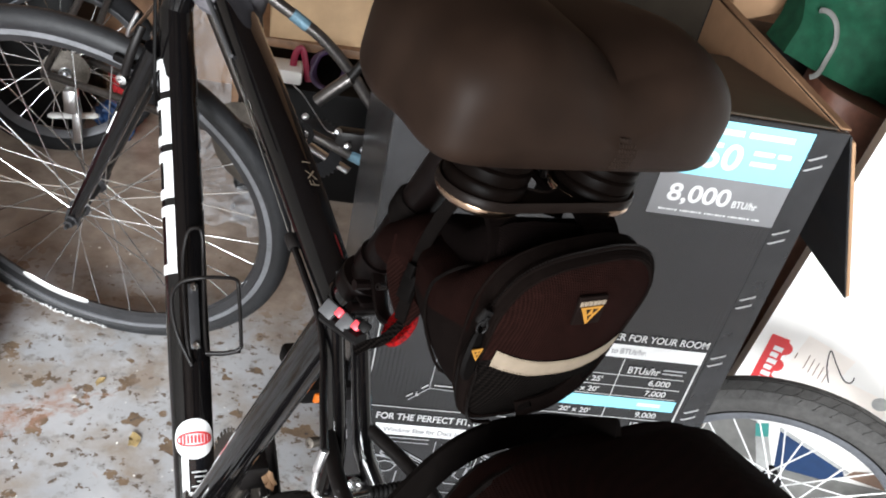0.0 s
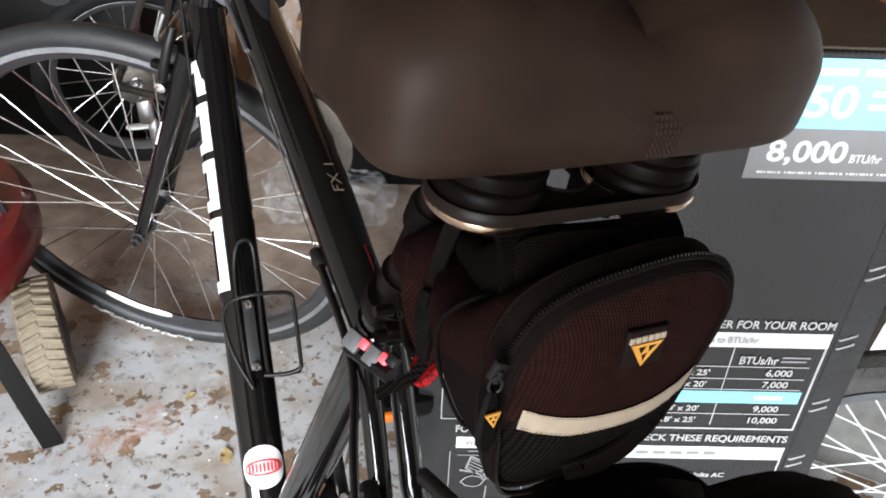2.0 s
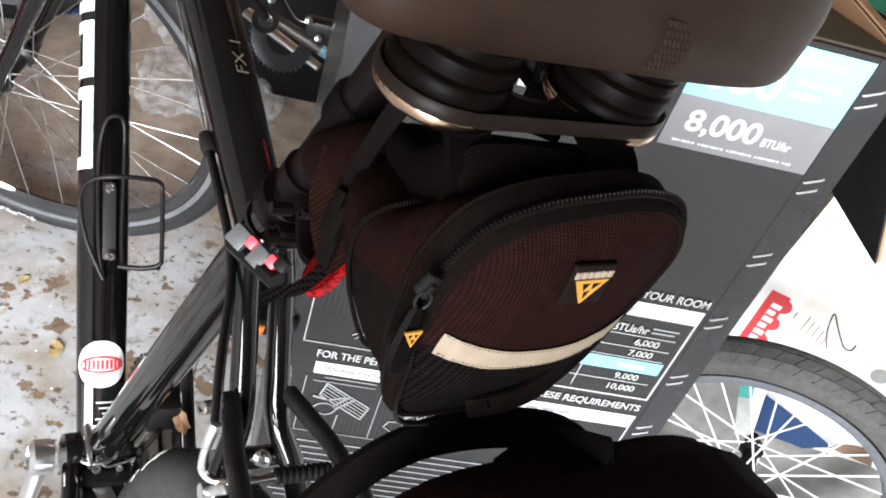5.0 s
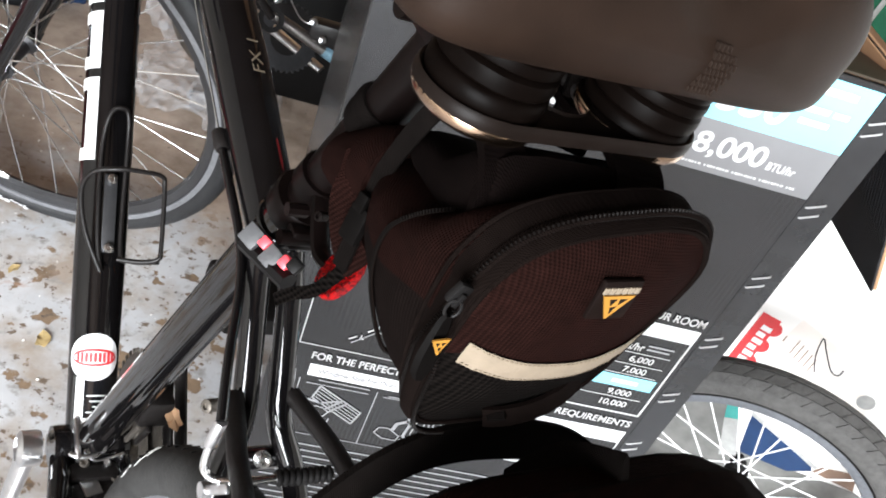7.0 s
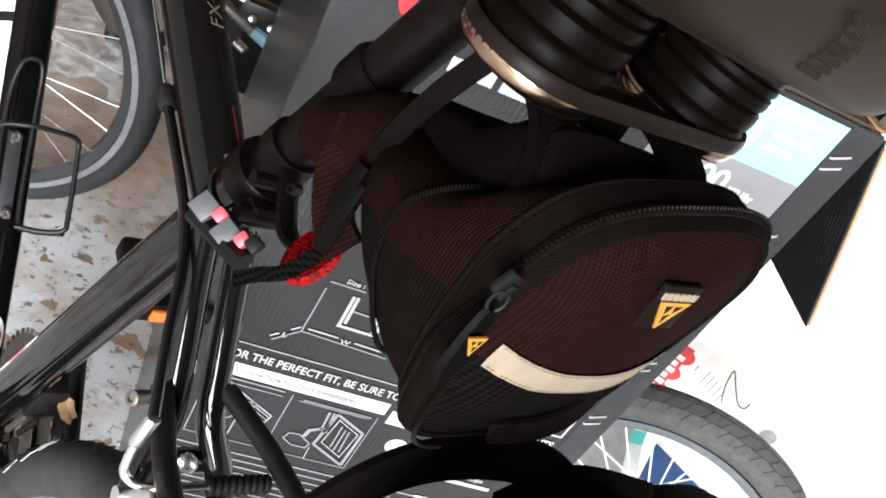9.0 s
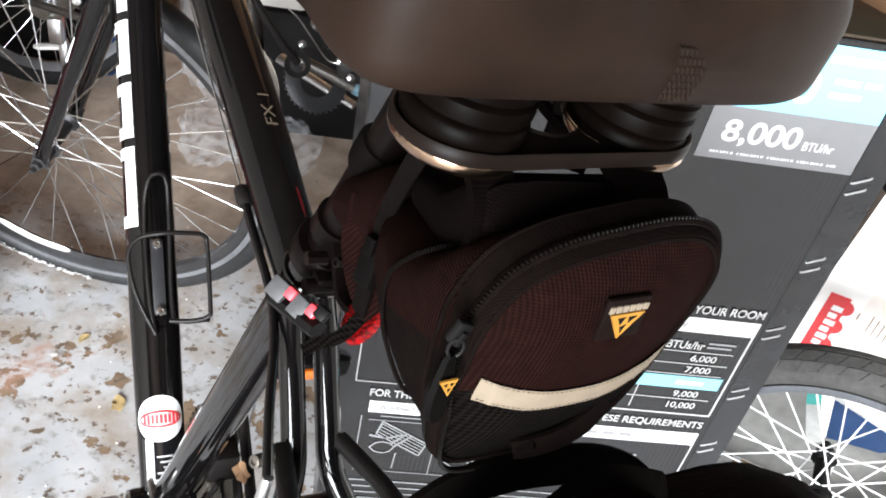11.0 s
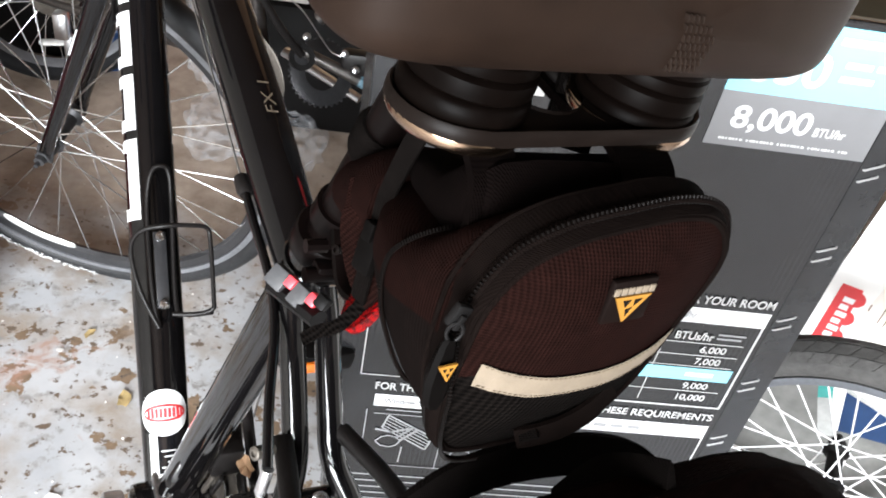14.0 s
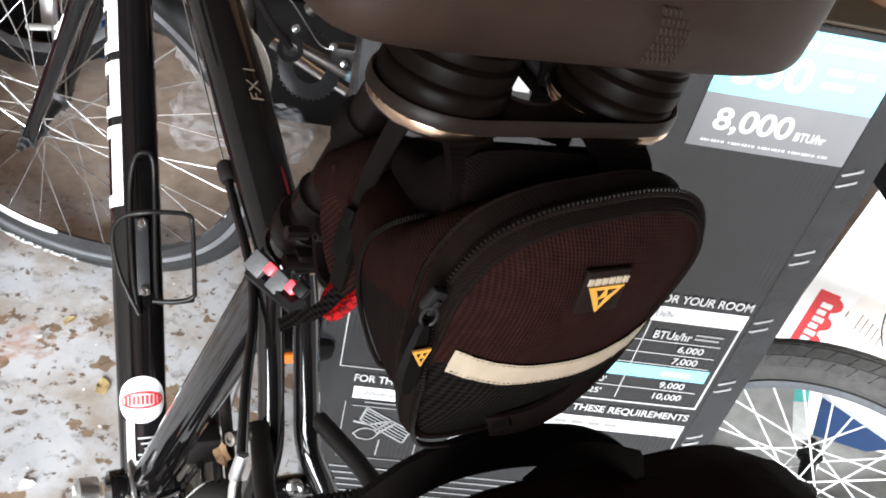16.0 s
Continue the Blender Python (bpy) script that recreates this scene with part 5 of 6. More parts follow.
def webbing(pts, across, half, th=0.0016):
    """A flat strap along pts, as wide as across says."""
    pts = spline(pts, 8)
    rows = []
    for i, q in enumerate(pts):
        d = (pts[min(i + 1, len(pts) - 1)] - pts[max(i - 1, 0)]).normalized()
        a = Vector(across)
        a = (a - d * a.dot(d)).normalized()
        n = d.cross(a)
        rows.append([q + a * half + n * th / 2, q - a * half + n * th / 2, q - a * half - n * th / 2, q + a * half - n * th / 2])
    return loft(rows)
roof = []
for s, yl, yr, z0, z1 in ((-0.182, 0.022, -0.045, 0.176, 0.179), (-0.178, 0.031, -0.054, 0.168, 0.187), (-0.170, 0.034, -0.058, 0.160, 0.1965), (-0.158, 0.034, -0.056, 0.150, 0.1920), (-0.142, 0.030, -0.050, 0.148, 0.174), (-0.120, 0.026, -0.042, 0.145, 0.165), (-0.100, 0.018, -0.026, 0.142, 0.155)):
    m, hw = (yl + yr) / 2, (yl - yr) / 2
    roof.append([P(s, m + hw * math.copysign(abs(math.cos(w)) ** 0.5, math.cos(w)), (z0 + z1) / 2 + (z1 - z0) / 2 * math.copysign(abs(math.sin(w)) ** 0.5, math.sin(w)) + 0.0015 * noise.noise(Vector((s * 60, math.cos(w) * 3, 0)))) for w in np.linspace(0, 2 * math.pi, 29)[:-1]])
# panel and straps below the saddle carry its shade in their colour
part("top_panel", loft(roof), SHADED_CLOTH, bag, "padded top panel, the saddle's shade put into its colour")
tongue = part("strap_tongue", webbing([P(-0.080, 0.024, 0.124), P(-0.088, 0.0265, 0.113), P(-0.0925, 0.0270, 0.1005), P(-0.106, 0.0245, 0.0870), P(-0.117, 0.0205, 0.0825)], (-0.46, -0.36, 0.82), 0.0092, 0.0045), CLOTH, bag, "padded cloth tongue with a dotted patch")
d0, du, dv = P(-0.0908, 0.0312, 0.0940), Vector((-0.0068, -0.0039, 0.0060)), Vector((-0.0101, -0.0020, -0.0085))
dn = du.cross(dv).normalized()
if dn.y < 0:
    dn = -dn
part("dotted_patch", join(*[rbox(d0 + du * (0.1 + 0.2 * i + 0.1 * (j % 2)) + dv * (0.07 + 0.125 * j) - dn * 0.0003, (0.0005, 0.0005, 0.0005), 0.0001, None, 1) for i in range(5) for j in range(8)]), GREY_PLASTIC, tongue, "rows of pale dots", smooth=False)
part("side_strap", webbing([P(-0.128, 0.030, 0.192), P(-0.122, 0.031, 0.176), P(-0.114, 0.029, 0.158), P(-0.107, 0.0275, 0.132), P(-0.108, 0.027, 0.112), P(-0.112, 0.029, 0.094), P(-0.112, 0.028, 0.077)], (1, 0.35, -0.2), 0.0045), WEBBING, bag)
buckle_m = frame_matrix((0, 0, 0), (0.10, -0.05, 1), (1, 0.35, -0.1), Vector((0.10, -0.05, 1)).cross(Vector((1, 0.35, -0.1))))
buckle = part("side_buckle", rbox(P(-0.110, 0.0300, 0.104), (0.020, 0.011, 0.0045), 0.0015, buckle_m), BUCKLE, bag)
part("buckle_prong", rbox(P(-0.109, 0.0315, 0.116), (0.010, 0.006, 0.0035), 0.001, buckle_m), BUCKLE, buckle)
part("top_strap", webbing([P(-0.178, 0.026, 0.168), P(-0.172, 0.026, 0.186), P(-0.155, 0.026, 0.196), P(-0.125, 0.024, 0.199), P(-0.100, 0.021, 0.204)], (0, 1, 0), 0.010, 0.004), SHADED_CLOTH, bag)
part("top_strap", webbing([P(-0.182, -0.040, 0.182), P(-0.172, -0.041, 0.194), P(-0.155, -0.041, 0.199), P(-0.130, -0.036, 0.199), P(-0.105, -0.030, 0.204)], (0, 1, 0), 0.014, 0.004), SHADED_CLOTH, bag)
part("rail_strap", webbing([P(-0.135, -0.030, 0.180), P(-0.128, -0.034, 0.205), P(-0.118, -0.034, 0.225), P(-0.100, -0.030, 0.222)], (0.3, 1, 0), 0.012, 0.003), WEBBING, bag)
part("loose_strap_end", webbing([P(-0.112, 0.022, 0.092), P(-0.106, 0.0175, 0.079), P(-0.107, 0.0235, 0.0665), P(-0.105, 0.0300, 0.0535), P(-0.097, 0.0350, 0.0425), P(-0.092, 0.0395, 0.0325)], (0.8, 0.1, 0.6), 0.0034, 0.0018), MESH, bag, "twisted end of black mesh webbing")
loop = part("light_loop", webbing([P(-0.2135, 0.001, 0.0925), P(-0.2165, -0.006, 0.0965), P(-0.2180, -0.016, 0.1015), P(-0.2175, -0.027, 0.1090), P(-0.2135, -0.037, 0.1165)], (0.15, 0.45, 0.9), 0.0056, 0.0020), TAPE, bag, "sewn cloth loop for a lamp")
part("loop_seam", webbing([P(-0.2155, 0.0005, 0.0945), P(-0.2185, -0.004, 0.1000)], (0, 0.8, 0.5), 0.0012, 0.0034), WEBBING, loop)

# ---- rack and rack bag ----
rack = part("rear_rack", join(*[tube([P(-0.20, y, -0.040), P(-0.56, y, -0.040)], 0.005, 10) for y in (-0.06, 0.0, 0.06)], *[tube([P(s, -0.06, -0.040), P(s, 0.06, -0.040)], 0.005, 10) for s in (-0.20, -0.38, -0.56)]), MATT_BLACK, bike)
for side in (1, -1):
    part("rack_leg", tube(spline([P(-0.40, 0.06 * side, -0.040), P(-0.36, 0.075 * side, -0.2), P(-0.285, 0.072 * side, -0.385)], 6), 0.005, 10), MATT_BLACK, rack)
rbag = thing("rack_bag", "black cloth rack bag with an arched carrying strap", "bag", BIKE)
rings = []
for s, k, zt in ((-0.233, 0.84, 0.072), (-0.243, 0.95, 0.097), (-0.262, 1.0, 0.110), (-0.34, 1.02, 0.122), (-0.46, 1.0, 0.122), (-0.55, 0.97, 0.105), (-0.575, 0.9, 0.08)):
    r = []
    for w in np.linspace(0, 2 * math.pi, 33)[:-1]:
        cx, cz = math.cos(w), math.sin(w)
        y = -0.047 + 0.106 * k * math.copysign(abs(cx) ** 0.72, cx)
        z = (zt - 0.035) / 2 + (zt + 0.035) / 2 * math.copysign(abs(cz) ** 0.60, cz)
        r.append(P(s, y, z + 0.004 * noise.noise(Vector((s * 9, y * 14, z * 14)))))
    rings.append(r)
body = part("bag_shell", loft(rings), TAPE, rbag)
part("bag_piping", tube([v * 1.0 for v in rings[2]], 0.0028, 8, True), WEBBING, body)
part("bag_flap", loft([[v + Vector((0, 0, 0.003)) for v in r[1:16]] for r in rings[1:6]], False, False), CLOTH, body)
part("flap_piping", tube([v + Vector((-0.002, 0, 0.003)) for v in rings[1][1:16]], 0.0016, 8), WEBBING, body)
arch = spline([P(-0.222, 0.085, -0.02), P(-0.212, 0.058, 0.016), P(-0.204, 0.030, 0.044), P(-0.200, 0.0, 0.058), P(-0.199, -0.040, 0.060), P(-0.201, -0.080, 0.053), P(-0.207, -0.112, 0.034), P(-0.220, -0.128, 0.004)], 8)
band = []
for i, q in enumerate(arch):
    d = (arch[min(i + 1, len(arch) - 1)] - arch[max(i - 1, 0)]).normalized()
    side = Vector((0.25, 0, 0.97))
    side = (side - d * side.dot(d)).normalized()
    nn = d.cross(side)
    band.append([q + side * a * 0.011 - side * 0.005 + nn * b * 0.003 for a, b in ((-1, -0.6), (0, -1), (1, -0.6), (1, 0.6), (0, 1), (-1, 0.6))])
part("carrying_strap", loft(band), WEBBING, rbag)
part("strap_tab", tube(spline([P(-0.2305, -0.032, 0.052), P(-0.2405, -0.034, 0.086), P(-0.262, -0.037, 0.108)], 6), 0.014, 10, flat=0.2, up=(0, 1, 0)), WEBBING, rbag)

# ---- tall black carton ----
X0, X1, YF, YB, ZT = -0.225, 0.226, 0.755, 1.165, 0.865
carton = thing("appliance_carton", "tall glossy black printed carton with its top flaps open", "carton", Matrix.Translation((0, YF, 0)))
def wall(lo, hi, name, mat=PRINT, label="", m=None):
    c = [(a + b) / 2 for a, b in zip(lo, hi)]
    return part(name, rbox(c, [b - a for a, b in zip(lo, hi)], 0.0015, None, 1), mat, carton, label, m=m)
D = YB - YF
wall((X0, 0, 0), (X1, 0.006, ZT), "front_wall")
wall((X0, 0.0065, 0), (X0 + 0.006, D - 0.0065, ZT), "side_wall")
wall((X1 - 0.006, 0.0065, 0), (X1, D - 0.0065, ZT), "side_wall")
wall((X0, D - 0.006, 0), (X1, D, ZT), "back_wall")
wall((X0 + 0.007, 0.007, 0.0), (X1 - 0.007, D - 0.007, 0.006), "bottom")
for x in (X0 + 0.0065, X1 - 0.0085):
    wall((x, 0.008, 0.01), (x + 0.002, D - 0.008, ZT - 0.001), "brown_lining", CARTON_KRAFT)
# back lining, its shade painted in with the darker board
wall((X0 + 0.01, D - 0.0085, 0.01), (X1 - 0.01, D - 0.0065, ZT - 0.001), "brown_lining", SHADED_LINING)
for x0, x1 in ((X0 - 0.003, X0 + 0.009), (X1 - 0.0088, X1 + 0.0035)):
    wall((x0, 0.006, ZT + 0.0005), (x1, D, ZT + 0.0030), "cut_edge", CARTON_KRAFT)
def flap(name, origin, x, y, w, d, label):
    """A two-ply flap: printed outside, brown inside, hinged along x at origin."""
    x, y = Vector(x).normalized(), Vector(y).normalized()
    m = frame_matrix(origin, x, y, x.cross(y))
    f = part(name, rbox((0, d / 2, 0.0012), (w, d, 0.0024), 0.0006, None, 1), FLAP_BOARD if name == "front_flap" else PRINT, carton, label, m=m)
    part("brown_ply", rbox((0, d / 2 + 0.004, -0.0022), (w - 0.001, d - 0.009, 0.004), 0.001, None, 1), KRAFT, f)
    return f
XM = (X0 + X1) / 2
flap("front_flap", (XM, 0.003, ZT + 0.001), (1, 0, 0), (0, 1, -0.16), X1 - X0 - 0.026, 0.285, "front flap folded in, black print outside")
flap("side_flap", (X1 + 0.003, D / 2, ZT - 0.002), (0, 1, 0), (0.46, 0, -1), D, 0.215, "side flap hanging down outside")
flap("back_flap", (XM, D + 0.003, ZT), (1, 0, 0), (0, 0.8, -0.6), X1 - X0, 0.2, "back flap folded outwards")

def ink(name, items, mat, lift=0.0008, label=""):
    """Flat print on the front: rectangles (x0, z0, x1, z1), each a piece of its own."""
    for x0, z0, x1, z1 in items:
        part(name, ([(x0, -lift, z0), (x1, -lift, z0), (x1, -lift, z1), (x0, -lift, z1)], [(0, 1, 2, 3)]), mat, carton, label, False)
def word(text, x, z, size, mat, align="LEFT", lift=0.0016, width=None):
    v, f = lettering(text, size, align, size * 0.022)
    k = 1.0
    if width:
        span = max(q.x for q in v) - min(q.x for q in v)
        k = width / span
    return part("lettering", ([(x + q.x * k, -lift, z + q.y) for q in v], f), mat, carton, "", False)
def stroke(points, w=0.0012):
    """One drawn line, mitred at its bends."""
    pts = [Vector(p) for p in points]
    closed = len(pts) > 3 and (pts[0] - pts[-1]).length < 1e-6
    if closed:
        pts = pts[:-1]
    n, vs = len(pts), []
    for i, q in enumerate(pts):
        d0 = (q - pts[i - 1]).normalized() if i or closed else None
        d1 = (pts[(i + 1) % n] - q).normalized() if i < n - 1 or closed else None
        d = ((d0 or d1) + (d1 or d0)).normalized()
        k = w / 2 / max(0.5, d.dot(d1 or d0))
        vs += [(q.x - d.y * k, -0.0012, q.y + d.x * k), (q.x + d.y * k, -0.0012, q.y - d.x * k)]
    return [(vs, [(2 * i, 2 * i + 1, (2 * i + 3) % (2 * n), (2 * i + 2) % (2 * n)) for i in range(n if closed else n - 1)])]
def drawing(name, lines, mat=PRINTED, w=0.0012):
    for l in lines:
        part(name, join(*stroke(l, w)), mat, carton, "", False)

ink("cyan_panel", [(0.049, 0.797, 0.191, 0.860)], CYAN_INK)
ink("grey_panel", [(0.049, 0.747, 0.191, 0.797)], GREY_INK)
word("350", 0.062, 0.8085, 0.040, WHITE_INK, width=0.062)
ink("small_print", [(0.062, 0.846, 0.118, 0.852), (0.124, 0.846, 0.172, 0.852), (0.136, 0.828, 0.158, 0.833), (0.162, 0.828, 0.176, 0.833), (0.136, 0.816, 0.164, 0.821)], WHITE_INK, 0.0016)
word("8,000", 0.064, 0.7655, 0.0285, WHITE_INK, width=0.068)
word("BTU/hr", 0.136, 0.7655, 0.0115, WHITE_INK, width=0.028)
ink("small_print", [(0.060 + 0.0030 * i, 0.7530, 0.0626 + 0.0030 * i - 0.0005 * (i % 3), 0.7552) for i in range(38) if i % 9 != 7], WHITE_INK, 0.0016)
ink("slogan_bar", [(-0.128, 0.770, -0.090, 0.783), (-0.084, 0.770, -0.046, 0.783)], WHITE_INK)
part("round_logo", lathe([(0, 0), (0.018, 0), (0.018, 0.001), (0, 0.001)], (-0.165, -0.0012, 0.810), (0, 1, 0), 32, False), RED_INK, carton, "plain red disc")
word("CONDITIONER FOR YOUR ROOM", 0.1865, 0.5725, 0.0143, PRINTED, "RIGHT", width=0.186)
ink("white_bar", [(-0.0, 0.546, 0.187, 0.566), (-0.182, 0.384, -0.006, 0.4025), (0.0, 0.3725, 0.186, 0.3935)], WHITE_INK)
word("Room Size to BTUs/hr.", 0.030, 0.5525, 0.0115, MID_INK, width=0.085)
ink("bar_print", [(0.020 + 0.019 * i, 0.380, 0.034 + 0.019 * i, 0.3855) for i in range(5)], MID_INK, 0.0014)
word("Window Size for Duct Installation", -0.172, 0.3895, 0.0115, GREY_INK, width=0.13)
word("FOR THE PERFECT FIT, BE SURE TO", -0.184, 0.4115, 0.0150, PRINTED, width=0.182)
word("CHECK THESE REQUIREMENTS", 0.006, 0.4035, 0.0145, PRINTED, width=0.178)
ink("table_rule", [(0.1845, 0.424, 0.187, 0.546), (-0.0, 0.4225, 0.187, 0.425), (0.0, 0.4845, 0.176, 0.4857), (0.0, 0.5005, 0.176, 0.5017), (0.0, 0.5180, 0.176, 0.5192), (0.0, 0.4470, 0.176, 0.4482), (0.092, 0.430, 0.0932, 0.545), (0.1845, 0.29, 0.1865, 0.3725)], PRINTED)
ink("cyan_bar", [(0.0, 0.4650, 0.179, 0.4830)], CYAN_INK, 0.0014)
word("BTUs/hr", 0.101, 0.5235, 0.0150, PRINTED, width=0.040)
ink("small_print", [(0.145, 0.531, 0.174, 0.5335), (0.145, 0.5255, 0.171, 0.528)], MID_INK)
for text, z in (("6,000", 0.5065), ("7,000", 0.4895), ("9,000", 0.4525), ("10,000", 0.4345)):
    word(text, 0.147, z, 0.0125, PRINTED, "CENTER")
for text, z in (("10' x 25'", 0.5065), ("15' x 20'", 0.4895), ("20' x 20'", 0.4525), ("18' x 25'", 0.4345)):
    word(text, 0.055, z, 0.0115, PRINTED, "CENTER")
ink("bar_print", [(0.13, 0.4715, 0.16, 0.4770)], WHITE_INK, 0.0020)
word("115 Volts AC", 0.070, 0.3420, 0.0105, PRINTED)
word("15 Amps", 0.070, 0.3290, 0.0105, PRINTED)
word("11.2 Amps", 0.100, 0.3160, 0.0105, PRINTED)
ink("small_print", [(0.070, 0.316, 0.095, 0.322), (0.070, 0.303, 0.16, 0.309)], PRINTED)
# sketches of a window kit
drawing("sketch_frame", [[(-0.200, 0.432), (-0.200, 0.560)], [(-0.200, 0.432), (-0.010, 0.432)], [(-0.010, 0.432), (-0.010, 0.560)]])
drawing("sketch_frame", [[(-0.188, 0.283), (-0.188, 0.378)], [(-0.188, 0.283), (-0.010, 0.283)], [(-0.103, 0.283), (-0.103, 0.378)], [(-0.010, 0.283), (-0.010, 0.378)], [(-0.180, 0.372), (-0.112, 0.372)], [(-0.095, 0.372), (-0.02, 0.372)]], MID_INK, 0.0011)
drawing("sketch", [[(-0.128, 0.468), (-0.150, 0.446)], [(-0.128, 0.468), (-0.040, 0.464)], [(-0.128, 0.468), (-0.127, 0.529)]], MID_INK, 0.0014)
drawing("sketch", [[(-0.130, 0.473), (-0.137, 0.466)], [(-0.146, 0.457), (-0.153, 0.451)], [(-0.123, 0.473), (-0.093, 0.473)], [(-0.076, 0.472), (-0.043, 0.471)]], PRINTED, 0.0018)
drawing("sketch", [[(-0.0995, 0.529), (-0.0990, 0.490)], [(-0.0955, 0.529), (-0.0945, 0.493)], [(-0.101, 0.4885), (-0.061, 0.4885)], [(-0.062, 0.489), (-0.0635, 0.511)], [(-0.0665, 0.491), (-0.068, 0.510)]], PRINTED, 0.0034)
drawing("sketch", [[(-0.094, 0.511), (-0.066, 0.510)]], MID_INK, 0.002)
word("L", -0.1430, 0.4545, 0.009, PRINTED)
word("W", -0.0895, 0.4670, 0.009, PRINTED)
word("Size :", -0.113, 0.5415, 0.0085, PRINTED)
ink("small_print", [(-0.126, 0.5365, -0.092, 0.5385)], MID_INK)
ink("small_print", [(-0.168, 0.3785, -0.112, 0.3800), (-0.090, 0.3740, -0.016, 0.3755)], MID_INK, 0.0013)
# first kit: a slatted panel held by a hose
drawing("sketch", [[(-0.164, 0.370), (-0.112, 0.338)], [(-0.112, 0.338), (-0.118, 0.316)], [(-0.118, 0.316), (-0.169, 0.349)], [(-0.169, 0.349), (-0.164, 0.370)]], MID_INK, 0.0022)
drawing("sketch", [[(-0.164 - 0.0012 * k, 0.366 - 0.0045 * k), (-0.1135 - 0.0012 * k, 0.3345 - 0.0045 * k)] for k in range(4)], MID_INK, 0.0013)
drawing("sketch", [[(-0.174, 0.325), (-0.168, 0.333), (-0.161, 0.336), (-0.152, 0.334), (-0.147, 0.328), (-0.151, 0.320), (-0.158, 0.316), (-0.168, 0.318), (-0.174, 0.325)], [(-0.144, 0.318), (-0.145, 0.290)]], MID_INK, 0.0016)
drawing("sketch", [[(-0.176, 0.346), (-0.158, 0.342), (-0.140, 0.350)], [(-0.152, 0.332), (-0.135, 0.353)], [(-0.147, 0.329), (-0.130, 0.349)]], MID_INK, 0.003)
# second kit: the same in a window
drawing("sketch", [[(-0.050, 0.367), (-0.014, 0.347)], [(-0.014, 0.347), (-0.015, 0.287)], [(-0.015, 0.287), (-0.056, 0.311)], [(-0.056, 0.311), (-0.050, 0.367)]], MID_INK, 0.0034)
drawing("sketch", [[(-0.045, 0.359), (-0.018, 0.343), (-0.022, 0.300), (-0.049, 0.317), (-0.045, 0.359)]], PRINTED, 0.0010)
drawing("sketch", [[(-0.033, 0.346), (-0.032, 0.309)], [(-0.028, 0.344), (-0.026, 0.308)], [(-0.0385, 0.350), (-0.0375, 0.313)]], MID_INK, 0.0016)
drawing("sketch", [[(-0.059, 0.367), (-0.057, 0.336)], [(-0.054, 0.367), (-0.052, 0.336)]], MID_INK, 0.0026)
drawing("sketch", [[(-0.089, 0.309), (-0.086, 0.319), (-0.075, 0.321), (-0.060, 0.310), (-0.062, 0.301), (-0.078, 0.301), (-0.089, 0.309)], [(-0.058, 0.305), (-0.057, 0.282)]], MID_INK, 0.0016)
drawing("sketch", [[(-0.070, 0.319), (-0.068, 0.331), (-0.058, 0.338), (-0.050, 0.334)]], MID_INK, 0.0045)
part("round_print", lathe([(0, 0), (0.0125, 0), (0.0125, 0.0008), (0, 0.0008)], (0.028, -0.0012, 0.340), (0, 1, 0), 24, False), WHITE_INK, carton)
ink("fine_line", [(-0.200 + 0.008 * (i % 3), 0.262 - 0.0115 * i, 0.19 - 0.13 * (i % 2), 0.2645 - 0.0115 * i) for i in range(16)], MID_INK)
ink("fine_line", [(0.085, 0.262 - 0.023 * i, 0.19, 0.266 - 0.023 * i) for i in range(8)], WHITE_INK, 0.001)
# band at the stapled edge, with its reflection painted lighter
ink("edge_strip", [(0.1925, 0.002, 0.2255, 0.8640)], EDGE_REFLECTION, 0.0004, "lighter glossy strip at the stapled edge, reflection painted in")
# staples down the glued edge
for z in (0.829, 0.737, 0.646, 0.556, 0.464, 0.372, 0.28, 0.19):
    for dz in (0.006, -0.006):
        part("staple", tube([(0.1955, -0.0004, z + dz - 0.0038), (0.1965, -0.0015, z + dz - 0.0033), (0.2105, -0.0015, z + dz + 0.0033), (0.2115, -0.0004, z + dz + 0.0038)], 0.0010, 6), WIRE, carton)

# ---- small bicycle wheel leaning beside the carton ----
kid = thing("child_bicycle_wheel", "small bicycle wheel with a wide grey treaded tyre", "bicycle wheel", Matrix.Translation((0.444, 0.838, 0.0)))
kax = Vector((math.cos(radians(63.7)) * math.cos(radians(6)), math.sin(radians(63.7)) * math.cos(radians(6)), math.sin(radians(6))))
make_wheel("wheel_rim", kid, (0, 0, 0.230), kax, (0, 0, 1), 0.2285, 0.0245, 28, 0.034, GREY_RUBBER, KID_RIM, hub_mat=PLASTIC, hub_w=0.045, tread=58, spoke_r=0.0012, spoke_mat=WHITE_INK)

# ---- white toy carton ----
toy = thing("toy_carton", "large white printed toy carton standing upright", "carton", Matrix.Translation((0.455, 1.055, 0)) @ Matrix.Rotation(radians(-26), 4, "Z"))
part("carton_body", loft([[(x0, 0, z), (x0 + 0.82, 0, z), (x0 + 0.82, 0.05, z), (x0, 0.05, z)] for z, x0 in ((0.0, -0.020), (0.5, 0.010), (1.0, 0.040))]), WHITE_CARD, toy, smooth=False)
def toy_ink(name, items, mat, lift=0.001, label=""):
    vs, fs = [], []
    for quad in items:
        k = len(vs)
        vs += [(x, -lift, z) for x, z in quad]
        fs.append((k, k + 1, k + 2, k + 3))
    return part(name, (vs, fs), mat, toy, label, False)
def quad(x0, z0, x1, z1):
    return ((x0, z0), (x1, z0), (x1, z1), (x0, z1))
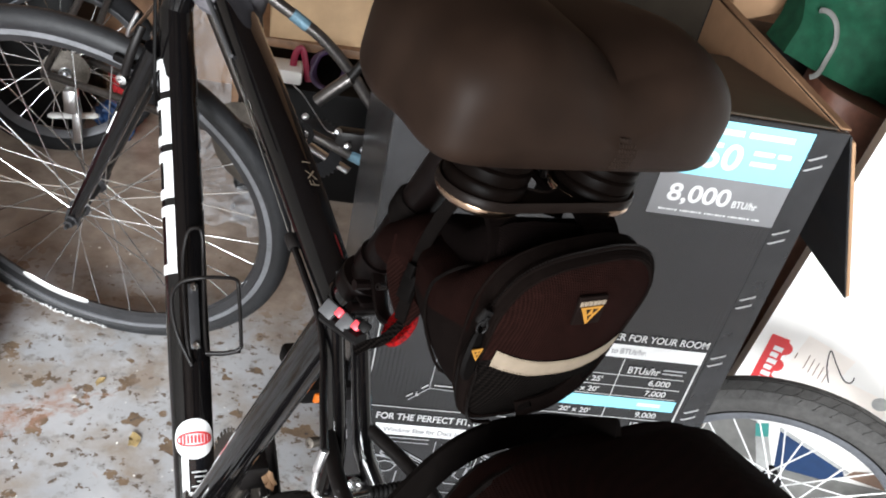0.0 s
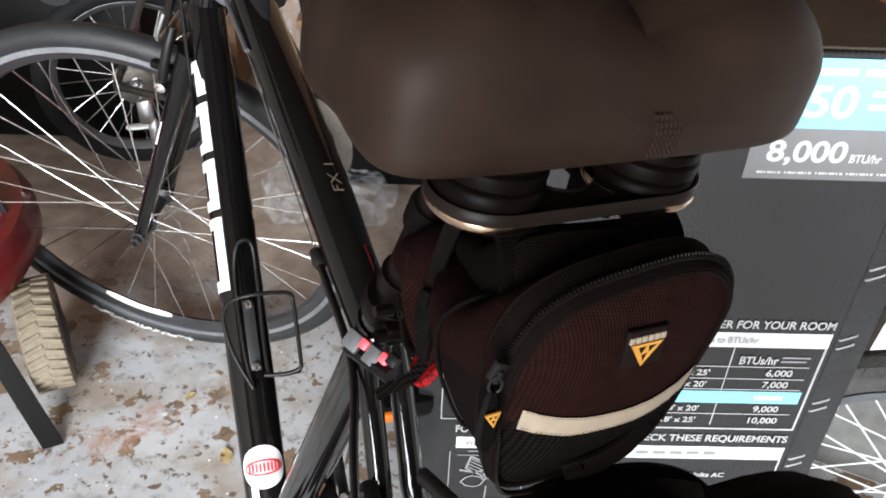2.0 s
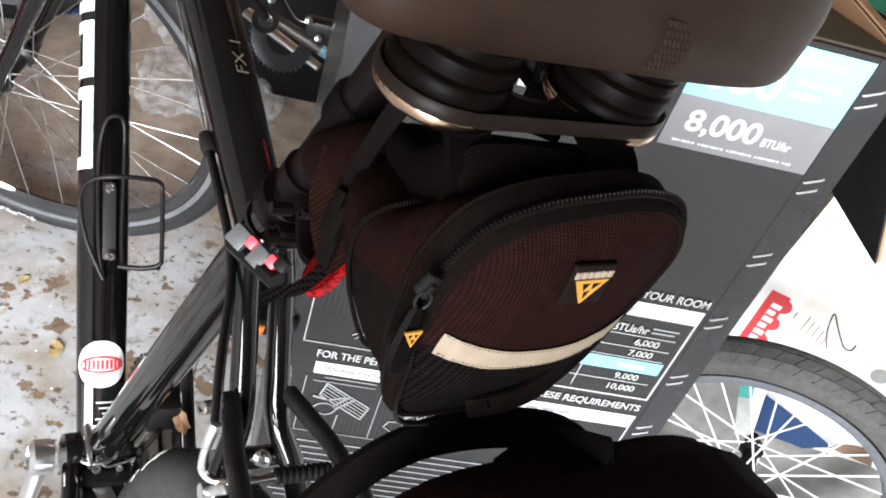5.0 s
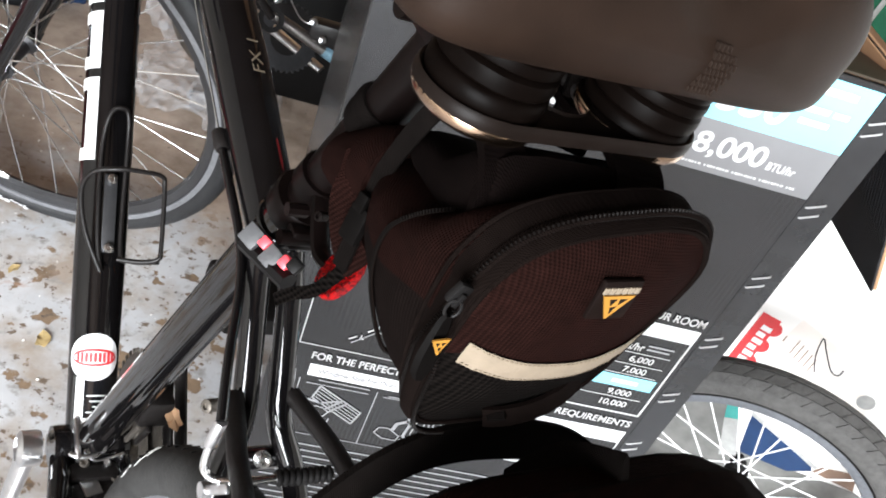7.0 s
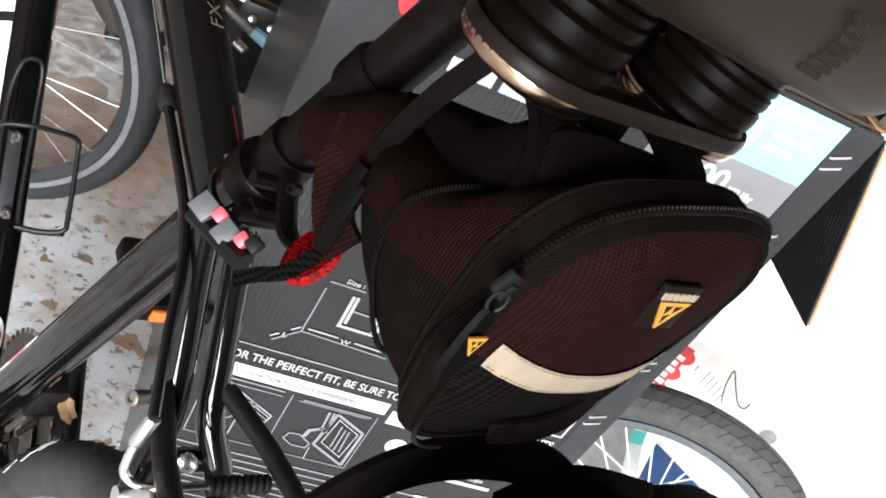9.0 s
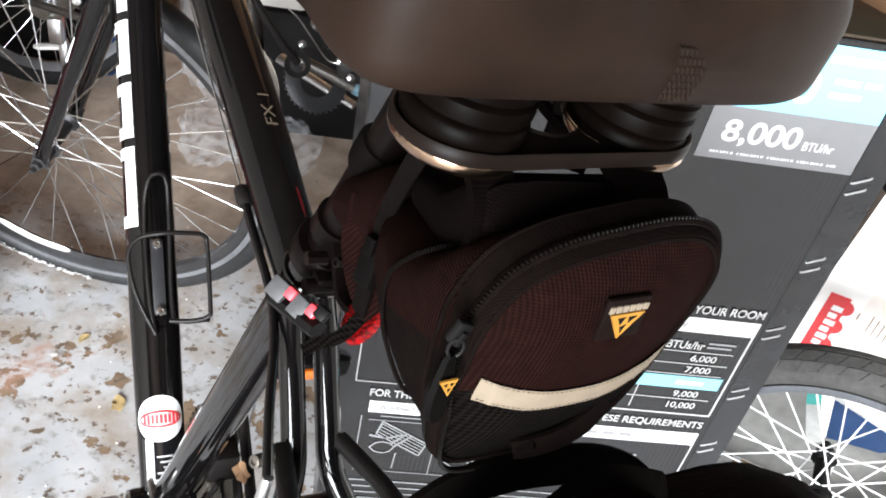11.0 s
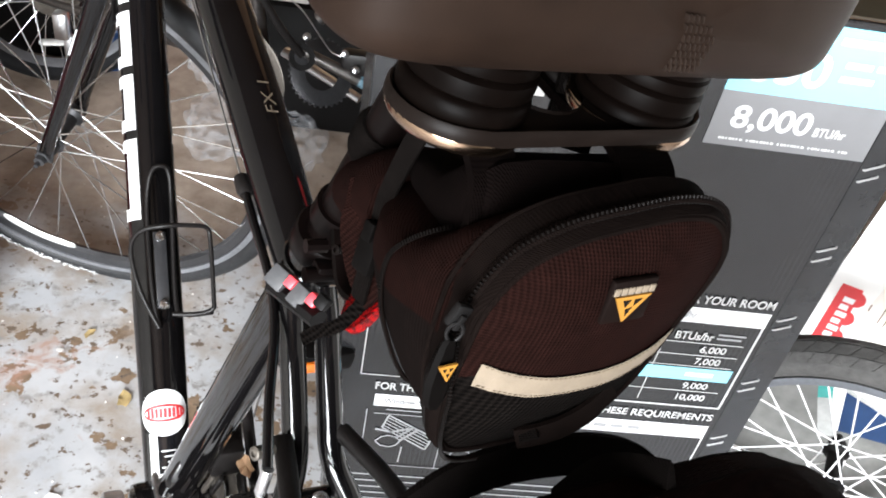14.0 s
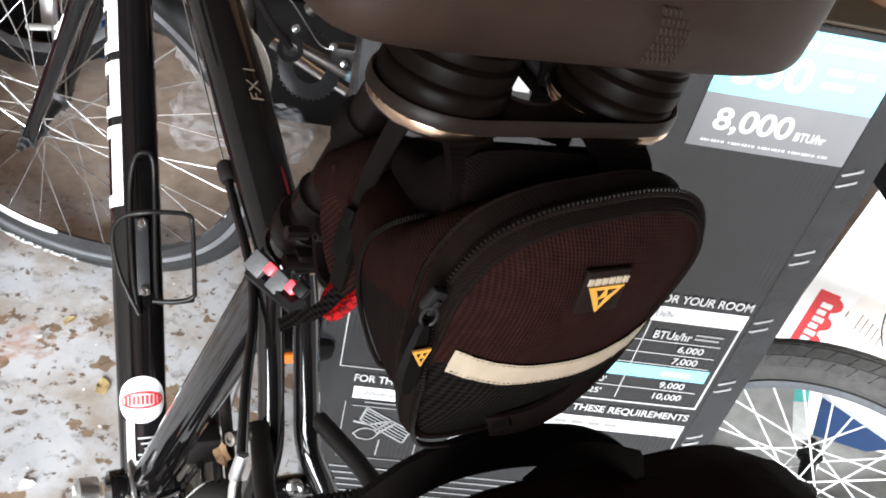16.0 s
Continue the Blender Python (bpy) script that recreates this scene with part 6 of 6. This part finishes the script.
toy_ink("peach_print", [((0.058, 0.30), (0.135, 0.30), (0.150, 0.385), (0.070, 0.40)), ((0.135, 0.27), (0.235, 0.27), (0.225, 0.335), (0.142, 0.345))], PALE_PEACH, 0.0006)
toy_ink("red_banner", [quad(0.019, 0.235, 0.048, 0.379)], RED_INK, label="plain red banner")
for i in range(4):
    part("banner_scallop", lathe([(0, 0), (0.0135, 0), (0.0135, 0.0006), (0, 0.0006)], (0.045, -0.0012, 0.252 + 0.036 * i), (0, 1, 0), 20, False), RED_INK, toy)
for i in range(9):
    toy_ink("banner_bar", [quad(0.030, 0.243 + 0.0135 * i, 0.045 - 0.003 * (i % 2), 0.2525 + 0.0135 * i)], WHITE_INK, 0.0022)
toy_ink("print_lines", [quad(0.085 + 0.009 * i, 0.336 - 0.003 * i, 0.0866 + 0.009 * i, 0.366 - 0.004 * i) for i in range(5)] + [quad(0.066, 0.350, 0.068, 0.362)], BROWN_INK)
part("pen_stroke", tube(spline([(0.131, -0.001, 0.329), (0.117, -0.001, 0.355), (0.109, -0.001, 0.388), (0.125, -0.001, 0.370), (0.148, -0.001, 0.345), (0.160, -0.001, 0.344), (0.161, -0.001, 0.356)], 6), 0.0010, 6), PLASTIC, toy)
part("pale_disc", lathe([(0, 0), (0.013, 0), (0.013, 0.0006), (0, 0.0006)], (0.216, -0.0012, 0.326), (0, 1, 0), 20, False), PALE_GREY_INK, toy)
toy_ink("grey_picture", [((-0.019, 0.002), (0.16, 0.002), (0.064, 0.200), (-0.006, 0.190))], FLOOR_PRINT, label="dull grey printed corner")
toy_ink("pale_strip", [((0.106, 0.092), (0.128, 0.110), (0.093, 0.178), (0.074, 0.168))], PALE_GREY_INK, 0.0014)
toy_ink("teal_picture", [((0.074, 0.168), (0.093, 0.178), (0.083, 0.206), (0.064, 0.195))], TEAL_INK, 0.0016)
toy_ink("blue_picture", [((0.126, 0.120), (0.204, 0.134), (0.170, 0.183), (0.105, 0.199)), ((0.204, 0.134), (0.232, 0.160), (0.227, 0.168), (0.170, 0.183))], BLUE_INK, 0.0012)
toy_ink("picture_border", [((0.103, 0.200), (0.170, 0.184), (0.172, 0.191), (0.102, 0.208)), ((0.170, 0.184), (0.232, 0.166), (0.236, 0.173), (0.172, 0.191))], PALE_GREY_INK, 0.0014)
toy_ink("brown_picture", [((0.232, 0.160), (0.300, 0.165), (0.285, 0.200), (0.240, 0.178))], BROWN_INK, 0.0013)
toy_ink("dark_picture", [((0.160, 0.002), (0.420, 0.002), (0.400, 0.150), (0.106, 0.092)), ((0.106, 0.092), (0.400, 0.150), (0.300, 0.165), (0.126, 0.120))], FLOOR_PRINT, 0.0009)

# ---- green bag and brown cartons behind ----
def green_front(x, z):
    """The crumpled front of the green bag."""
    return 1.285 + 0.035 * noise.noise(Vector((x * 9, z * 9, 0))) + 0.018 * noise.noise(Vector((x * 21 + z * 9, z * 17, 3))) + 0.05 * (z - 0.8)
vs, fs = [], []
for i in range(25):
    for j in range(25):
        u, v = i / 24, j / 24
        x = 0.432 + 0.36 * u + 0.012 * math.sin(9 * v)
        z = 0.752 - 0.10 * u + 0.32 * v
        vs.append((x, green_front(x, z) + 0.03 * (2 * u - 1) ** 4, z))
for i in range(24):
    for j in range(24):
        fs.append((i * 25 + j, (i + 1) * 25 + j, (i + 1) * 25 + j + 1, i * 25 + j + 1))
k = len(vs)
vs += [(x, 1.385, z) for x, y, z in vs]
fs += [tuple(a + k for a in reversed(f)) for f in fs]
edge = [i * 25 for i in range(25)] + [24 * 25 + j for j in range(1, 25)] + [i * 25 + 24 for i in range(23, -1, -1)] + [j for j in range(23, 0, -1)]
fs += [(a, b, b + k, a + k) for a, b in zip(edge, edge[1:] + edge[:1])]
green = thing("green_bag", "crumpled green cloth bag with a pale ring print", "bag")
part("bag_cloth", (vs, fs), GREEN_CLOTH, green)
ring_pts = [(0.462 + 0.040 * math.cos(w), 0.779 + 0.049 * math.sin(w)) for w in np.linspace(1.75, -1.45, 24)]
part("ring_print", tube([(x + 0.006, green_front(x + 0.006, z) - 0.001, z) for x, z in ring_pts], 0.0042, 8, False, 0.3, (0, 1, 0)), FLOOR_PRINT, green)
part("tag", rbox((0.588, 1.262, 0.846), (0.062, 0.004, 0.046), 0.001, Matrix.Rotation(radians(24), 4, "Y")), WHITE_CARD, green)
def open_carton(name, c, size, mat, label, turn=0.0):
    ob = thing(name, label, "carton", Matrix.Translation(c) @ Matrix.Rotation(radians(turn), 4, "Z"))
    w, d, h = size
    part("carton_sides", join(rbox((0, -d / 2, h / 2), (w, 0.006, h), 0.001), rbox((0, d / 2, h / 2), (w, 0.006, h), 0.001), rbox((-w / 2 + 0.003, 0, h / 2), (0.006, d - 0.008, h), 0.001), rbox((w / 2 - 0.003, 0, h / 2), (0.006, d - 0.008, h), 0.001), rbox((0, 0, 0.004), (w - 0.014, d - 0.014, 0.006), 0.001)), mat, ob, "", False)
    part("carton_flap", rbox((0, -d / 2 - 0.045, h + 0.01), (w, 0.10, 0.005), 0.001, Matrix.Rotation(radians(14), 4, "X")), mat, ob)
    part("carton_flap", rbox((w / 2 + 0.05, 0, h - 0.03), (0.005, d, 0.12), 0.001, Matrix.Rotation(radians(-55), 4, "Y")), mat, ob)
    return ob
open_carton("brown_carton", (0.42, 1.72, 0), (0.42, 0.3, 0.62), KRAFT, "open brown cardboard carton on the floor", 8)
open_carton("brown_carton", (0.22, 2.12, 0), (0.5, 0.36, 0.66), KRAFT, "open brown cardboard carton on the floor", -6)
shelf = thing("low_shelf", "low dark wooden shelf under a tan carton", "shelf")
part("shelf_board", rbox((-0.25, 2.12, 0.361), (0.52, 0.34, 0.022), 0.003), WOOD, shelf)
for x in (-0.49, -0.01):
    for y in (1.97, 2.27):
        part("leg", rbox((x, y, 0.175), (0.03, 0.03, 0.350), 0.003), WOOD, shelf)
open_carton("tan_carton", (-0.27, 2.12, 0.373), (0.34, 0.3, 0.34), KRAFT_TAN, "tan cardboard carton standing on a crate", 5)
whole("dark_case", rbox((0.47, 1.475, 0.367), (0.20, 0.11, 0.734), 0.02), MATT_BLACK, "upright black case behind the cartons", "case")
whole("wooden_board", rbox((0.462, 1.455, 0.792), (0.16, 0.03, 0.042), 0.003, Matrix.Rotation(radians(-20), 4, "Y")), KRAFT, "short brown wooden board lying on a black case", "board")

# ---- second bicycle, behind ----
old = thing("old_bicycle", "old silver bicycle with a small rear wheel parked behind", "bicycle")
RW2, FW2 = Vector((-0.885, 1.955, 0.222)), Vector((0.08, 1.34, 0.315))
od = (FW2 - RW2).normalized()
oax = Vector((od.y, -od.x, 0))
rd2, rax = Vector((0.96, 0.28, 0)), Vector((0.28, -0.96, 0))
make_wheel("back_wheel", old, RW2, rax, rd2, 0.222, 0.022, 28, 0.026, RUBBER, RIM, hub_w=0.05)
make_wheel("front_wheel", old, FW2, oax, od, 0.315, 0.024, 28, 0.026, RUBBER, RIM, hub_w=0.045)
OB = Vector((-0.40, 1.58, 0.315))
OH = Vector((-0.44, 1.51, 0.78))
OS = RW2 + od * 0.27 + Vector((0, 0, 0.50))
part("down_tube", tube([OB, OH - Vector((0, 0, 0.05))], 0.0135, 16), CHROME, old)
part("seat_tube", tube([OB, OS], 0.0125, 16), CHROME, old)
part("top_tube", tube([OS, OH], 0.012, 16), CHROME, old)
part("head_tube", tube([OH - Vector((0, 0, 0.09)) + od * 0.03, OH + Vector((0, 0, 0.05)) - od * 0.015], 0.02, 16), BLUE_PAINT, old)
for side in (1, -1):
    part("chain_stay", tube([OB + oax * 0.03 * side, RW2 + oax * 0.06 * side], 0.009, 10), CHROME, old)
    part("seat_stay", tube([OS + oax * 0.02 * side, RW2 + oax * 0.06 * side], 0.008, 10), CHROME, old)
    off = Vector((0.045, 0.10, 0.02)) * (1 - side)
    part("fork_blade", tube(spline([Vector(q) + off for q in ((-0.425, 1.45, 0.672), (-0.389, 1.45, 0.648), (-0.307, 1.45, 0.597), (-0.250, 1.45, 0.543), (-0.191, 1.45, 0.471), (-0.10, 1.43, 0.400))] + [FW2 + oax * 0.055 * side], 6), 0.0105, 12), CHROME, old)
part("maker_label", tube([(-0.358, 1.449, 0.630), (-0.330, 1.449, 0.612)], 0.0109, 14), BLUE_PAINT, old, "pale blue sticker on the tube")
part("chainring", lathe([(0.05, -0.002), (0.085, -0.002), (0.088, 0), (0.085, 0.002), (0.05, 0.002)], OB + oax * 0.05, oax, 48), GREASY, old)
part("crank_arm", tube([OB + oax * 0.06, OB + oax * 0.075 - od * 0.165 + Vector((0, 0, 0.05))], [0.013, 0.010], 12, flat=0.7), ALU, old)
part("crank_arm", tube([OB - oax * 0.06, OB - oax * 0.075 + od * 0.165 - Vector((0, 0, 0.05))], [0.013, 0.010], 12, flat=0.7), ALU, old)
cr = Vector((-0.292, 1.50, 0.352))
crn = Vector((0.35, -0.75, 0.56)).normalized()
ring2 = part("outer_chainring", lathe([(0.030, -0.0015), (0.054, -0.0015), (0.0565, 0), (0.054, 0.0015), (0.030, 0.0015)], cr, crn, 48), RIM_DARK, old, "dark greasy toothed chainring")
fa, fb2 = ring_frame(crn)[1], ring_frame(crn)[2]
part("teeth", join(*[rbox(cr + (fa * math.cos(w) + fb2 * math.sin(w)) * 0.057, (0.005, 0.004, 0.002), 0.0004, frame_matrix((0, 0, 0), fa * math.cos(w) + fb2 * math.sin(w), fb2 * math.cos(w) - fa * math.sin(w), crn), 1) for w in np.linspace(0, 2 * math.pi, 37)[:-1]]), RIM_DARK, ring2, smooth=False)
part("chain_guard", lathe([(0.012, -0.004), (0.020, -0.004), (0.020, 0.004), (0.012, 0.004)], (-0.318, 1.36, 0.452), (0.2, -0.8, 0.55), 24), PLASTIC, old)
part("brake_arm", tube(spline([(-0.385, 1.34, 0.56), (-0.350, 1.35, 0.50), (-0.318, 1.36, 0.455)], 6), 0.006, 10), MATT_BLACK, old)
part("brake_caliper", tube([(-0.300, 1.435, 0.482), (-0.275, 1.435, 0.508), (-0.246, 1.435, 0.536)], [0.011, 0.012, 0.012], 16), CHROME, old)
part("brake_lever", tube([(-0.248, 1.437, 0.534), (-0.180, 1.44, 0.648)], [0.009, 0.0085], 12), MATT_BLACK, old)
part("cable", tube(spline([(-0.345, 1.44, 0.505), (-0.325, 1.44, 0.488), (-0.300, 1.44, 0.455), (-0.276, 1.44, 0.425), (-0.256, 1.44, 0.420)], 6), 0.0011, 6), ALU, old)
for q in ((-0.256, 1.44, 0.425), (-0.205, 1.44, 0.394), (-0.236, 1.44, 0.398), (-0.318, 1.44, 0.446)):
    part("nut", lathe([(0, 0), (0.0065, 0), (0.0065, 0.008), (0.003, 0.010), (0, 0.010)], q, (0.2, -0.8, 0.5), 8, False), ALU, old)
part("brake_body", rbox((-0.225, 1.46, 0.40), (0.07, 0.03, 0.045), 0.008), MATT_BLACK, old)
part("frame_bar", tube([(-0.330, 1.45, 0.418), (-0.24, 1.45, 0.381), (-0.14, 1.45, 0.340)], [0.0085, 0.0105, 0.011], 14), CHROME, old, "silver tube with a pale blue sleeve")
part("tube_sleeve", tube([(-0.228, 1.45, 0.3765), (-0.170, 1.45, 0.3525)], 0.0118, 14), BLUE_PAINT, old)
part("wheel_reflector", tube([RW2 + rd2 * a + rax * 0.012 - Vector((0, 0, 0.122)) for a in (-0.045, -0.037, 0.012, 0.060, 0.068)], [0.006, 0.012, 0.0125, 0.012, 0.006], 14, flat=0.5), CLEAR_REFL, old, "white spoke reflector bar")
part("rear_derailleur", join(rbox(RW2 + rax * 0.07 + Vector((0.01, 0, -0.05)), (0.03, 0.03, 0.06), 0.006), rbox(RW2 + rax * 0.06 + Vector((0.02, 0, -0.12)), (0.02, 0.015, 0.09), 0.004)), ALU, old)
for r in (0.05, 0.042, 0.034):
    part("sprocket", lathe([(0.016, -0.001), (r, -0.001), (r + 0.003, 0), (r, 0.001), (0.016, 0.001)], RW2 + rax * (0.03 + (0.05 - r) * 0.6), rax, 36), GREASY, old)

# ---- clutter on the floor behind ----

def crumple(name, c, size, mat, label, category, seed, n=14):
    bm = bmesh.new()
    bmesh.ops.create_icosphere(bm, subdivisions=4, radius=1.0)
    for v in bm.verts:
        q = v.co * 1.6 + Vector((seed, 0, 0))
        k = 1 + 0.35 * noise.noise(q) + 0.22 * noise.noise(q * 2.7) + 0.10 * noise.noise(q * 6)
        v.co = Vector((v.co.x * size[0] * k, v.co.y * size[1] * k, max(-size[2] * 0.9, v.co.z * size[2] * k)))
    bm.verts.index_update()
    geo = [v.co + Vector(c) for v in bm.verts], [tuple(v.index for v in f.verts) for f in bm.faces]
    bm.free()
    return whole(name, geo, mat, label, category, smooth=mat == FILM)
rings = []
for f in np.linspace(0, 1, 15):
    grow = 1 - 0.10 * (2 * f - 1) ** 4 - 0.10 * f
    r = []
    for w in np.linspace(0, 2 * math.pi, 41)[:-1]:
        cx, cy = math.cos(w), math.sin(w)
        x = 0.625 + 0.155 * grow * math.copysign(abs(cx) ** 0.6, cx)
        y = 1.300 + 0.085 * grow * math.copysign(abs(cy) ** 0.6, cy)
        z = 0.004 + f * (0.726 - 0.26 * (x - 0.47))
        n = noise.noise(Vector((x * 8, y * 8, z * 6)))
        r.append((x + 0.018 * n, y + 0.016 * noise.noise(Vector((x * 9, z * 7, 5))), z))
    rings.append(r)
whole("leather_bag", loft(rings), OXBLOOD, "slumped dark red-brown leather bag beside the white carton", "bag")
crumple("plastic_wrap", (-0.50, 1.80, 0.031), (0.090, 0.12, 0.034), FILM, "crumpled clear plastic wrap on the floor", "plastic wrap", 1)
crumple("plastic_wrap", (-0.375, 1.76, 0.031), (0.085, 0.11, 0.034), FILM, "crumpled clear plastic wrap on the floor", "plastic wrap", 4)
crumple("plastic_sack", (-0.55, 2.05, 0.22), (0.08, 0.10, 0.24), FILM, "pale plastic sack standing among the clutter", "sack", 9)
whole("purple_coil", join(*[tube([(-0.283 + (0.036 + 0.004 * math.sin(3 * w + q)) * math.cos(w), 1.885 - 0.006 * q + 0.014 * math.sin(w), 0.343 + 0.039 * math.sin(w) + 0.002 * q) for w in np.linspace(0, 2 * math.pi, 33)[:-1]], 0.006, 8, True) for q in range(4)]), PURPLE, "coiled purple plastic cord on a black chest", "cord")
whole("magenta_strap", tube(spline([(-0.365, 1.90, 0.304), (-0.362, 1.90, 0.360), (-0.348, 1.90, 0.378), (-0.336, 1.895, 0.345), (-0.326, 1.89, 0.304)], 8), 0.008, 10, flat=0.4), PINK, "magenta plastic strap in a loop", "strap")
whole("white_tray", rbox((-0.405, 1.905, 0.316), (0.13, 0.07, 0.036), 0.008), WHITE_CARD, "small white plastic tray lying on a black chest", "tray")
whole("black_case", rbox((-1.20, 2.160, 0.19), (0.64, 0.24, 0.38), 0.02), PLASTIC, "low black case standing behind a small bicycle wheel", "case")
whole("black_chest", rbox((-0.27, 2.01, 0.149), (0.42, 0.30, 0.297), 0.015), PLASTIC, "black chest standing under the shelf", "chest")
crumple("blue_rag", (-0.80, 2.05, 0.045), (0.05, 0.05, 0.05), BLUE_INK, "dark blue rag on the floor", "rag", 21)
crumple("red_sack", (-0.79, 2.18, 0.10), (0.05, 0.05, 0.11), RED_INK, "small red sack among the clutter", "sack", 25)
for c, size, mat, label in (((-1.0, 2.5, 0.42), (0.55, 0.4, 0.84), WOOD, "dark brown wooden cabinet by the wall"), ((-0.45, 2.62, 0.34), (0.45, 0.36, 0.68), KRAFT, "closed brown cardboard carton by the wall"), ((0.85, 2.4, 0.5), (0.6, 0.5, 1.0), WOOD, "dark brown wooden cabinet by the wall")):
    whole("storage_box", rbox(c, size, 0.006), mat, label, "box")

# ---- red mower at the side ----
mower = thing("lawn_mower", "red lawn mower with a tan tyre and black rear flap", "mower", Matrix.Translation((-0.885, 1.215, 0)) @ Matrix.Rotation(radians(25), 4, "Z"))
mw = part("mower_wheel", lathe([(0, -0.026), (0.055, -0.026), (0.072, -0.031), (0.086, -0.033), (0.094, -0.029), (0.0965, -0.015), (0.0975, 0), (0.0965, 0.015), (0.094, 0.029), (0.086, 0.033), (0.072, 0.031), (0.055, 0.026), (0, 0.026)], (0.02, 0, 0.10), (1, 0, 0), 48, False), TAN_RUBBER, mower)
def lug(w, sd):
    w += 0.05 * sd
    return rbox((0.02 + 0.0145 * sd, 0.0965 * math.cos(w), 0.10 + 0.0965 * math.sin(w)), (0.031, 0.0065, 0.0085), 0.0015, Matrix.Rotation(w, 4, "X") @ Matrix.Rotation(0.06 * sd, 4, "Z") @ Matrix.Rotation(-0.32 * sd, 4, "Y"), 1)
part("mower_tread", join(*[lug(w, sd) for w in np.linspace(0, 2 * math.pi, 33)[:-1] for sd in (1, -1)]), TAN_RUBBER, mw, smooth=False)
part("hub_cap", lathe([(0, 0), (0.05, 0), (0.05, 0.006), (0.02, 0.012), (0, 0.012)], (0.046, 0, 0.10), (1, 0, 0), 28, False), MATT_BLACK, mw)
part("deck", loft([[(-0.20 + 0.26 * k * math.cos(w), 0.19 + 0.30 * math.sin(w) * k, z) for w in np.linspace(0, 2 * math.pi, 33)[:-1]] for k, z in ((0.97, 0.198), (1.0, 0.21), (1.0, 0.245), (0.93, 0.275), (0.6, 0.29))]), MOWER_RED, mower)
part("engine_cover", rbox((-0.24, 0.26, 0.36), (0.28, 0.3, 0.16), 0.05, None, 4), MATT_BLACK, mower)
part("rear_flap", loft([[(-0.075, -0.06, 0.19), (-0.045, -0.06, 0.19), (-0.045, -0.054, 0.19), (-0.075, -0.054, 0.19)], [(-0.02, -0.17, 0.002), (0.012, -0.17, 0.002), (0.012, -0.164, 0.002), (-0.02, -0.164, 0.002)]]), POST_BLACK, mower)

# ---- leaves and grit on the floor ----
def flake(c, size, turn, seed):
    """A torn, curled scrap."""
    r = random.Random(seed)
    n = 11
    m = Matrix.Translation(c) @ Matrix.Rotation(radians(turn), 4, "Z")
    rim = [Vector((math.cos(2 * math.pi * k / n) * size * r.uniform(0.6, 1.15), math.sin(2 * math.pi * k / n) * size * r.uniform(0.35, 0.75), size * r.uniform(0.05, 0.35))) for k in range(n)]
    top = [m @ v for v in rim] + [m @ Vector((0, 0, size * 0.08))]
    low = [v - Vector((0, 0, 0.0006)) for v in top]
    k = n + 1
    return top + low, [(j, (j + 1) % n, n) for j in range(n)] + [(k + (j + 1) % n, k + j, k + n) for j in range(n)] + [((j + 1) % n, j, k + j, k + (j + 1) % n) for j in range(n)]
for x, y, size, turn, mat in ((-0.535, 1.045, 0.017, 105, FLUFF), (-0.62, 1.175, 0.012, 60, FLUFF), (-0.585, 0.865, 0.012, 30, WHITE_CARD), (-0.655, 1.135, 0.007, 10, WHITE_CARD)):
    whole("dry_leaf" if mat == FLUFF else "paint_flake", flake((x, y, 0.0012), size, turn, int(size * 9000) + turn), mat, "small dry yellow-brown leaf on the floor" if mat == FLUFF else "white paint flake lying on the floor", "leaf" if mat == FLUFF else "flake", group="scraps on the floor")
whole("torn_leaf", flake((0, 0, 0), 0.013, 20, 77), KRAFT, "torn brown leaf caught on the bicycle", "leaf", BIKE @ Matrix.Translation(P(0.0985, -0.043, -0.3275)) @ Matrix.Rotation(radians(-35), 4, "Y") @ Matrix.Rotation(radians(-15), 4, "X"))
rng = random.Random(5)
grit = []
for _ in range(240):
    x, y = rng.uniform(-1.1, -0.2), rng.uniform(0.5, 1.6)
    r = rng.uniform(0.0006, 0.0018)
    grit.append(rbox((x, y, r * 0.4), (r * 2, r * 1.5, r), r * 0.3, Matrix.Rotation(rng.uniform(0, 3), 4, "Z"), 1))
tagged(whole("floor_grit", join(*grit), WHITE_CARD, "pale grit and paint flakes scattered on the floor", "grit", smooth=False), kind="stuff")
